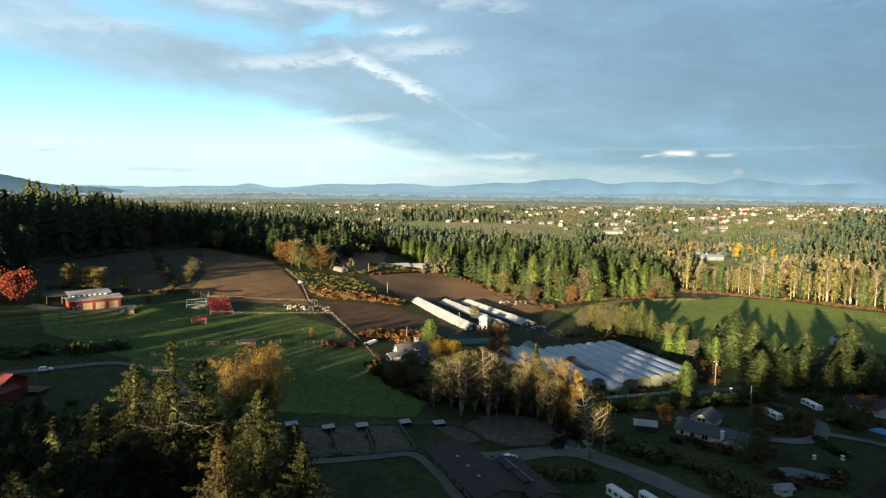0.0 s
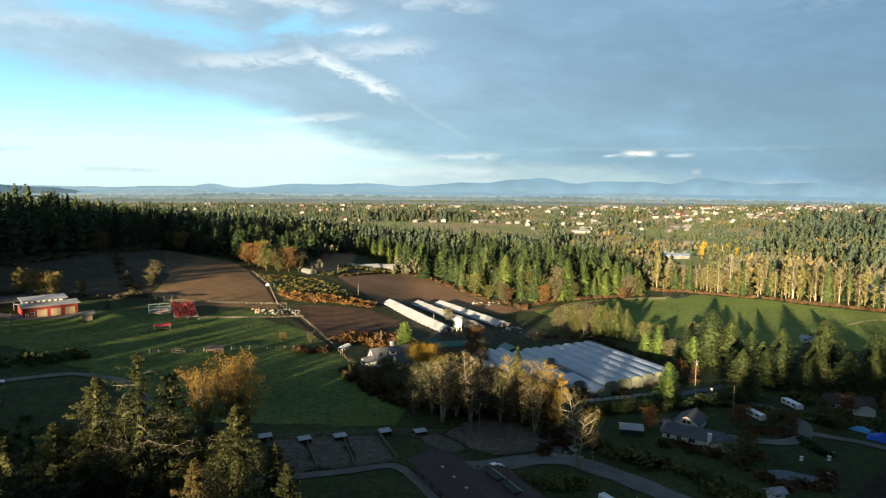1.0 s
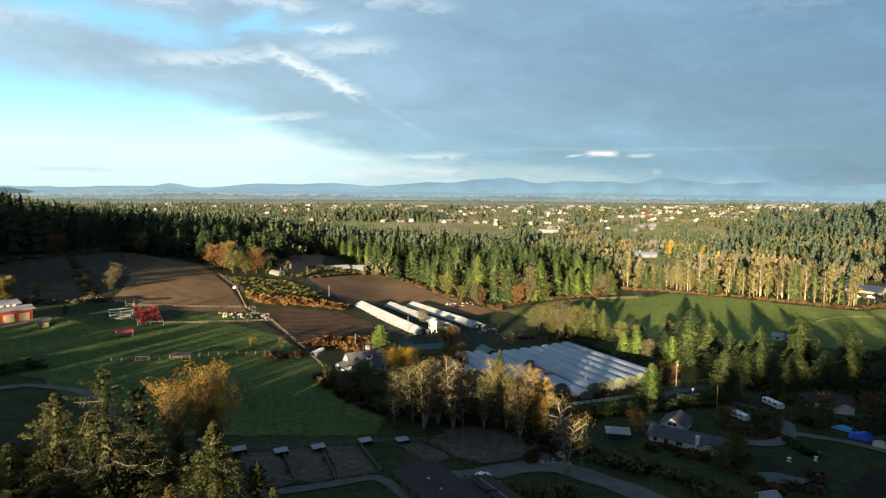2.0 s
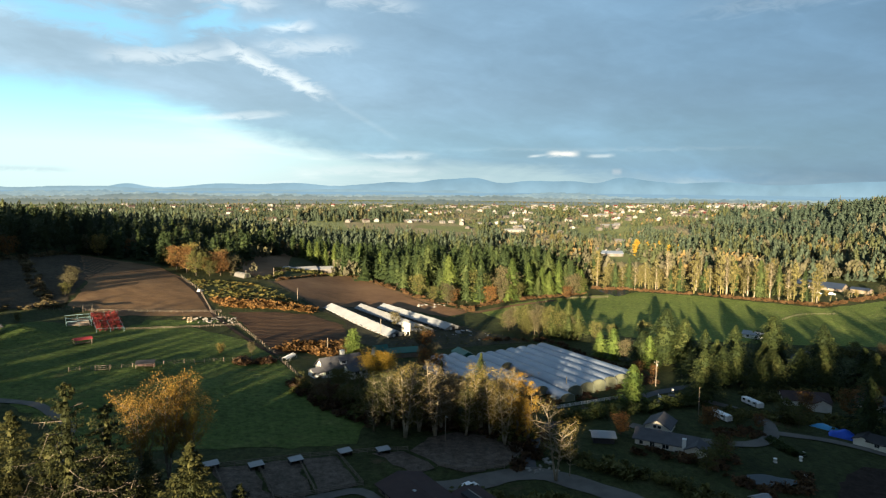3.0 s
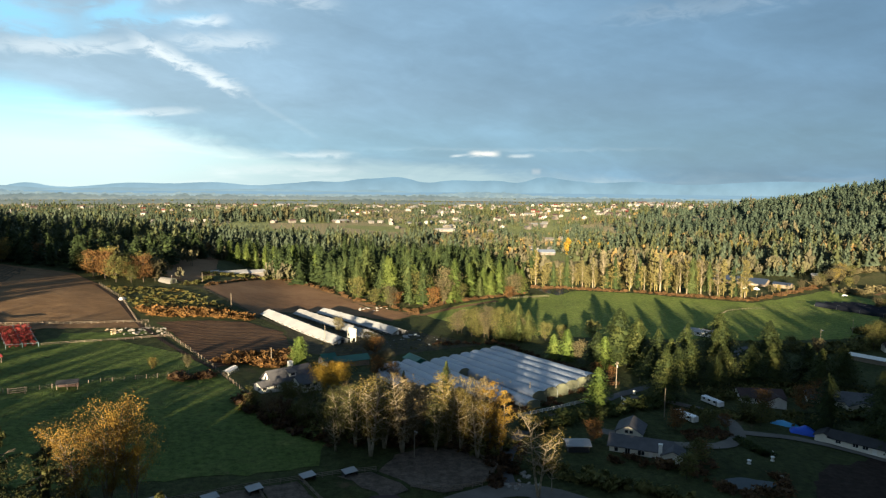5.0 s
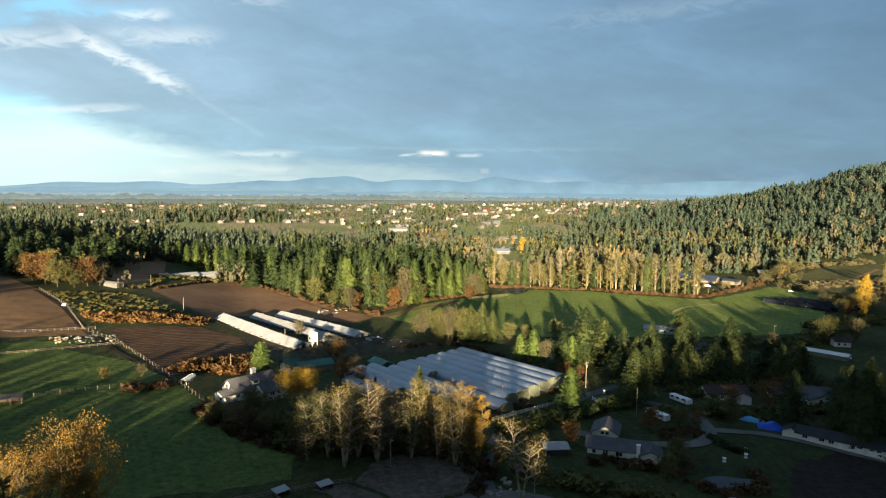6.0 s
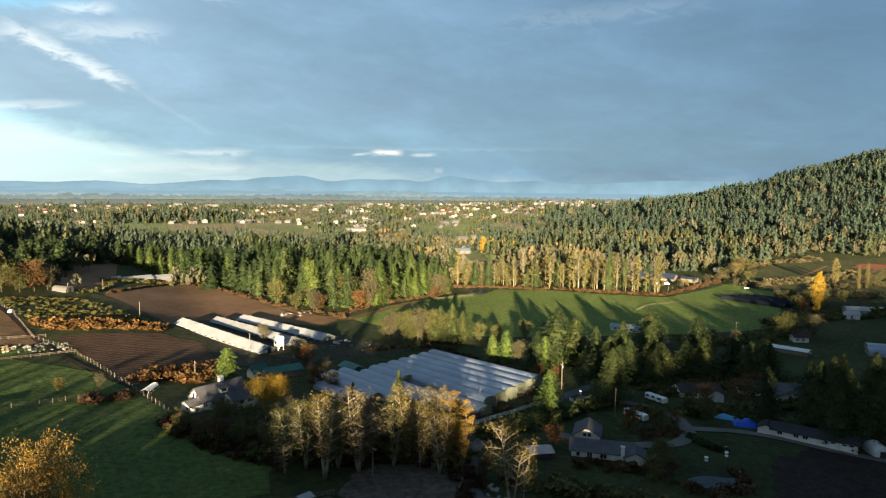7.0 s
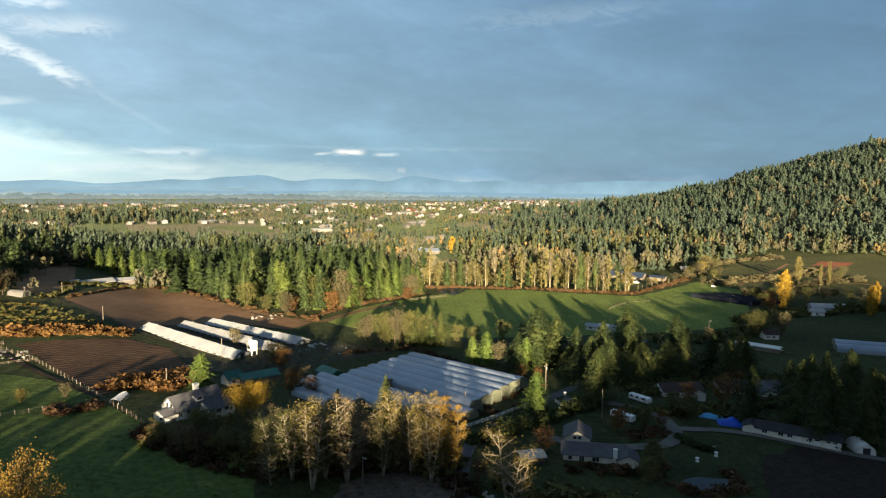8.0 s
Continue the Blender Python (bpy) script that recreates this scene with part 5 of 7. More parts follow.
# ---- woods too many to count ----
def small_conifer(rng, sprays=34, full=0.7):
    """A conifer of unit size: a thin core cone, and sprays of needles that hang off it."""
    v, f = [], []
    for k in range(2):
        n = len(v)
        r, za, zb = (0.55, 0.08, 0.72) if k == 0 else (0.34, 0.45, 0.97)
        v += [(math.cos(1.2566 * i + k) * r * rng.uniform(0.7, 1.2), math.sin(1.2566 * i + k) * r * rng.uniform(0.7, 1.2), za + rng.uniform(-0.04, 0.04)) for i in range(5)] + [(0, 0, zb)]
        f += [(n + i, n + (i + 1) % 5, n + 5) for i in range(5)]
    for i in range(sprays):
        u = (i + rng.random()) / sprays
        a = i * 2.39996 + rng.uniform(-0.5, 0.5)
        r = (1 - u) ** full * rng.uniform(0.62, 1.15) + 0.04
        z = 0.06 + 0.9 * u
        w = (0.26 * (1 - u) + 0.10) * rng.uniform(0.8, 1.3)
        ca, sa = math.cos(a), math.sin(a)
        n = len(v)
        v += [(ca * r * 0.25, sa * r * 0.25, z + 0.07 * rng.uniform(0.6, 1.2)), (ca * r - sa * w, sa * r + ca * w, z - 0.03 + rng.uniform(-0.03, 0.02)), (ca * r + sa * w, sa * r - ca * w, z - 0.03 + rng.uniform(-0.03, 0.02)), (ca * r * 0.8, sa * r * 0.8, z - 0.07 - 0.05 * rng.random())]
        f += [(n, n + 1, n + 2), (n + 1, n + 3, n + 2)]
    return np.array(v), np.array(f)


def small_broadleaf(rng, leaves=52, tall=0.0):
    """A loose crown of leaf sprays on a thin stem; tall draws it up into a column."""
    v, f = [(-0.04, 0, 0), (0.04, 0, 0), (0, 0.03, 0.7)], [(0, 1, 2)]
    lobes = [(rng.uniform(-0.5, 0.5) * (1 - tall), rng.uniform(-0.5, 0.5) * (1 - tall), rng.uniform(0.36, 0.82), rng.uniform(0.22, 0.42)) for _ in range(6)]
    for i in range(leaves):
        cx, cy, cz, s = lobes[i % 6]
        d = Vector((rng.gauss(0, 1), rng.gauss(0, 1), rng.gauss(0, 0.8))).normalized() * s * rng.uniform(0.5, 1.1)
        c = Vector((cx + d.x, cy + d.y, cz + d.z * (0.6 + tall)))
        t = Vector((rng.gauss(0, 1), rng.gauss(0, 1), rng.gauss(0, 0.8))).normalized()
        w = t.orthogonal().normalized() * rng.uniform(0.10, 0.19)
        t = t * rng.uniform(0.10, 0.19)
        n = len(v)
        v += [tuple(c - t), tuple(c + w), tuple(c + t * 1.2), tuple(c - w)]
        f += [(n, n + 1, n + 2), (n, n + 2, n + 3)]
    return np.array(v), np.array(f)


def mass(name, kinds, spots, mat, label, category="wood"):
    """Many small trees joined into one mesh; spots are x, y, z, height, radius, turn, kind."""
    vs, fs, n = [], [], 0
    for x, y, z, h, r, a, k in spots:
        v, f = kinds[k % len(kinds)]
        c, s = math.cos(a) * r, math.sin(a) * r
        vs.append(np.stack([v[:, 0] * c - v[:, 1] * s + x, v[:, 0] * s + v[:, 1] * c + y, v[:, 2] * h + z], 1))
        fs.append(f + n)
        n += len(v)
    me = bpy.data.meshes.new(name)
    v, f = np.concatenate(vs).astype(np.float32), np.concatenate(fs).astype(np.int32)
    me.vertices.add(len(v))
    me.vertices.foreach_set("co", v.ravel())
    me.loops.add(f.size)
    me.loops.foreach_set("vertex_index", f.ravel())
    me.polygons.add(len(f))
    me.polygons.foreach_set("loop_start", np.arange(0, f.size, 3, dtype=np.int32))
    me.update(calc_edges=True)
    me.validate()
    me.materials.append(mat)
    return tagged(new(name, me), label, category, kind="stuff")


KEEP_OUT = [[(196, 500), (214, 540), (236, 536), (236, 500)], STAND, BELT, RIDGE, [(340, 440), (460, 500), (470, 545), (360, 560), (350, 500)],
            [(252, 625), (302, 618), (352, 790), (356, 840), (300, 840)], [(372, 500), (420, 500), (450, 560), (400, 590), (370, 560)], [(-230, 1150), (60, 1150), (40, 1280), (-230, 1290)], [(640, 1050), (800, 1065), (820, 1105), (650, 1095)],
            [(380, 320), (640, 380), (690, 480), (560, 530), (440, 500), (370, 440)], [(-70, 590), (-20, 600), (-20, 640), (-60, 660), (-100, 640)], [(-50, 500), (-10, 590), (-40, 640), (-110, 560)]]


def town_spots():
    """Places of the far houses: rows along streets, by degrees round from the y axis and distance."""
    rng = random.Random(21)
    out = []
    for a0, a1, d0, d1, n in [(-9, 9, 1345, 1385, 15), (9, 16, 1250, 1420, 12), (2, 16, 1500, 1900, 26), (14, 24, 1180, 1330, 9), (14, 30, 1400, 1950, 60), (31, 38.5, 1620, 1900, 52), (22, 31, 1450, 1750, 26),
                              (-30, -8, 1500, 2100, 34), (-10, 8, 1750, 2120, 34), (8, 34, 1900, 2120, 44), (38, 52, 1150, 1500, 9), (16, 34, 900, 1120, 9), (-26, -12, 1300, 1500, 7)]:
        for _ in range(n):
            a, d = radians(rng.uniform(a0, a1)), rng.uniform(d0, d1)
            out.append((math.sin(a) * d, math.cos(a) * d))
    return out


TOWN = town_spots()
CLEAR = set()          # cells of ten metres kept free of trees, round the houses and for a stretch before them
for tx, ty in TOWN:
    d = math.hypot(tx, ty)
    for k in range(-1, 2):
        for q in (-1, 0, 1):
            CLEAR.add((int((tx - tx / d * 10 * k + q * 9 * ty / d) // 10), int((ty - ty / d * 10 * k - q * 9 * tx / d) // 10)))


def far_woods():
    """Where the far trees stand: a deep mixed wood, then groves and hedges between open fields and houses."""
    rng = random.Random(77)
    kinds = {"fir": [], "olive": [], "leaf": [], "twig": [], "gold": []}
    d = 440.0
    while d < 2140:
        gap = max(7.5, d * 0.0106)
        a = -48.0
        while a < 82:
            a += math.degrees(gap / d) * rng.uniform(0.5, 1.5)
            dd = d + rng.uniform(-0.6, 0.6) * gap
            x, y = math.sin(radians(a)) * dd, math.cos(radians(a)) * dd
            if y < 330 or (x < 0 and y < 520 and x > -300) or (-60 < x < 440 and y < 560) or any(inside(x, y, p) for p in KEEP_OUT):
                continue
            if (int(x // 10), int(y // 10)) in CLEAR:
                continue
            slope = bump(x, y, 1250, 640, 420, 420) + bump(x, y, 960, 915, 330, 340)
            if slope > 0.34:
                continue
            clump = noise.noise(Vector((x * 0.008, y * 0.006, 2.0))) + 0.4 * noise.noise(Vector((x * 0.03, y * 0.03, 4.0)))
            hue = noise.noise(Vector((x * 0.011 + 40, y * 0.009, 11.0)))
            if slope < 0.22 and x > 440 and y < 540:
                continue
            left = x < -150 or (dd < 820 and x < 40)
            z = ground(x, y) - 0.3
            far = ease(880, 1020, dd)
            # a tall dark grove behind the row of houses
            if -7 < a < 4.5 and 1400 < dd < 1560:
                h = (17 + 20 * rng.random() ** 1.5) * (0.75 + 0.4 * noise.noise(Vector((a * 1.4, 0, 9)))) * ease(-7.5, -5, a)
                if h > 8:
                    kinds["fir" if rng.random() < 0.8 else "leaf"].append((x, y, z, h, 2.5 + h * 0.26, rng.uniform(0, 6), rng.randrange(8)))
                continue
            if -4 < a < 11 and 940 < dd < 1345:
                continue
            if 19 < a < 32 and 1130 < dd < 1290 and noise.noise(Vector((a * 0.5, dd * 0.01, 3))) < 0.2:
                continue
            grove = noise.noise(Vector((a * 0.33 + 9, math.log(dd) * 11, 5.0))) + 0.5 * noise.noise(Vector((a * 1.3, math.log(dd) * 30, 15.0)))
            if far > rng.random() and grove < (-0.2 if left else -0.1) - 0.25 * min(slope * 3, 1):
                if rng.random() < 0.42:
                    h = rng.uniform(3, 7.5)
                    kinds[rng.choice(("twig", "leaf", "twig", "fir", "leaf", "gold"))].append((x, y, z, h, h * 0.45, rng.uniform(0, 6), rng.randrange(8)))
                continue
            small = 1 - 0.38 * ease(850, 1250, dd) - 0.12 * ease(1300, 2100, dd)
            if 200 < x < 420 and 560 < y < 960:
                clump, hue = clump + 0.38, hue + 0.12
            warm = (0.12 if left else 0.32) + 0.9 * clump + 0.16 * ease(900, 1300, dd)
            if rng.random() < warm:
                h = rng.uniform(6, 16) * small * (1.4 if 200 < x < 540 and y < 800 else 1)
                kind = "gold" if hue > 0.16 and rng.random() < 0.5 else "twig" if rng.random() < 0.52 + hue else "leaf"
                kinds[kind].append((x, y, z, h, h * rng.uniform(0.34, 0.5), rng.uniform(0, 6), rng.randrange(8)))
            else:
                h = (rng.uniform(11, 28) if rng.random() < 0.7 else rng.uniform(8, 14)) * (1 + 0.25 * max(-clump, 0)) * small
                if dd < 690 and x < 520:
                    if rng.random() < 0.42:
                        continue
                    DEEP.append((x, y, z, rng.uniform(11, 25) if left else rng.uniform(13, 30), rng.uniform(0.9, 1.25), rng.uniform(0, 6), rng.randrange(4)))
                    continue
                kinds["olive" if hue + rng.uniform(-0.3, 0.3) > (0.35 if left else 0.12) else "fir"].append((x, y, z, h, (1.5 + h * rng.uniform(0.18, 0.27)) * (1 + gap / 90), rng.uniform(0, 6), rng.randrange(8)))
        d += gap * 0.8
    return kinds


def hill_woods():
    rng = random.Random(76)
    out, warm = [], []
    for x, y in scatter([(480, 600), (560, 1100), (800, 1400), (1300, 1250), (1650, 900), (1600, 300), (1200, 250), (800, 330), (560, 520)], 10.2, 75):
        slope = bump(x, y, 1250, 640, 420, 420) + bump(x, y, 960, 915, 330, 340)
        if math.atan2(x, y) < radians(38.5) and math.hypot(x, y) > 1100 and rng.random() < 0.85:
            continue
        if slope < 0.34 or x > 1420 or (bump(x, y, 1130, 690, 70, 45) > 0.35 and rng.random() < 0.75):
            continue
        h = rng.uniform(13, 23) * (1 + 0.5 * noise.noise(Vector((x * 0.02, y * 0.02, 6))))
        spot = (x, y, ground(x, y) - 0.3, h, 2.5 + h * rng.uniform(0.22, 0.30), rng.uniform(0, 6), rng.randrange(8))
        (warm if rng.random() < 0.07 + 0.3 * max(0, noise.noise(Vector((x * 0.012, y * 0.012, 3)))) * (slope < 0.6) else out).append(spot)
    return out, warm


def rear_woods():
    rng = random.Random(78)
    out = []
    # trees on the unseen left hill, added for the shade they cast
    for x, y in scatter([(-440, 150), (-420, 320), (-340, 340), (-285, 270), (-280, 190), (-330, 130)], 11, 79):
        h = rng.uniform(16, 26)
        out.append((x, y, ground(x, y) - 0.3, h, h * 0.22, rng.uniform(0, 6), rng.randrange(8)))
    # trees on the unseen crest behind, for a ragged shadow edge
    for _ in range(900):
        along, across = rng.uniform(-330, -120), rng.uniform(-420, 420)
        x, y = 0.435 * along + 0.9 * across, 0.9 * along - 0.435 * across
        h = rng.uniform(9, 19)
        out.append((x, y, ground(x, y) - 0.3, h, h * 0.2, rng.uniform(0, 6), rng.randrange(8)))
    return out


def arrays(pair, h):
    """Trunk and crown of a built tree as triangles, for joining; height and width come to about one."""
    vs, fs, n = [], [], 0
    for me in pair:
        me.calc_loop_triangles()
        v, f = np.zeros(len(me.vertices) * 3), np.zeros(len(me.loop_triangles) * 3, dtype=np.int32)
        me.vertices.foreach_get("co", v)
        me.loop_triangles.foreach_get("vertices", f)
        vs.append(v.reshape(-1, 3) / (1, 1, h))
        fs.append(f.reshape(-1, 3) + n)
        n += len(me.vertices)
    return np.concatenate(vs), np.concatenate(fs)


crng = random.Random(3)
CON = [small_conifer(crng, 25, (0.55, 0.7, 0.85)[i % 3]) for i in range(8)]
LEAF = [small_broadleaf(crng, 40, 0.5 if i % 4 == 0 else 0.0) for i in range(8)]
SMALL = [small_conifer(crng, 22, (0.5, 0.65)[i % 2]) for i in range(8)]
far = far_woods()
hill_con, hill_leaf = hill_woods()
mass("far_conifers", CON, far["fir"], M_FIRFAR, "conifer groves tinted haze-blue, spreading to the distance")
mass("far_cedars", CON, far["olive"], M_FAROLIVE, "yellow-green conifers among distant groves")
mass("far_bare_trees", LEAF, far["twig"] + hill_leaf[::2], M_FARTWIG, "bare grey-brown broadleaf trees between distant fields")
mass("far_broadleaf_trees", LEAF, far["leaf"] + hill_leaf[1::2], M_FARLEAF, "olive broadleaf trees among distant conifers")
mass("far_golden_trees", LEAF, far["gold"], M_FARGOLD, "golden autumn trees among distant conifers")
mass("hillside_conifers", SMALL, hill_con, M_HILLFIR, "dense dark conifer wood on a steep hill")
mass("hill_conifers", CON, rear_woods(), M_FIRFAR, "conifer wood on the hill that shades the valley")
mass("deep_wood", [arrays(p[1:], 30) for p in LOWFIR], DEEP, M_STANDFIR, "dense dark conifers deep in the woods")
mass("ridge_wood", [arrays(low_fir(40, r, 0.42, M_OLDFIR, 150 + i)[1:], 40) for i, r in enumerate((9.0, 10.0, 8.0))], RIDGEDEEP, M_OLDFIR, "dense dark old firs along a ridge")
mass("birch_thicket", [arrays(p, 24) for p in THICK], LIGHT[::2], M_BELT, "crowded olive birches deep in the wood")
mass("alder_thicket", [arrays(p, 24) for p in THICK], LIGHT[1::2], M_BIRCHGOLD, "crowded yellowing alders deep in the wood")


# ---- buildings ----
def opening(parent, x, y, z, w, h, side, kind="window", mat=None, label=""):
    """A window or door on a wall: a raised frame with a pane or leaf in it. side: 'x-', 'x+', 'y-' or 'y+', the way it faces."""
    turn = {"y-": 0, "x+": 90, "y+": 180, "x-": -90}[side]
    m = pose(x, y, z, 0, 0, turn)
    f = Mesh()
    t = 0.10
    for x0, z0, x1, z1 in ((-w / 2 - t, 0, -w / 2, h), (w / 2, 0, w / 2 + t, h), (-w / 2 - t, h, w / 2 + t, h + t), (-w / 2 - t, -t, w / 2 + t, 0)):
        f.box(x0, -0.09, z0, x1, 0.02, z1, m)
    if kind == "window" and w > 1.1:
        f.box(-0.04, -0.08, 0, 0.04, 0.02, h, m)
    ob = part(kind, f, M_WHITE, parent, label)
    part("pane" if kind == "window" else "leaf", Mesh().box(-w / 2, -0.05, 0, w / 2, 0.02, h, m), mat or (M_GLASS if kind == "window" else M_TAN), ob)
    return ob


def gable(parent, w, d, eave, rise, wall, roof, cx=0.0, cy=0.0, turn=0.0, over=0.5, deep=1.6, floor=0.0, seams=0.0):
    """Walls with gable ends and a roof of two thick slabs; the ridge runs along x."""
    m = pose(cx, cy, floor, 0, 0, turn)
    part("wall", Mesh().prism([(-d / 2, -deep), (d / 2, -deep), (d / 2, eave), (0, eave + rise), (-d / 2, eave)], -w / 2, w / 2, m), wall, parent)
    k = rise / (d / 2)
    y1, z1 = d / 2 + over, eave - over * k
    top = eave + rise
    for s in (-1, 1):
        r = Mesh().prism([(0, top + 0.05), (s * y1, z1 + 0.05), (s * y1, z1 + 0.25), (0, top + 0.27)][::s], -w / 2 - over, w / 2 + over, m)
        if seams:
            x = -w / 2
            while x < w / 2:
                r.prism([(0, top + 0.27), (s * y1, z1 + 0.25), (s * y1, z1 + 0.31), (0, top + 0.33)][::s], x, x + 0.10, m)
                x += seams
        part("roof", r, roof, parent)
    return m


def chimney(parent, x, y, z0, z1, w=0.9, mat=None):
    c = Mesh().box(x - w / 2, y - w / 2, z0, x + w / 2, y + w / 2, z1)
    ob = part("chimney", c, mat or M_BRICK, parent)
    part("cap", Mesh().box(x - w / 2 - 0.1, y - w / 2 - 0.1, z1, x + w / 2 + 0.1, y + w / 2 + 0.1, z1 + 0.18), mat or M_BRICK, ob)
    return ob


def white_house():
    h = thing("house", -14.5, 283.5, 27, "white farmhouse with a dark shingle roof and pale chimney", "house", z=1.4)
    gable(h, 17, 9.0, 3.0, 3.5, M_WHITE, M_SHINGLE, over=0.7)
    gable(h, 9, 7.5, 2.4, 1.9, M_WHITE, M_SHINGLE, 4.0, -6.6, 0, over=0.6)
    gable(h, 4.5, 6.0, 2.4, 1.2, M_WHITE, M_SHINGLE, -10.7, -1.5, 0, over=0.5)
    dormer = part("dormer", Mesh().box(-1.4, -3.6, 3.8, 1.4, -1.0, 5.4), M_WHITE, h)
    part("dormer_roof", Mesh().prism([(-4.2, 5.3), (-0.4, 6.1), (-0.4, 6.3), (-4.2, 5.5)], -1.8, 1.8), M_SHINGLE, dormer)
    part("pane", Mesh().box(-0.9, -3.67, 4.3, 0.9, -3.6, 5.1), M_GLASS, dormer)
    chimney(h, 1.5, 0.8, 5.0, 8.3, 1.5, M_WHITE)
    for y in (-1.0, 1.0):
        opening(h, -8.5, y, 3.2, 1.1, 1.5, "x-")
    opening(h, -12.95, -2.6, 0.8, 1.6, 1.2, "x-")
    opening(h, -12.95, 0.4, 0.1, 0.95, 2.0, "x-", "door", M_WHITE)
    for x in (-7.6, -4.6, -1.4):
        opening(h, x, -4.5, 1.0, 1.3, 1.3, "y-")
    for x in (2.4, 5.4):
        opening(h, x, -10.35, 0.9, 1.6, 1.2, "y-")


def grey_house():
    h = thing("house", 83.0, 200.0, -37, "cream bungalow with grey shingle roofs and a pale chimney", "house", z=-1.0)
    gable(h, 17, 9, 2.7, 1.7, M_CREAM, M_SHINGLE, 0, 0, 0, over=0.7)
    gable(h, 9, 7.5, 2.6, 2.0, M_CREAM, M_SHINGLE, -4.0, 12.5, 87, over=0.6)
    gable(h, 6, 5.5, 2.6, 1.3, M_CREAM, M_SHINGLE, 9.0, -3.0, 90, over=0.6)
    chimney(h, 5.6, -4.9, 0, 5.0, 1.0, M_WHITE)
    for x, w, z, t in ((-6.6, 1.0, 1.1, 1.1), (-3.4, 1.3, 0.3, 2.0), (0.4, 1.8, 1.0, 1.2)):
        opening(h, x, -4.5, z, w, t, "y-")
    opening(h, -8.5, -1.0, 1.1, 1.2, 1.1, "x-")
    opening(h, 3.0, -4.5, 0.1, 0.95, 2.0, "y-", "door", M_WHITE)
    m = pose(-4.0, 12.5, 0, 0, 0, 87)
    for dx in (-0.7, 0.7):
        p = m @ Vector((-4.5, dx, 2.2))
        w = Mesh().box(-0.08, -0.5, 0, 0.02, 0.5, 0.9, Matrix.Translation(p) @ pose(0, 0, 0, 0, 0, 87))
        part("window", w, M_GLASS, h)


def red_barn():
    h = thing("barn", -174, 314, 41, "red barn with tan garage doors and grey metal roof", "barn")
    gable(h, 22, 11, 5.0, 0.9, M_REDWALL, M_BARNROOF, over=1.0, seams=1.0)
    part("upper_wall", Mesh().box(-10, -1, 5.2, 7, 4.8, 7.4), M_SHINGLE, h)
    part("upper_roof", Mesh().prism([(-2.2, 7.2), (5.6, 8.1), (5.6, 8.3), (-2.2, 7.45)], -11, 8), M_BARNROOF, h)
    for i in range(7):
        part("clerestory_window", Mesh().box(-9.3 + i * 2.3, -1.07, 6.2, -8.1 + i * 2.3, -0.98, 6.9), M_WHITE, h)
    for x in (-3.6, 2.0, 7.8):
        d = part("garage_door", Mesh().box(x - 2.1, -5.62, 0, x + 2.1, -5.48, 3.4), M_TAN, h)
        for k in range(4):
            part("panel", Mesh().box(x - 2.0, -5.68, 0.1 + k * 0.83, x + 2.0, -5.61, 0.82 + k * 0.83), M_TAN, d)
    opening(h, -7.4, -5.5, 1.2, 1.4, 1.4, "y-")
    opening(h, -9.6, -5.5, 0, 1.0, 2.1, "y-", "door", M_TAN)
    lean = thing("carport", -193, 318, 41, "dark open shelter roof joined to a barn", "shelter")
    part("roof", Mesh().prism([(-6, 3.4), (6, 4.6), (6, 4.85), (-6, 3.65)], -7, 7), M_DARKROOF, lean)
    for x in (-6.5, 0, 6.5):
        for y in (-5.5, 5.5):
            part("post", Mesh().box(x - 0.12, y - 0.12, -0.8, x + 0.12, y + 0.12, 3.45 + (y + 5.5) * 0.1), M_WOOD, lean)


def red_house():
    h = thing("house", -142, 193, -8, "red house with a low rust-red roof", "house")
    gable(h, 20, 12, 4.2, 2.6, M_REDWALL, M_REDROOF, over=0.8)
    gable(h, 9, 8, 3.4, 1.6, M_REDWALL, M_REDROOF, 9.0, -5.5, 90, over=0.6)
    for x in (-6, -2, 2):
        opening(h, x, -6, 1.2, 1.5, 1.3, "y-")
    opening(h, 9, -9.9, 1.0, 1.8, 1.4, "y-")
    s = thing("deck", -131, 200, -8, "red timber deck with rails beside a house", "deck")
    part("floor", Mesh().box(-4, -3, 0.6, 4, 3, 0.8), M_REDROOF, s)
    for x, y in ((-3.9, -2.9), (3.9, -2.9), (3.9, 2.9), (-3.9, 2.9), (0, -2.9)):
        part("post", Mesh().box(x - 0.08, y - 0.08, -1.2, x + 0.08, y + 0.08, 1.8), M_REDWALL, s)
    for z in (1.2, 1.7):
        part("rail", Mesh().box(-4, -2.95, z, 4, -2.85, z + 0.1), M_REDWALL, s)


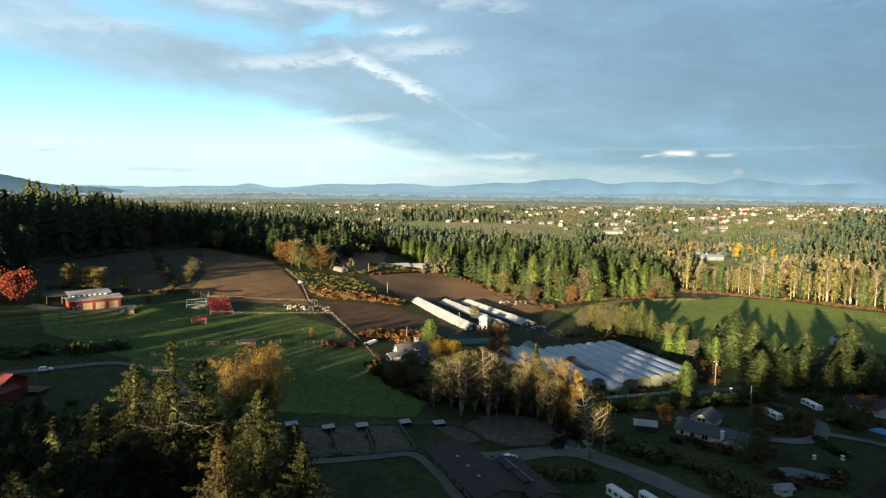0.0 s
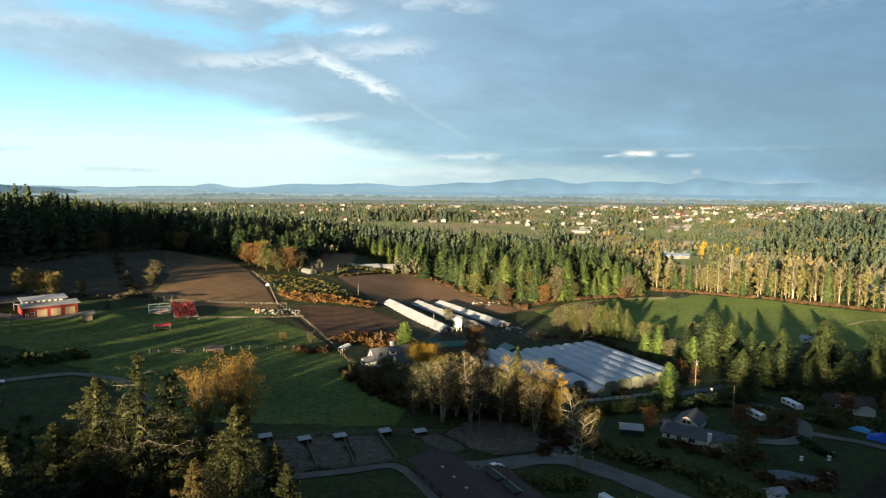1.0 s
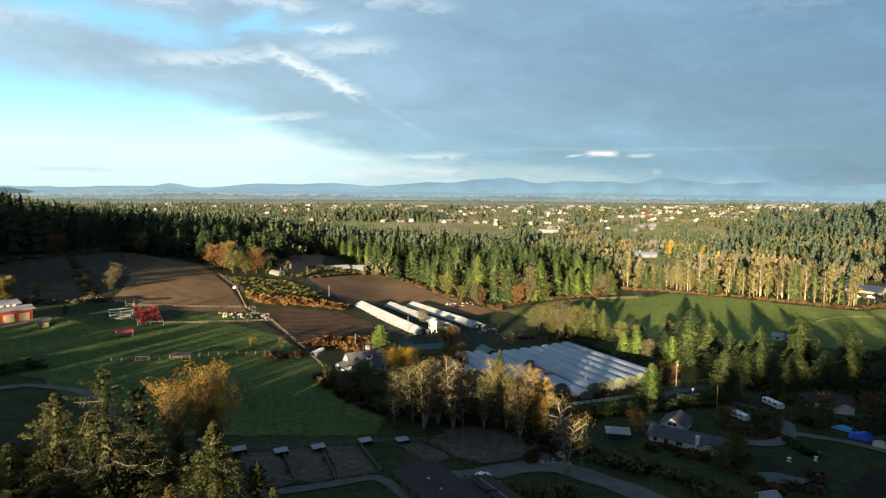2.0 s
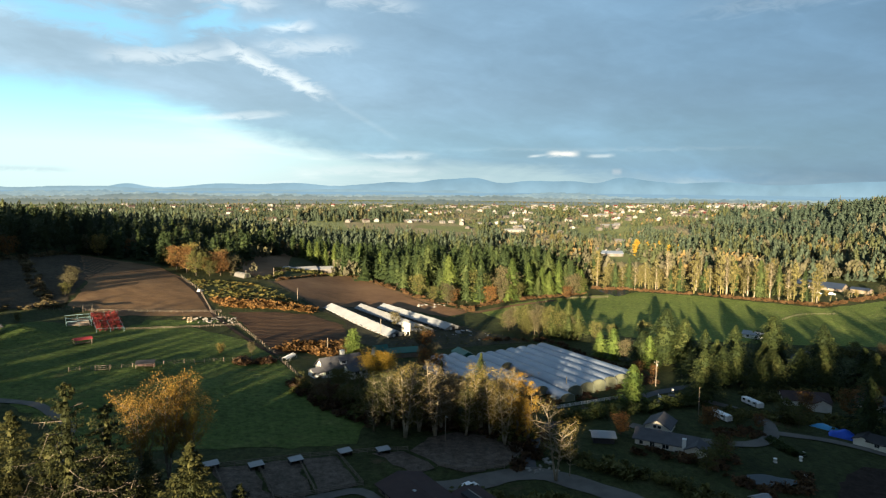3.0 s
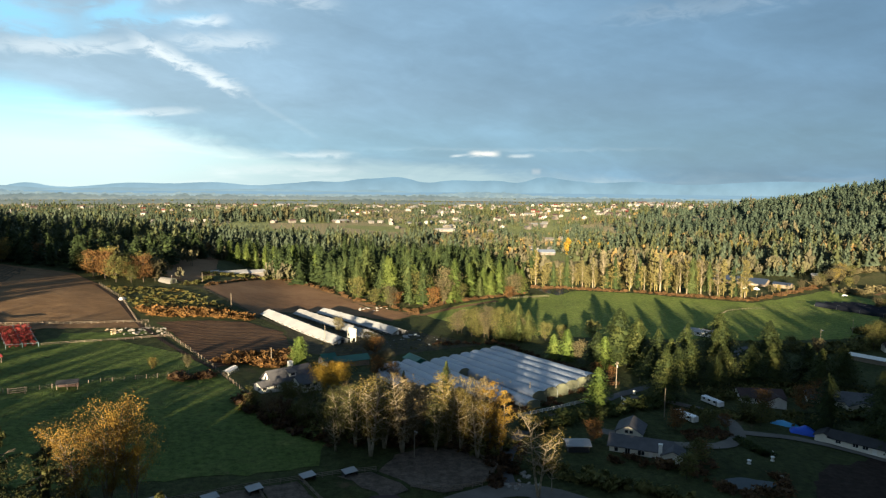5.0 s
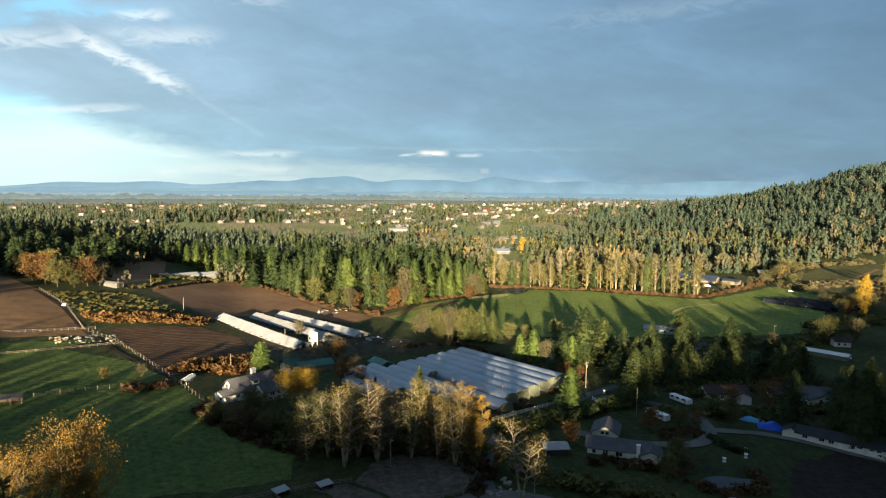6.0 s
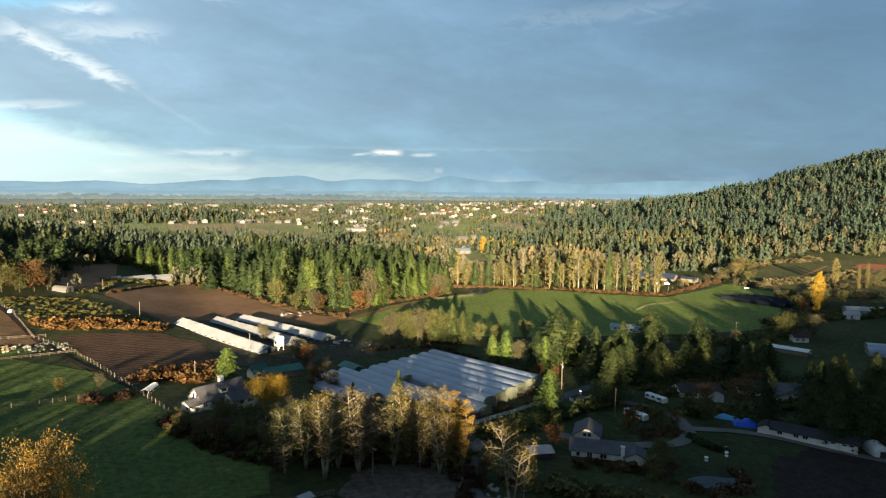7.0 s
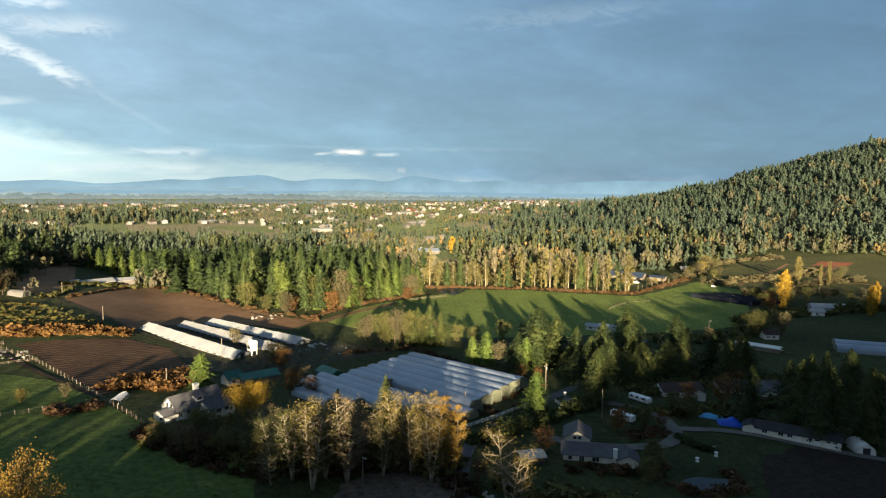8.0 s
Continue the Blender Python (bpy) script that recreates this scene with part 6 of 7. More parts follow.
def poultry_barn(ax, ay, bx, by, za, zb, wide, label):
    """A long low barn from its far end a to its near end b."""
    l = math.hypot(bx - ax, by - ay)
    turn = math.degrees(math.atan2(by - ay, bx - ax))
    h = thing("poultry_barn", (ax + bx) / 2, (ay + by) / 2, turn, label, "barn", "poultry barns", z=(ground(ax, ay) + ground(bx, by)) / 2 - 0.45)
    za, zb = ground(ax, ay), ground(bx, by)
    h.rotation_euler.y = -math.atan2(zb - za, l)
    gable(h, l, wide, 1.9, 1.9, M_BARNROOF, M_METAL if "grey" not in label else M_BARNROOF, over=0.9, seams=1.9)
    d = part("end_door", Mesh().box(l / 2 + 0.01, -1.8, 0, l / 2 + 0.12, 1.8, 2.3), M_DARKROOF, h)
    part("leaf", Mesh().box(l / 2 + 0.13, -1.75, 0.05, l / 2 + 0.2, -0.1, 2.2), M_WHITE, d)
    n = int(l / 5)
    for i in range(n):
        x = -l / 2 + (i + 0.5) * l / n
        part("side_vent", Mesh().box(x - 1.4, -wide / 2 - 0.06, 0.7, x + 1.4, -wide / 2 + 0.02, 1.5), M_DARKROOF, h)
    for i in range(6):
        x = -l / 2 + (i + 0.5) * l / 6
        part("ridge_vent", Mesh().box(x - 0.35, -0.3, 3.9, x + 0.35, 0.3, 4.32), M_BARNROOF, h)


def silo(x, y, turn):
    h = thing("feed_tower", x, y, turn, "cream box-shaped feed tower beside a barn", "tower")
    part("body", Mesh().box(-1.7, -1.7, 2.2, 1.7, 1.7, 6.4), M_CREAM, h)
    part("roof", Mesh().prism([(-2.0, 6.4), (2.0, 6.4), (0, 7.3)], -2.0, 2.0), M_CREAM, h)
    for sx in (-1.5, 1.5):
        for sy in (-1.5, 1.5):
            part("leg", Mesh().box(sx - 0.15, sy - 0.15, -0.8, sx + 0.15, sy + 0.15, 2.25), M_CREAM, h)
    part("hatch", Mesh().box(-0.6, -1.78, 3.4, 0.6, -1.69, 4.6), M_DARKROOF, h)


def tunnel(name, ax, ay, az, bx, by, bz, wide, high, mat, label, group, ends=None, side=0.9, hoops=11):
    """A film-covered tunnel from its far end a to its near end b: an arched cover, end walls and hoops."""
    l = math.hypot(bx - ax, by - ay)
    h = thing(name, (ax + bx) / 2, (ay + by) / 2, math.degrees(math.atan2(by - ay, bx - ax)), label, "greenhouse", group, z=(az + bz) / 2)
    h.rotation_euler.y = -math.atan2(bz - az, l)
    arch = [(wide / 2 * math.cos(math.pi * i / 12), side + (high - side) * math.sin(math.pi * i / 12)) for i in range(13)]
    outer = [(wide / 2, -0.6)] + arch + [(-wide / 2, -0.6)]
    inner = [(y * 0.985, z - (0.06 if z > 0 else 0)) for y, z in outer]
    n = len(outer)
    c = Mesh()
    steps = 14
    v, f = [], []
    for i in range(steps + 1):
        x = -l / 2 + l * i / steps
        sag = 0.0 if i % 2 == 0 else -0.05
        v += [(x, y, z + (sag if z > side else 0)) for y, z in outer]
        if i:
            f += [(n * (i - 1) + k, n * i + k, n * i + k + 1, n * (i - 1) + k + 1) for k in range(n - 1)]
    c.add(v, f)
    part("cover", c, mat, h, smooth=True)
    for x, s in ((-l / 2 + 0.05, -1), (l / 2 - 0.05, 1)):
        e = part("end_wall", Mesh().prism(inner, min(x, x - s * 0.08), max(x, x - s * 0.08)), ends or M_POLYEND, h)
        if s == 1:
            part("doorway", Mesh().box(x, -1.1, -0.4, x + 0.10, 1.1, 2.1), M_DARKROOF if hoops < 5 else M_POLYEND, e)
    ho = Mesh()
    hoop = [(y * 1.006, z + 0.05) for y, z in outer]
    me = None
    for i in range(hoops):
        x = -l / 2 + l * i / (hoops - 1)
        if me is None:
            for (y0, z0), (y1, z1) in zip(hoop, hoop[1:]):
                ho.add([(-0.03, y0, z0), (0.03, y0, z0), (0.03, y1, z1), (-0.03, y1, z1)], [(0, 1, 2, 3)])
            me = ho.data("hoop", M_METAL)
        o = part("hoop", me, None, h)
        o.location.x = x
    return h


def greenhouses():
    ahead, aside = Vector((0.25, -0.968)), Vector((-0.968, -0.25))
    corner = Vector((86.5, 344))
    for i in range(6):
        a, b = corner + aside * (8.2 + 6.3 * i) + ahead * (18.3 + 1.1 * i), corner + aside * (8.2 + 6.3 * i) + ahead * (84.5 + 1.45 * i)
        tunnel("polytunnel", a.x, a.y, -3.7, b.x, b.y, -0.1, 6.3, 4.3, M_POLY, "pale blue film tunnel of a joined greenhouse block", "greenhouse block", side=2.7)
    for across, far, near, za, zb, wide, high in [(44.2, 24.5, 49, -3.5, -1.9, 6.0, 4.2), (45.5, 70, 95.5, -1.6, -0.4, 6.0, 3.4), (50.4, 27, 86, -3.4, -0.4, 6.0, 4.0), (56.0, 19.5, 80, -3.5, -0.4, 5.8, 4.0), (61.6, 20, 72, -3.4, -0.6, 5.8, 3.9), (67.2, 20.5, 62, -3.2, -0.8, 5.8, 3.7), (73.0, 31, 54, -2.4, -1.0, 5.6, 2.9)]:
        a, b = corner + aside * across + ahead * far, corner + aside * across + ahead * near
        tunnel("polytunnel", a.x, a.y, za, b.x, b.y, zb, wide, high, M_POLY, "pale blue film tunnel beside a greenhouse lane", "greenhouse lane tunnels", side=1.9)
    g = thing("shed", 42.8, 318, -75, "green tarpaulin-covered store behind greenhouses", "shed")
    gable(g, 11, 7, 1.6, 1.6, M_GREENROOF, M_GREENROOF, over=0.3)
    r = thing("rack", 64.3, 270, -75, "dark metal bench rack between greenhouse rows", "rack")
    for x in (-4, 0, 4):
        for y in (-0.6, 0.6):
            part("leg", Mesh().box(x - 0.06, y - 0.06, -0.3, x + 0.06, y + 0.06, 2.2), M_DARKROOF, r)
    for z in (0.9, 2.1):
        part("shelf", Mesh().box(-4.3, -0.8, z, 4.3, 0.8, z + 0.1), M_METAL, r)


def low_stable():
    h = thing("stable", 9.0, 167, -66, "long low brown-roofed stable in shade", "stable", z=0.3)
    gable(h, 32, 12, 2.6, 1.6, M_WOOD, M_BROWNROOF, 0, -2.0, over=0.8)
    gable(h, 23, 8, 2.2, 1.0, M_WOOD, M_BROWNROOF, 8.8, 8.6, over=0.4)
    # solid dark blocks stand for the shade down in two open wells
    for x in (2.5, 10.5):
        w = part("light_well", Mesh().box(x - 3.0, 6.0, 2.4, x + 3.0, 8.2, 3.52), M_DARKROOF, h, "dark block standing in for a shaded light well")
        part("kerb", Mesh().box(x - 3.2, 8.2, 2.3, x + 3.2, 8.5, 3.62), M_STONE, w)
    for x in (-6, 0.5, 7):
        part("skylight", Mesh().box(x - 0.5, -3.9, 3.75, x + 0.5, -2.9, 4.14), M_METAL, h)
    for i in range(6):
        d = part("stall_door", Mesh().box(-14 + i * 5, -8.12, 0, -12.6 + i * 5, -7.98, 2.2), M_DARKROOF, h)
        part("brace", Mesh().box(-13.9 + i * 5, -8.18, 1.0, -12.7 + i * 5, -8.11, 1.15), M_WOOD, d)


def paddock_shelter(x, y, turn):
    h = thing("field_shelter", x, y, turn, "small open horse shelter with a pale metal roof", "shelter", "paddock shelters")
    part("roof", Mesh().prism([(-1.3, 1.25), (1.3, 1.6), (1.3, 1.68), (-1.3, 1.33)], -1.9, 1.9), M_METAL, h)
    part("back_wall", Mesh().box(-1.7, 1.1, -0.5, 1.7, 1.2, 1.55), M_DARKROOF, h)
    for sx in (-1.7, 1.6):
        part("side_wall", Mesh().box(sx, -1.2, -0.5, sx + 0.1, 1.1, 1.22), M_DARKROOF, h)


def long_house():
    h = thing("row_house", 158.6, 189, -58, "long low cream house with a dark roof and garages", "house", z=-4.2)
    gable(h, 24, 7, 2.3, 1.5, M_CREAM, M_DARKROOF, over=0.6)
    gable(h, 6, 5, 2.1, 1.1, M_CREAM, M_DARKROOF, -13.6, -0.5, 90, over=0.5)
    for x in (-9.5, -4.8, -2.2):
        opening(h, x, -3.5, 1.0, 1.4, 1.0, "y-")
    opening(h, 0.3, -3.5, 0.1, 1.0, 2.0, "y-", "door", M_WHITE)
    for x in (4.4, 9.4):
        d = part("garage_door", Mesh().box(x - 2, -3.62, 0, x + 2, -3.48, 2.1), M_WHITE, h)
        for k in (-1, 1):
            part("pane", Mesh().box(x + k * 0.9 - 0.6, -3.66, 1.4, x + k * 0.9 + 0.6, -3.6, 1.85), M_GLASS, d)
    t = tunnel("hoop_shed", 173.0, 179.5, -5.6, 168.5, 173.0, -5.6, 5.6, 3.0, M_WHITE, "small white hoop shed with an open end", "", M_WHITE, 0.6, 3)


def plain_house(x, y, turn, w, d, eave, rise, wall, roof, label, category="house", group="", z=None, windows=3, stack=False, wing=0.0):
    h = thing("house" if category == "house" else category.replace(" ", "_"), x, y, turn, label, category, group, z)
    gable(h, w, d, eave, rise, wall, roof, over=0.6)
    if wing:
        gable(h, wing, d * 0.75, eave, rise * 0.8, wall, roof, w * 0.22, -d * 0.55, 90, over=0.5)
    for i in range(windows):
        opening(h, -w / 2 + (i + 0.6) * w / (windows + 0.6), -d / 2, 1.1, 1.3, 1.2, "y-")
    if stack:
        chimney(h, w * 0.2, 0.6, eave, eave + rise + 1.2)
    return h


white_house()
grey_house()
red_barn()
red_house()
poultry_barn(-19.5, 428, 14.5, 362, -3.9, -5.2, 9.0, "long white poultry barn with a pale metal roof")
poultry_barn(-1, 437, 33, 370, -4.4, -5.6, 8.0, "long grey-roofed poultry barn between two white ones")
poultry_barn(14, 441, 47.5, 377, -4.8, -6.2, 9.0, "long white poultry barn at a field edge")
silo(20.5, 366, -62)
greenhouses()
low_stable()
for x, y, a in [(-47, 191.5, 24), (-35.8, 191.5, 24), (-26, 195, 24), (-13, 200.5, 24), (-2.2, 201.5, 20)]:
    paddock_shelter(x, y, a)
long_house()
plain_house(64.6, 204.5, -14, 6.2, 4.8, 2.0, 0.7, M_DARKROOF, M_METAL, "small open shed with a pale metal roof", "shed", windows=0)
plain_house(4, 322, 20, 6, 6, 2.8, 2.2, M_WHITE, M_GREENROOF, "small white shed with a green roof", "shed", windows=1)
plain_house(14, 322, 10, 15, 8, 2.6, 1.4, M_WOOD, M_GREENROOF, "long open shed with a green metal roof", "shed", windows=0)
plain_house(-46, 580, 20, 22, 12, 2.8, 1.8, M_FARWALL, M_BARNROOF, "cream farm barn with a pale roof", "barn", windows=3, z=2.5)
plain_house(-30, 588, 15, 18, 10, 3.0, 1.6, M_FARWALL, M_BARNROOF, "low white barn with a grey roof", "barn", windows=0, z=1.5)
plain_house(-60, 570, 30, 9, 7, 3.0, 1.6, M_WHITE, M_METAL, "small white outbuilding of a farm", "shed", windows=1, z=4)
tunnel("hoop_shed", -88, 506, 10.5, -80, 500, 10.2, 6, 3, M_FARROOF, "grey hoop shed beside a field track", "", M_POLYEND, 0.6, 3)
plain_house(160, 240, -20, 16, 9, 2.8, 2.0, M_WHITE, M_BROWNROOF, "bungalow with a brown roof under firs", windows=4, wing=7)
plain_house(195, 236, -35, 24, 12, 2.8, 2.2, M_CREAM, M_SHINGLE, "wide house with a grey hipped roof under firs", windows=4, wing=10)
plain_house(87.2, 161.5, 12, 3.6, 2.6, 2.0, 0.6, M_WHITE, M_METAL, "tiny white pump hut beside a pond", "hut", windows=1)
plain_house(276, 291, -66, 22, 5.5, 2.6, 0.8, M_WOOD, M_WHITE, "long low shed with a white roof", "shed", windows=0)
plain_house(306, 306, -30, 8, 7, 3.2, 2.0, M_CREAM, M_BROWNROOF, "small cream house with a brown roof", windows=2)
plain_house(226, 361, -48, 17, 6, 2.6, 1.4, M_WHITE, M_METAL, "long white shed behind firs", "shed", windows=3)
plain_house(404, 537, -62, 46, 15, 2.4, 3.8, M_WOOD, M_BLUEROOF, "long low building with a dark blue roof", "house", windows=8)
plain_house(420, 505, -62, 14, 8, 3.0, 1.4, M_WOOD, M_BLUEROOF, "dark shed beside a long building", "shed", windows=0)
plain_house(415, 345, -35, 14, 9, 3.5, 2.0, M_METAL, M_METAL, "grey metal shed among dark trees", "shed", windows=0)
plain_house(400, 338, -35, 8, 7, 3.0, 2.0, M_WHITE, M_METAL, "small white shed among dark trees", "shed", windows=1)
plain_house(520, 566, -40, 11, 8, 3.6, 3.0, M_FARWALL, M_SHINGLE, "tall white gabled house at a wood edge", windows=3)
plain_house(480, 528, -40, 8, 6, 2.6, 1.4, M_FARWALL, M_BARNROOF, "white outbuilding at a wood edge", "shed", windows=1)
plain_house(326, 815, -15, 36, 24, 3.6, 2.4, M_FARWALL, M_POLY, "wide warehouse with a pale blue roof", "warehouse", windows=0)
for i, (x, y) in enumerate([(320, 264), (330, 271)]):
    tunnel("polytunnel", x - 6, y + 8, -11.3, x + 34, y - 34, -11.3, 9.5, 3.6, M_POLY, "long pale blue greenhouse roof beyond a paddock", "valley greenhouses", side=1.6)
for i in range(5):
    x, y = 380 + i * 6.5, 428 - i * 1.5
    tunnel("shade_house", x, y, -10.9, x + 12, y - 46, -10.9, 6.4, 3.0, M_NETTED, "dark netted nursery tunnel in a valley field", "nursery tunnels", M_NETTED, 1.6, 4)


# ---- far town ----
def far_town():
    rng = random.Random(21)
    kinds = []
    for w, d, e, r, wall, roof in [(11, 8, 2.8, 2.2, M_FARWALL, M_FARROOF), (13, 9, 4.8, 2.6, M_FARWALL, M_BROWNROOF), (10, 8, 4.6, 2.4, M_FARWALL, M_REDROOF), (34, 14, 4.0, 1.6, M_FARWALL, M_BARNROOF), (14, 9, 3.4, 2.2, M_FARWALL, M_FARROOF)]:
        h = Mesh().prism([(-d / 2, -2), (d / 2, -2), (d / 2, e), (0, e + r), (-d / 2, e)], -w / 2, w / 2).data("wall", wall)
        t = Mesh()
        for s in (-1, 1):
            t.prism([(0, e + r + 0.05), (s * (d / 2 + 0.6), e - 0.3), (s * (d / 2 + 0.6), e), (0, e + r + 0.35)][::s], -w / 2 - 0.5, w / 2 + 0.5)
        win = Mesh()
        win.box(-0.7, -d / 2 - 0.07, 1.0, 0.7, -d / 2 + 0.02, 2.4)
        kinds.append((h, t.data("roof", roof), win.data("window", M_GLASS), w))
    for x, y in TOWN:
        k = rng.choice((0, 0, 0, 1, 1, 4, 4, 4, 3, 2))
        h = thing("far_house", x, y, rng.choice((0, 20, -30, 90, 65)) + rng.uniform(-8, 8), ("white house with a grey roof", "cream two-storey house with a brown roof", "white house with a red roof", "long white commercial building", "cream house with a pale roof")[k] + " in a far town", "house", "houses of the far town")
        part("wall", kinds[k][0], None, h)
        part("roof", kinds[k][1], None, h)
        for i in range(2 if math.hypot(x, y) < 1400 else 1):
            o = part("window", kinds[k][2], None, h)
            o.location.x = (i - 0.5) * kinds[k][3] * 0.45


far_town()


# ---- brush, hedges and shrub rows ----
def bush_arrays(seed, leaves=95, size=0.21):
    """A low dome of leaves about one metre high and wide."""
    rng = random.Random(seed)
    v, f = [], []
    knots = [(rng.gauss(0, 0.3), rng.gauss(0, 0.3), rng.uniform(0.25, 0.75)) for _ in range(7)]
    for i in range(leaves):
        k = knots[rng.randrange(7)]
        c = Vector((k[0] + rng.gauss(0, 0.16), k[1] + rng.gauss(0, 0.16), max(k[2] + rng.gauss(0, 0.15), 0.02)))
        u = Vector((rng.gauss(0, 1), rng.gauss(0, 1), rng.gauss(0, 0.8))).normalized()
        w = u.orthogonal().normalized() * size * 0.6 * rng.uniform(0.6, 1.3)
        u = u * size * rng.uniform(0.6, 1.3)
        n = len(v)
        v += [c - u, c + w, c + u, c - w]
        f += [(n, n + 1, n + 2), (n, n + 2, n + 3)]
    return np.array([tuple(p) for p in v]), np.array(f)


BUSH = [bush_arrays(200 + i) for i in range(5)]


def brush(name, spots, mat, label, lo, hi, seed, wide=1.2):
    rng = random.Random(seed)
    out = []
    for x, y in spots:
        h = rng.uniform(lo, hi)
        out.append((x, y, ground(x, y) - 0.1, h, h * rng.uniform(0.8, 1.3) * wide, rng.uniform(0, 6), rng.randrange(5)))
    return mass(name, BUSH, out, mat, label, "brush")


def strip(line, wide, gap, seed):
    """Places along a line, strewn over its width."""
    rng = random.Random(seed)
    out = []
    for (x0, y0), (x1, y1) in zip(line, line[1:]):
        l = math.hypot(x1 - x0, y1 - y0)
        for i in range(max(1, int(l / gap * max(1, wide / gap)))):
            t = rng.random()
            s = rng.uniform(-0.5, 0.5) * wide
            out.append((x0 + (x1 - x0) * t - (y1 - y0) / l * s, y0 + (y1 - y0) * t + (x1 - x0) / l * s))
    return out


def shrub_rows():
    rng = random.Random(9)
    out, dry, red = [], [], []
    for k in range(13):
        t = k / 12
        a, b = Vector((-112, 464)).lerp(Vector((-80, 398)), t), Vector((-70, 478)).lerp(Vector((-28, 408)), t)
        n = int((b - a).length / 1.6)
        for i in range(n):
            p = a.lerp(b, (i + 0.5) / n) + Vector((rng.gauss(0, 0.7), rng.gauss(0, 0.9)))
            if noise.noise(Vector((p.x * 0.09, p.y * 0.09, 5))) > 0.34:
                continue
            edge = noise.noise(Vector((p.x * 0.05, p.y * 0.05, 1))) * 1.6
            (red if k + edge >= 9.6 else dry if rng.random() < 0.3 else out).append((p.x, p.y))
    return out, dry, red


rows, dry_rows, red_rows = shrub_rows()
brush("berry_shrubs", rows, M_OLIVE, "rows of low olive-green berry shrubs", 0.7, 1.7, 1)
brush("dry_shrubs", dry_rows, M_YELLOW, "dry yellow shrubs among berry rows", 0.6, 1.8, 52)
brush("orange_shrubs", red_rows, M_ORANGE, "rows of orange autumn berry shrubs", 1.2, 3.2, 2)
brush("orange_hedge", strip([(-40, 316), (-28, 326), (-10, 336)], 7, 1.8, 3) + strip([(-26, 316), (-8, 332)], 6, 1.8, 4), M_ORANGE, "russet hazel hedge between house and ploughed field", 2.2, 4.0, 5)
brush("russet_thicket", strip([(-56, 289), (-40, 296)], 7, 2, 6) + strip([(-30, 268), (-20, 246), (-6, 228), (4, 222)], 10, 2.4, 7) + strip([(12, 219), (26, 219), (38, 208), (40, 197), (33, 188)], 4, 1.8, 9), M_RUSSET, "russet bramble thicket under trees", 1.0, 3.0, 10)
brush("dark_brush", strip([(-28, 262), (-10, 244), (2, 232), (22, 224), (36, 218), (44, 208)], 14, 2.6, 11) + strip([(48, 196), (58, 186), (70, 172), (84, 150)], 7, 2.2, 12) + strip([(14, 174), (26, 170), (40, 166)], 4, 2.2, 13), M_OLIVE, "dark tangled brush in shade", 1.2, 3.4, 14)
brush("greenhouse_brush", strip([(52, 243), (72, 248), (112, 264)], 4, 2, 15) + strip([(112, 268), (95, 346), (60, 352)], 5, 2.4, 16) + strip([(56, 236), (98, 247)], 2.5, 2.2, 17), M_RUSSET, "reddish shrubs round the greenhouses", 0.7, 2.0, 18)
brush("field_edge_brush", strip([(66, 426), (74, 444), (100, 466), (140, 490), (176, 510)], 6, 2.6, 19) + strip([(-12, 590), (12, 560), (46, 474), (66, 440)], 7, 3, 20) + strip([(-60, 504), (-40, 546), (-16, 590)], 4, 3, 21), M_RUSSET, "dry russet brush along a wood edge", 0.5, 2.2, 22)
brush("slope_brush", strip([(-160, 372), (-176, 400), (-196, 440), (-215, 470)], 6, 3, 23) + strip([(-215, 340), (-180, 352), (-150, 372)], 7, 2.6, 24) + strip([(-245, 392), (-205, 515)], 10, 3, 25), M_TWIGS, "pale dry brush on a slope", 0.8, 2.6, 26)
brush("shaded_slope_brush", scatter([(-175, 228), (-130, 262), (-125, 256), (-160, 222)], 3.2, 27) + scatter([(-130, 190), (-78, 205), (-44, 160), (-30, 120), (-60, 80), (-120, 100), (-150, 150)], 5.5, 28, 0.7), M_FIR, "dark shrubs on a shaded slope", 1.0, 3.2, 29)
brush("belt_brush", strip([(196, 540), (240, 534), (282, 514), (306, 490), (344, 458), (400, 478), (446, 492)], 6, 2.6, 30), M_RUSSET, "russet brush along a birch wood", 1.0, 3.0, 31)
brush("valley_brush", strip([(236, 330), (262, 318), (300, 318), (330, 330)], 12, 3.4, 32) + strip([(330, 338), (372, 352), (420, 340), (460, 330)], 22, 3.6, 33) + strip([(140, 246), (170, 252), (210, 246), (240, 240)], 16, 3.4, 34) + strip([(120, 226), (138, 222), (158, 216), (190, 222)], 7, 3, 35), M_OLIVE, "dark shrubs across the shaded valley", 1.2, 4.2, 36)
brush("farm_shrubs", strip([(-68, 562), (-46, 566), (-24, 576), (-14, 584)], 9, 2.6, 86) + strip([(-76, 498), (-66, 512), (-60, 540)], 6, 3.0, 87), M_OLIVE, "olive shrubs round a farm", 0.8, 2.8, 88)
brush("paddock_scrub", strip([(440, 462), (480, 452), (520, 440), (566, 436)], 16, 4.0, 81) + strip([(470, 420), (510, 402), (548, 392)], 12, 4.0, 82) + strip([(450, 500), (520, 530), (600, 510)], 14, 4.0, 83) + strip([(430, 410), (462, 396), (480, 372)], 16, 3.6, 84), M_BARETREE, "grey-brown scrub between paddocks", 1.5, 5.0, 85)
brush("garden_hedge", strip([(119, 202), (119.5, 190)], 2.5, 0.9, 37), M_FIR, "clipped dark garden hedge", 1.2, 1.8, 38)
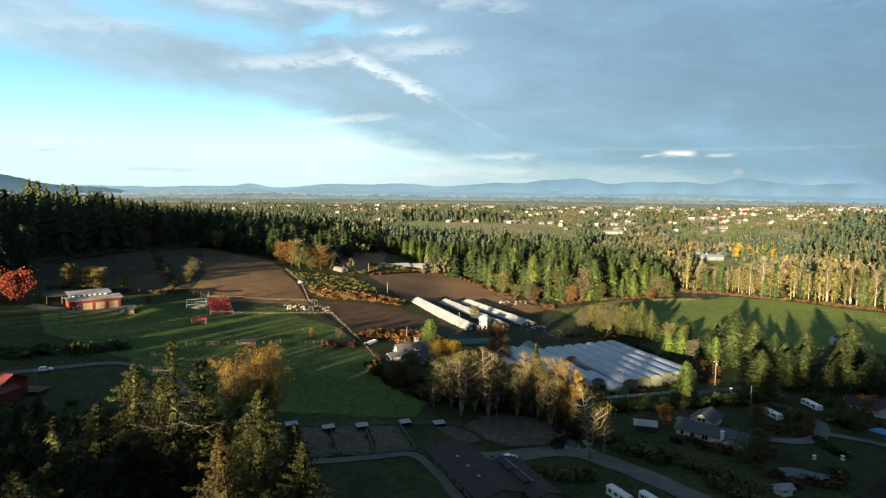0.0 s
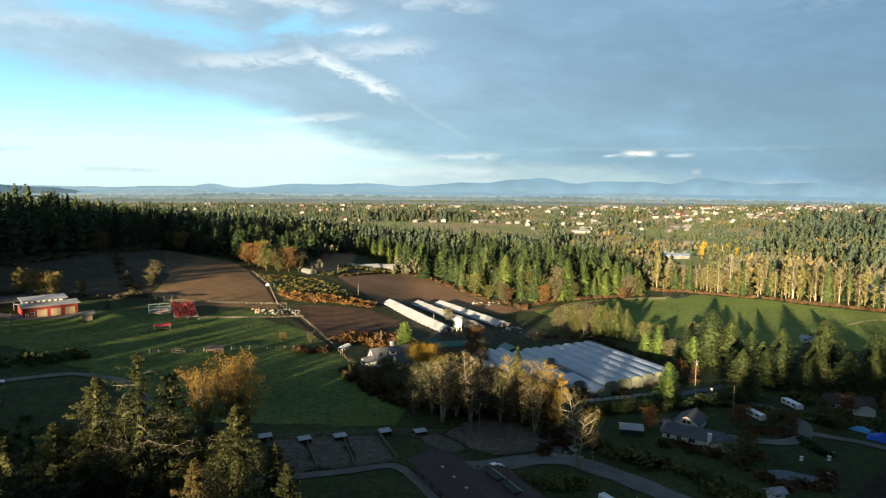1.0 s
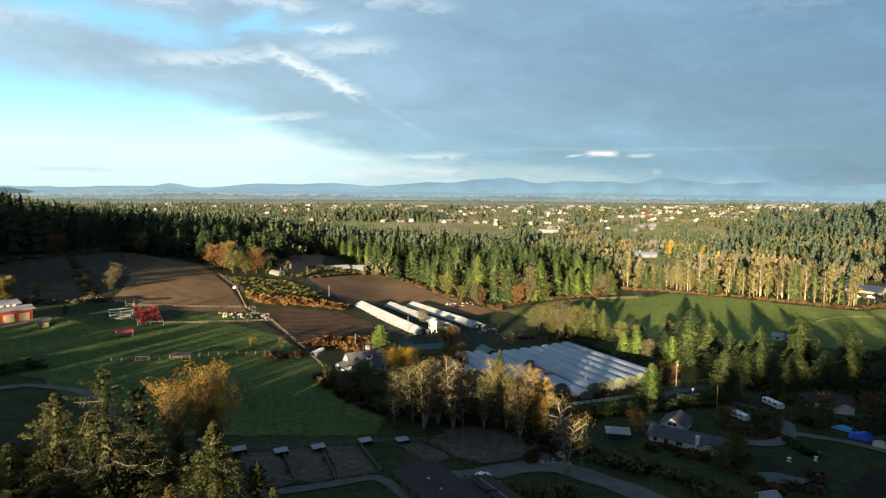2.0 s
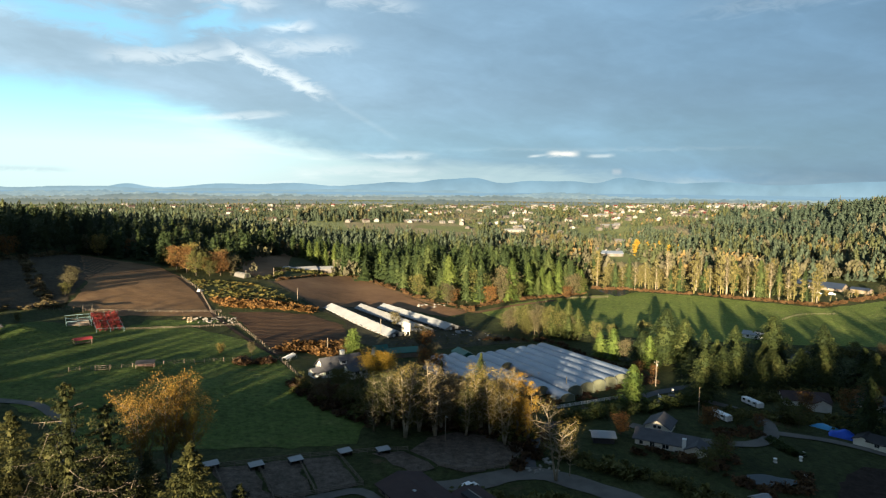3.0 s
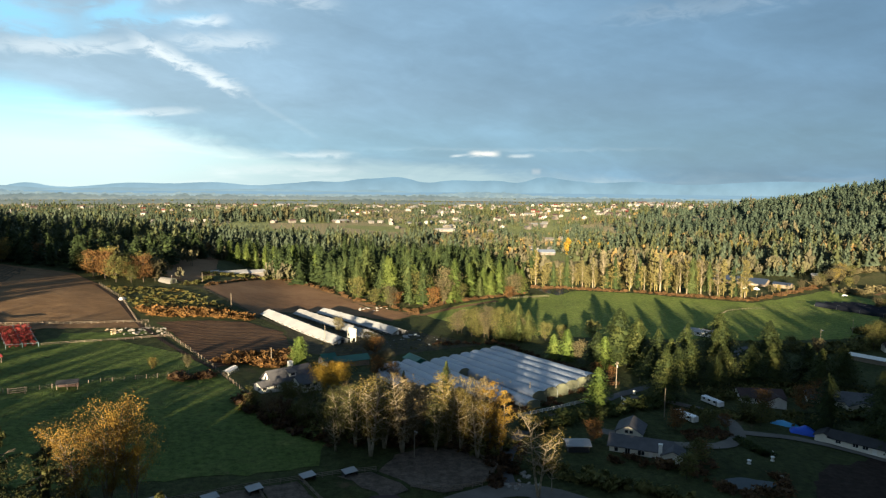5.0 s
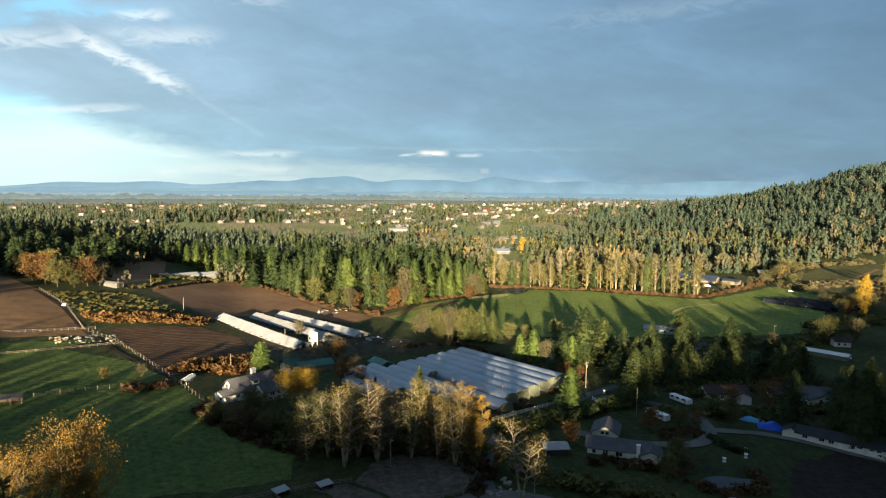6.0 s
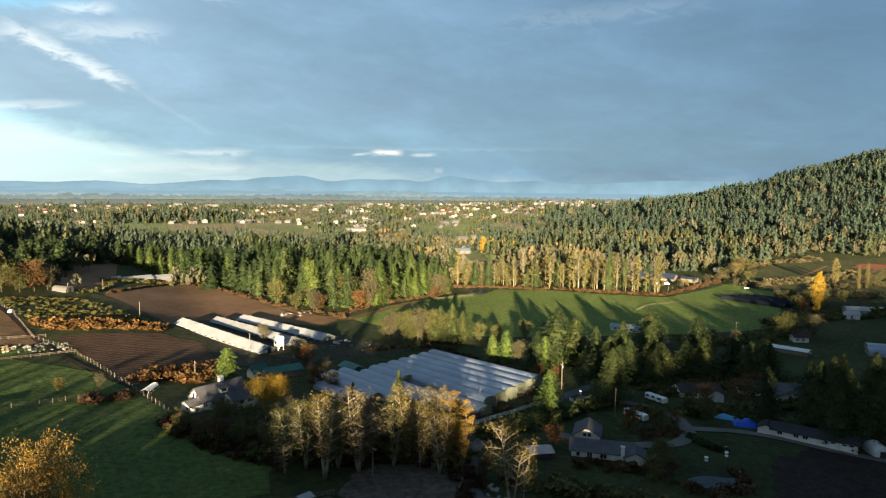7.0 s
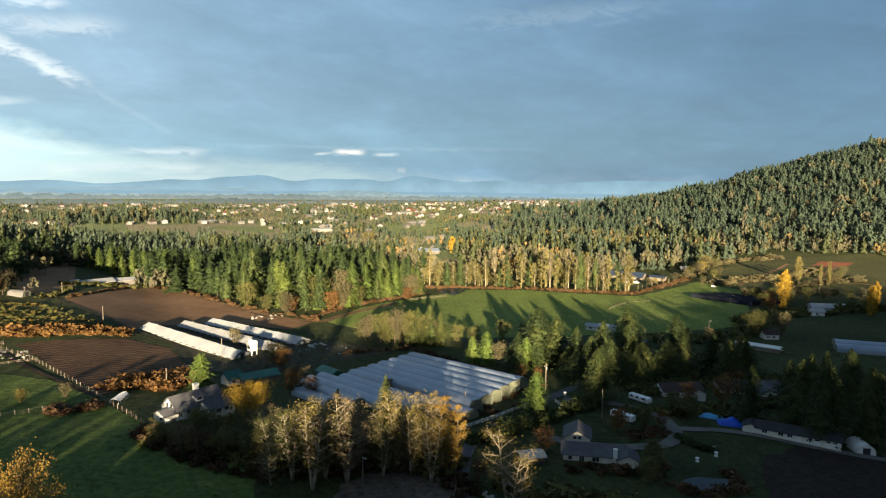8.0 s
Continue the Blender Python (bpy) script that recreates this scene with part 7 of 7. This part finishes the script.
brush("garden_shrubs", strip([(104, 208), (112, 206), (120, 210)], 7, 2, 39) + strip([(70, 196), (84, 188), (98, 186)], 6, 2.2, 40) + strip([(88, 184), (92, 168), (106, 168), (112, 178)], 5, 2.2, 41), M_RUSSET, "russet garden shrubs round a house", 0.8, 2.2, 42)
brush("lane_hedge", strip([(56, 222), (70, 226), (88, 230), (104, 234), (114, 238)], 5, 1.8, 43), M_FIR, "dark laurel hedge along a lane", 2.0, 3.4, 44)
FIELD = [(-190, 296), (-112, 338), (-60, 330), (-30, 272), (-10, 215), (-80, 202), (-165, 262)]
brush("grass_tufts", scatter(FIELD, 4.2, 45, 0.5), M_TUFT, "rough grass tufts in a pasture", 0.15, 0.4, 46, 2.0)
brush("field_weeds", scatter([(75, 428), (179, 500), (275, 508), (338, 446), (300, 345), (120, 368)], 5.0, 47, 0.4), M_TUFT, "rough grass tufts in a hay field", 0.15, 0.4, 48, 2.2)
brush("yard_weeds", scatter([(-14, 440), (24, 436), (84, 345), (10, 340)], 3.4, 49, 0.6), M_OLIVE, "weeds in a farmyard", 0.2, 0.8, 50, 1.6)


# ---- fences ----
def fence(line, gap, high, rails, mat, label, group="", thick=0.12):
    x0, y0 = line[0]
    h = thing("fence", x0, y0, 0, label, "fence", group)
    base = h.matrix_world.translation
    post = Mesh().box(-thick / 2, -thick / 2, -0.4, thick / 2, thick / 2, high).data("post", mat)
    spots = []
    for (ax, ay), (bx, by) in zip(line, line[1:]):
        n = max(1, int(math.hypot(bx - ax, by - ay) / gap))
        spots += [(ax + (bx - ax) * i / n, ay + (by - ay) * i / n) for i in range(n)]
    spots.append(line[-1])
    spots = [Vector((x, y, ground(x, y))) - base for x, y in spots]
    for p in spots:
        part("post", post, None, h).location = p
    for z, t in rails:
        for p, q in zip(spots, spots[1:]):
            r = Mesh()
            d = (q - p).normalized()
            s = Vector((-d.y, d.x, 0)) * 0.03
            u = Vector((0, 0, t / 2))
            c = Vector((0, 0, z))
            r.add([p + c - s - u, q + c - s - u, q + c + s - u, p + c + s - u, p + c - s + u, q + c - s + u, q + c + s + u, p + c + s + u],
                  [(0, 3, 2, 1), (4, 5, 6, 7), (0, 1, 5, 4), (1, 2, 6, 5), (2, 3, 7, 6), (3, 0, 4, 7)])
            part("rail", r, mat, h)
    return h


WIRE = [(0.5, 0.02), (1.0, 0.02), (1.4, 0.02)]
fence([(-118, 470), (-98, 430), (-82, 380), (-67, 362), (-56, 338), (-44, 311), (-33, 283), (-28, 268)], 3.2, 1.9, WIRE, M_WOOD, "weathered post-and-wire fence along a field", "field fences", 0.13)
fence([(-111, 335), (-88, 346), (-64, 358)], 3.0, 1.3, [(0.6, 0.12), (1.1, 0.12)], M_WOOD, "pale rail fence of a garden plot", "field fences", 0.12)
fence([(-158, 361), (-131, 366), (-104, 374), (-78, 384)], 2.6, 1.4, [(1.2, 0.1), (0.6, 0.1)], M_WOOD, "grey timber fence below a stubble field", "field fences", 0.16)
fence([(-110, 268), (-104, 272), (-98, 274), (-82, 284), (-61, 292), (-44, 300)], 3.6, 1.7, WIRE, M_WOOD, "thin post fence across a pasture", "field fences", 0.18)
fence([(58, 233), (75, 238), (95, 245.5)], 2.4, 1.3, [(0.35, 0.16), (0.75, 0.16), (1.15, 0.16)], M_WHITE, "white three-rail fence beside a lane", "white fences", 0.18)
fence([(103, 244), (102, 236)], 2.0, 1.3, [(0.35, 0.16), (0.75, 0.16), (1.15, 0.16)], M_WHITE, "short white rail fence at a gate", "white fences", 0.18)
fence([(154, 484), (172, 490), (191, 497)], 2.0, 1.5, [(1.3, 0.08)], M_WOOD, "pale post fence beside a farm pond", "", 0.25)
fence([(280, 414), (296, 424), (311, 429), (331, 426)], 2.2, 1.3, [(1.1, 0.06)], M_WOOD, "row of pale stakes in a green field", "", 0.14)
for a, b in [((-46, 191), (-39, 171)), ((-36, 194.2), (-29.6, 174.2)), ((-25.5, 197.2), (-20, 177.2)), ((-15, 200.8), (-8.5, 181.8))]:
    fence([a, b], 2.6, 1.4, [(0.5, 0.14), (0.9, 0.14), (1.3, 0.14)], M_WOOD, "dark timber paddock fence in shade", "paddock fences", 0.16)
fence([(-47, 191.5), (-25, 198.5), (-4, 202.5), (5, 203)], 2.6, 1.4, [(0.5, 0.14), (0.9, 0.14), (1.3, 0.14)], M_WOOD, "dark timber paddock fence in shade", "paddock fences", 0.16)
fence([(-39, 171), (-20, 177), (-8.5, 181.5)], 2.6, 1.4, [(0.5, 0.14), (0.9, 0.14), (1.3, 0.14)], M_WOOD, "dark timber paddock fence in shade", "paddock fences", 0.16)
fence([(12, 192), (19, 188), (30, 189), (37.5, 198), (32.5, 212)], 2.6, 1.4, [(0.5, 0.14), (0.9, 0.14), (1.3, 0.14)], M_WOOD, "dark timber fence of a riding ring", "paddock fences", 0.16)


# ---- poles, gates, play ground ----
def utility_pole(x, y, high, label, arm=True, lamp=False):
    h = thing("utility_pole", x, y, 20, label, "pole", "utility poles")
    part("pole", Mesh().tube((0, 0, -1), (0, 0, high), 0.19, 0.13, 8), M_PALEBARK, h)
    if arm:
        a = part("crossarm", Mesh().box(-1.1, -0.08, high - 1.0, 1.1, 0.08, high - 0.82), M_WOOD, h)
        for x in (-0.9, 0, 0.9):
            part("insulator", Mesh().tube((x, 0, high - 0.84), (x, 0, high - 0.6), 0.07, 0.05, 6), M_WHITE, a)
        part("transformer", Mesh().tube((0.35, 0, high - 2.4), (0.35, 0, high - 1.5), 0.26, 0.26, 8), M_METAL, h)
    if lamp:
        part("lamp", Mesh().box(-0.2, -1.4, high - 0.25, 0.2, -0.1, high - 0.08), M_METAL, h)


utility_pole(109, 258, 10.5, "tall pale utility pole beside a lane")
utility_pole(68.9, 249.3, 6.5, "short pale pole at a greenhouse corner", False)
utility_pole(-41, 438, 8, "timber pole at a field edge", False)
utility_pole(-63, 513, 8, "timber pole beside a farm", False)
utility_pole(-81, 500, 6, "thin pale lamp pole beside a shed", False, True)
utility_pole(7, 366, 9, "timber pole beside a poultry barn", False)
utility_pole(108, 225, 10, "dark timber pole beside a house drive", False)
utility_pole(276, 324, 10, "pale street lamp pole beside a lane", False, True)
utility_pole(322, 345, 10, "timber pole in the valley", False)
utility_pole(-168, 276, 9, "thin flag pole on a lawn", False)
utility_pole(16.9, 209.3, 8, "lamp pole beside a riding ring", False, True)
utility_pole(-20, 318, 8, "timber pole beside a farmhouse", False)
utility_pole(124.9, 266.4, 3, "short white gate post", False)
utility_pole(-132, 203, 6, "thin dark lamp pole beside a red house", False, True)


def play_ground():
    # a cage of blue pipes round four rows of red-leaved berry bushes
    f = thing("berry_cage", -122.5, 344.5, 0, "blue-grey pipe frame round rows of red bushes", "garden cage")
    base = ground(-122.5, 344.5)
    along, across = Vector((12.5, -29, 0)), Vector((10, 5.2, 0))
    for i in range(5):
        for j in range(3):
            p = along * (i / 4 - 0.5) + across * (j / 2 - 0.5)
            z = ground(-122.5 + p.x, 344.5 + p.y) - base
            part("post", Mesh().tube((p.x, p.y, z - 0.4), (p.x, p.y, z + 1.9), 0.09, 0.09, 6), M_PIPE, f)
            if i:
                q = along * ((i - 1) / 4 - 0.5) + across * (j / 2 - 0.5)
                part("rail", Mesh().tube((q.x, q.y, ground(-122.5 + q.x, 344.5 + q.y) - base + 1.8), (p.x, p.y, z + 1.8), 0.07, 0.07, 5), M_PIPE, f)
            if j and i in (0, 2, 4):
                q = along * (i / 4 - 0.5) + across * ((j - 1) / 2 - 0.5)
                part("crossbar", Mesh().tube((q.x, q.y, ground(-122.5 + q.x, 344.5 + q.y) - base + 1.8), (p.x, p.y, z + 1.8), 0.07, 0.07, 5), M_PIPE, f)
    redbush = [leaf_meshes(2.6, 1.5, 520, 0.16, 300 + i, M_REDBUSH, M_BARK, bole=0.1, limbs=12, stems=3, twigs=3, loose=0.9) for i in range(3)]
    brng = random.Random(31)
    for i in range(7):
        for j in range(4):
            p = along * ((i + 0.5) / 7 - 0.5) + across * ((j + 0.5) / 4 - 0.5)
            tree(redbush[(i + j) % 3], -122.5 + p.x + brng.uniform(-0.4, 0.4), 344.5 + p.y + brng.uniform(-0.5, 0.5), "round red-leaved berry bush inside a pipe cage", "bush", "red berry bushes", brng.uniform(0.8, 1.15), brng.uniform(0, 6), 1.05, name="berry_bush")
    g = thing("garden_cage", -134.5, 343, 23, "grey timber raised beds inside a pipe frame", "garden cage")
    for x in (-5, 0, 5):
        for y in (-8, 0, 8):
            part("post", Mesh().tube((x, y, -0.5), (x, y, 2.4), 0.09, 0.09, 6), M_PIPE, g)
    for y in (-8, 0, 8):
        part("rail", Mesh().box(-5, y - 0.08, 2.3, 5, y + 0.08, 2.45), M_PIPE, g)
    for i in range(4):
        part("bed", Mesh().box(-4.4, -7 + i * 4, -0.3, 4.4, -5 + i * 4, 0.6), M_WOOD, g)
    s = thing("table_shelter", -119.5, 307, 35, "small open shelter with a bright red roof", "shelter")
    part("roof", Mesh().prism([(-1.9, 2.0), (0, 2.7), (1.9, 2.0), (1.9, 2.15), (0, 2.88), (-1.9, 2.15)], -3.4, 3.4), M_NET, s)
    for x in (-3, 3):
        for y in (-1.5, 1.5):
            part("post", Mesh().box(x - 0.1, y - 0.1, -0.6, x + 0.1, y + 0.1, 2.15), M_WOOD, s)
    part("bench", Mesh().box(-2.6, -0.5, 0.4, 2.6, 0.5, 0.55), M_WOOD, s)
    d = thing("field_shelter", -87, 278, 8, "dark open field shelter with a brown back wall", "shelter")
    part("roof", Mesh().prism([(-1.9, 2.0), (1.9, 2.5), (1.9, 2.65), (-1.9, 2.15)], -3.4, 3.4), M_DARKROOF, d)
    part("back_wall", Mesh().box(-3.1, 1.6, -0.5, 3.1, 1.72, 2.4), M_BROWNROOF, d)
    for x in (-3.1, 0, 3.0):
        part("post", Mesh().box(x, -1.7, -0.5, x + 0.14, -1.55, 2.1), M_WOOD, d)
    a = thing("gate", -100, 271.5, 10, "pale timber gate frame in a pasture", "gate")
    for x in (-2.3, 2.3):
        part("post", Mesh().box(x - 0.12, -0.12, -0.5, x + 0.12, 0.12, 2.2), M_WOOD, a)
    for z in (0.5, 1.2, 1.9):
        part("bar", Mesh().box(-2.3, -0.06, z, 2.3, 0.06, z + 0.14), M_WOOD, a)
    b = thing("play_house", -153, 307, 30, "small tan wooden play box on a lawn", "play house")
    part("body", Mesh().box(-2, -1.3, -0.3, 2, 1.3, 2.0), M_TAN, b)
    part("roof", Mesh().prism([(-1.6, 1.95), (1.6, 1.95), (0, 2.7)], -2.2, 2.2), M_WOOD, b)
    q = thing("timber_arbour", -140, 364, 20, "dark timber arbour below a stubble field", "arbour")
    for x in (-4, 0, 4):
        for y in (-2, 2):
            part("post", Mesh().box(x - 0.15, y - 0.15, -0.5, x + 0.15, y + 0.15, 3), M_BARK, q)
    for i in range(9):
        part("beam", Mesh().box(-4.6 + i * 1.1, -2.6, 3.0, -4.4 + i * 1.1, 2.6, 3.2), M_BARK, q)


play_ground()


def rubble(name, cx, cy, rx, ry, n, lo, hi, mat, label, seed):
    """A loose heap of angular stones or boards."""
    rng = random.Random(seed)
    h = thing(name, cx, cy, 0, label, "heap")
    base = ground(cx, cy)
    for _ in range(n):
        x, y = rng.uniform(-rx, rx), rng.uniform(-ry, ry)
        s = rng.uniform(lo, hi)
        m = Matrix.Translation((x, y, ground(cx + x, cy + y) - base + s * 0.25)) @ Euler((rng.uniform(-0.3, 0.3), rng.uniform(-0.3, 0.3), rng.uniform(0, 6))).to_matrix().to_4x4()
        part("piece", Mesh().box(-s, -s * rng.uniform(0.3, 0.8), -s * 0.4, s, s * rng.uniform(0.3, 0.8), s * 0.4, m), mat, h)
    return h


rubble("board_stack", -83, 363, 5, 7, 14, 0.4, 1.1, M_STONE, "pale grey boards stacked on bare earth", 8)
rubble("stone_garden", -74, 366, 6, 7, 46, 0.2, 0.65, M_STONE, "rock garden of pale stones and boards", 1)
rubble("timber_heap", -90, 362, 4, 5, 16, 0.4, 0.9, M_TAN, "heap of tan boards on bare earth", 2)
rubble("scrap_heap", 52, 371, 5, 3, 12, 0.4, 1.2, M_METAL, "scrap boards and metal at a barn end", 3)
rubble("stone_heap", 40, 190, 4, 5, 24, 0.25, 0.7, M_STONE, "pale stones beside a riding ring", 4)
rubble("debris", 52, 358, 14, 8, 16, 0.2, 0.7, M_METAL, "pale scrap scattered in a farmyard", 5)
rubble("white_boxes", 46, 450, 10, 6, 10, 0.5, 1.2, M_STONE, "pale scrap heap at a field edge", 6)


# ---- vehicles ----
def car(x, y, turn, label, mat=None, long=4.6, high=1.65):
    h = thing("car", x, y, turn, label, "car", "parked cars")
    l = long / 2
    side = [(-l, 0.45), (-l + 0.05, 0.95), (-l + 0.25, 1.05), (-l + 0.45, high - 0.1), (-l + 0.7, high), (l - 2.1, high), (l - 1.35, 1.08), (l - 0.25, 0.92), (l, 0.7), (l - 0.02, 0.4), (-l + 0.05, 0.35)]
    body = Mesh()
    n = len(side)
    v, f = [], []
    for yy, s in ((-0.92, 0.0), (-0.78, 1.0), (0.78, 1.0), (0.92, 0.0)):
        v += [(px * (0.985 if s == 0 else 1), yy, pz if s else min(pz, 1.02) * 0.99) for px, pz in side]
    for r in range(3):
        f += [(r * n + i, r * n + (i + 1) % n, (r + 1) * n + (i + 1) % n, (r + 1) * n + i) for i in range(n)]
    f += [tuple(range(n))[::-1], tuple(range(3 * n, 4 * n))]
    body.add(v, f)
    b = part("body", body, mat or M_CAR, h)
    for yy in (-0.88, 0.82):
        part("side_window", Mesh().add([(-l + 0.6, yy, 1.08), (l - 1.5, yy, 1.08), (l - 2.15, yy * 0.95, high - 0.14), (-l + 0.75, yy * 0.95, high - 0.14),
                                        (-l + 0.6, yy + 0.06, 1.08), (l - 1.5, yy + 0.06, 1.08), (l - 2.15, yy * 0.95 + 0.06, high - 0.14), (-l + 0.75, yy * 0.95 + 0.06, high - 0.14)],
                                       [(0, 1, 2, 3), (7, 6, 5, 4), (0, 4, 5, 1), (1, 5, 6, 2), (2, 6, 7, 3), (3, 7, 4, 0)]), M_GLASS, b)
    part("windscreen", Mesh().add([(l - 1.40, -0.72, 1.14), (l - 1.40, 0.72, 1.14), (l - 2.04, 0.68, high - 0.05), (l - 2.04, -0.68, high - 0.05), (l - 1.34, -0.72, 1.16), (l - 1.34, 0.72, 1.16), (l - 1.98, 0.68, high - 0.01), (l - 1.98, -0.68, high - 0.01)],
                                  [(3, 2, 1, 0), (4, 5, 6, 7), (0, 1, 5, 4), (1, 2, 6, 5), (2, 3, 7, 6), (3, 0, 4, 7)]), M_GLASS, b)
    for wx in (-l + 0.85, l - 0.9):
        for wy in (-0.92, 0.70):
            w = part("wheel", Mesh().tube((wx, wy, 0.34), (wx, wy + 0.22, 0.34), 0.34, 0.34, 14), M_TYRE, h)
            part("rim", Mesh().tube((wx, wy - 0.02, 0.34), (wx, wy + 0.24, 0.34), 0.19, 0.19, 10), M_METAL, w)
    return h


def trailer(x, y, turn, long, label, high=2.9, wide=2.4, mat=None, roof=None):
    h = thing("trailer", x, y, turn, label, "trailer", "parked trailers")
    l = long / 2
    o = [(-wide / 2, 0.6), (wide / 2, 0.6), (wide / 2, high - 0.25), (wide / 2 - 0.25, high), (-wide / 2 + 0.25, high), (-wide / 2, high - 0.25)]
    b = part("body", Mesh().prism(o, -l, l), mat or M_WHITE, h)
    part("roof", Mesh().prism([(-wide / 2 + 0.05, high + 0.005), (wide / 2 - 0.05, high + 0.005), (wide / 2 - 0.3, high + 0.12), (-wide / 2 + 0.3, high + 0.12)], -l - 0.05, l + 0.05), roof or M_WHITE, h)
    for k in range(3):
        part("window", Mesh().box(-l + 0.8 + k * long / 3.4, -wide / 2 - 0.04, 1.5, -l + 1.9 + k * long / 3.4, -wide / 2 + 0.02, 2.2), M_GLASS, b)
    part("door", Mesh().box(l - 1.6, -wide / 2 - 0.04, 0.7, l - 0.9, -wide / 2 + 0.02, 2.4), M_METAL, b)
    for wx in (-0.6, 0.5):
        for wy in (-wide / 2, wide / 2 - 0.24):
            part("wheel", Mesh().tube((wx, wy, 0.36), (wx, wy + 0.24, 0.36), 0.36, 0.36, 12), M_TYRE, h)
    part("drawbar", Mesh().box(l, -0.1, 0.5, l + 1.2, 0.1, 0.62), M_DARKROOF, h)
    return h


car(18.3, 178.6, 28, "white estate car parked on gravel")
car(154.5, 191.5, -50, "white estate car before a long house")
car(161, 243, -20, "pale car beside a brown-roofed bungalow")
car(156, 202, -40, "pale car beside a tarpaulin")
car(284, 285, -60, "pale car beside a long shed")
car(-139, 219, 30, "pale car beside a red house")
car(391, 503, -45, "white van beside a long building", None, 5.4, 2.2)
car(383, 508, -45, "white van beside a long building", None, 5.4, 2.2)
car(9, 606, 20, "dark car on a garden lawn", M_DARKROOF)
car(445, 345, -30, "pale car in the valley")
car(440, 349, -30, "pale car in the valley")
car(432, 452, 10, "pale car beside nursery tunnels")
car(-98, 430, 65, "small pale car on a field track", None, 4.2, 1.5)
trailer(136, 236, -82, 8.5, "long white trailer parked under firs", 2.3, 2.6, M_CAR, M_CAR)
trailer(114, 221.5, -78, 8.5, "white caravan parked behind shrubs", 2.4, 2.4, None, M_CAR)
trailer(43.5, 155.5, -64, 7.5, "white horse trailer on a gravel drive", 2.7, 2.2)
trailer(50.2, 154.0, -64, 4.6, "white camper on a gravel drive", 2.6, 2.1)
trailer(-47, 155, 0, 5, "pale box trailer behind firs", 2.4, 2.2)


def tarp(x, y, turn, w, d, high, mat, label, seed):
    """A sheet drawn over a long heap, sagging between its humps."""
    h = thing("tarpaulin", x, y, turn, label, "tarpaulin")
    n, m = 15, 7
    v = []
    for i in range(n):
        for j in range(m):
            u, t = i / (n - 1) * 2 - 1, j / (m - 1) * 2 - 1
            z = high * max(0, 1 - abs(t) ** 2.5) ** 0.6 * (1 - abs(u) ** 6) * (0.85 + 0.2 * math.sin(u * 5 + seed)) + 0.12 * noise.noise(Vector((u * 4, t * 3, seed)))
            v.append((u * w / 2, t * d / 2, max(z, -0.1)))
    f = [(i * m + j, (i + 1) * m + j, (i + 1) * m + j + 1, i * m + j + 1) for i in range(n - 1) for j in range(m - 1)]
    part("sheet", Mesh().add(v, f).add([(a, b, c - 0.1) for a, b, c in v], [q[::-1] for q in f]), mat, h, smooth=True)
    for s in (-1, 1):
        part("rope", Mesh().tube((s * w * 0.3, -d / 2, 0.02), (s * w * 0.3, d / 2, 0.02), 0.05, 0.05, 5), M_WHITE, h)


tarp(148.5, 206.5, -38, 8.5, 4.5, 2.6, M_TARP, "bright blue tarpaulin over a long heap", 1.0)
tarp(148, 214.5, -45, 9, 3.5, 1.4, M_TARP2, "pale blue tarpaulin over a low heap", 2.0)


def lawn_figure(x, y, high, label):
    h = thing("lawn_ornament", x, y, 0, label, "ornament", "lawn ornaments")
    part("base", Mesh().box(-0.4, -0.4, -0.2, 0.4, 0.4, 0.3), M_WHITE, h)
    part("bowl", Mesh().tube((0, 0, 0.3), (0, 0, high), 0.25, 0.6, 8), M_WHITE, h)


for x, y, hh in [(118, 187, 1.3), (122, 191, 1.0), (109, 186, 1.2), (110, 175, 1.2), (112, 250, 1.4), (99, 236, 1.2)]:
    lawn_figure(x, y, hh, "small white ornament standing on grass")

arch = thing("net_tunnel", -36, 302, 65, "pale netted plant tunnel beside a fence", "plant tunnel")
for i in range(6):
    x = -4 + i * 1.6
    m = Mesh()
    pts = [(x, 1.6 * math.cos(math.pi * k / 8), 2.0 * math.sin(math.pi * k / 8)) for k in range(9)]
    for p, q in zip(pts, pts[1:]):
        m.tube(p, q, 0.07, 0.07, 4)
    part("hoop", m, M_WHITE, arch)
part("cover", Mesh().add([(x, 1.55 * math.cos(math.pi * k / 8), 1.2 + 0.75 * math.sin(math.pi * k / 8)) for x in (-4, -1.5, 1, 3.5) for k in range(9)], [(r * 9 + k, r * 9 + k + 1, (r + 1) * 9 + k + 1, (r + 1) * 9 + k) for r in range(3) for k in range(8)]), M_WHITE, arch)
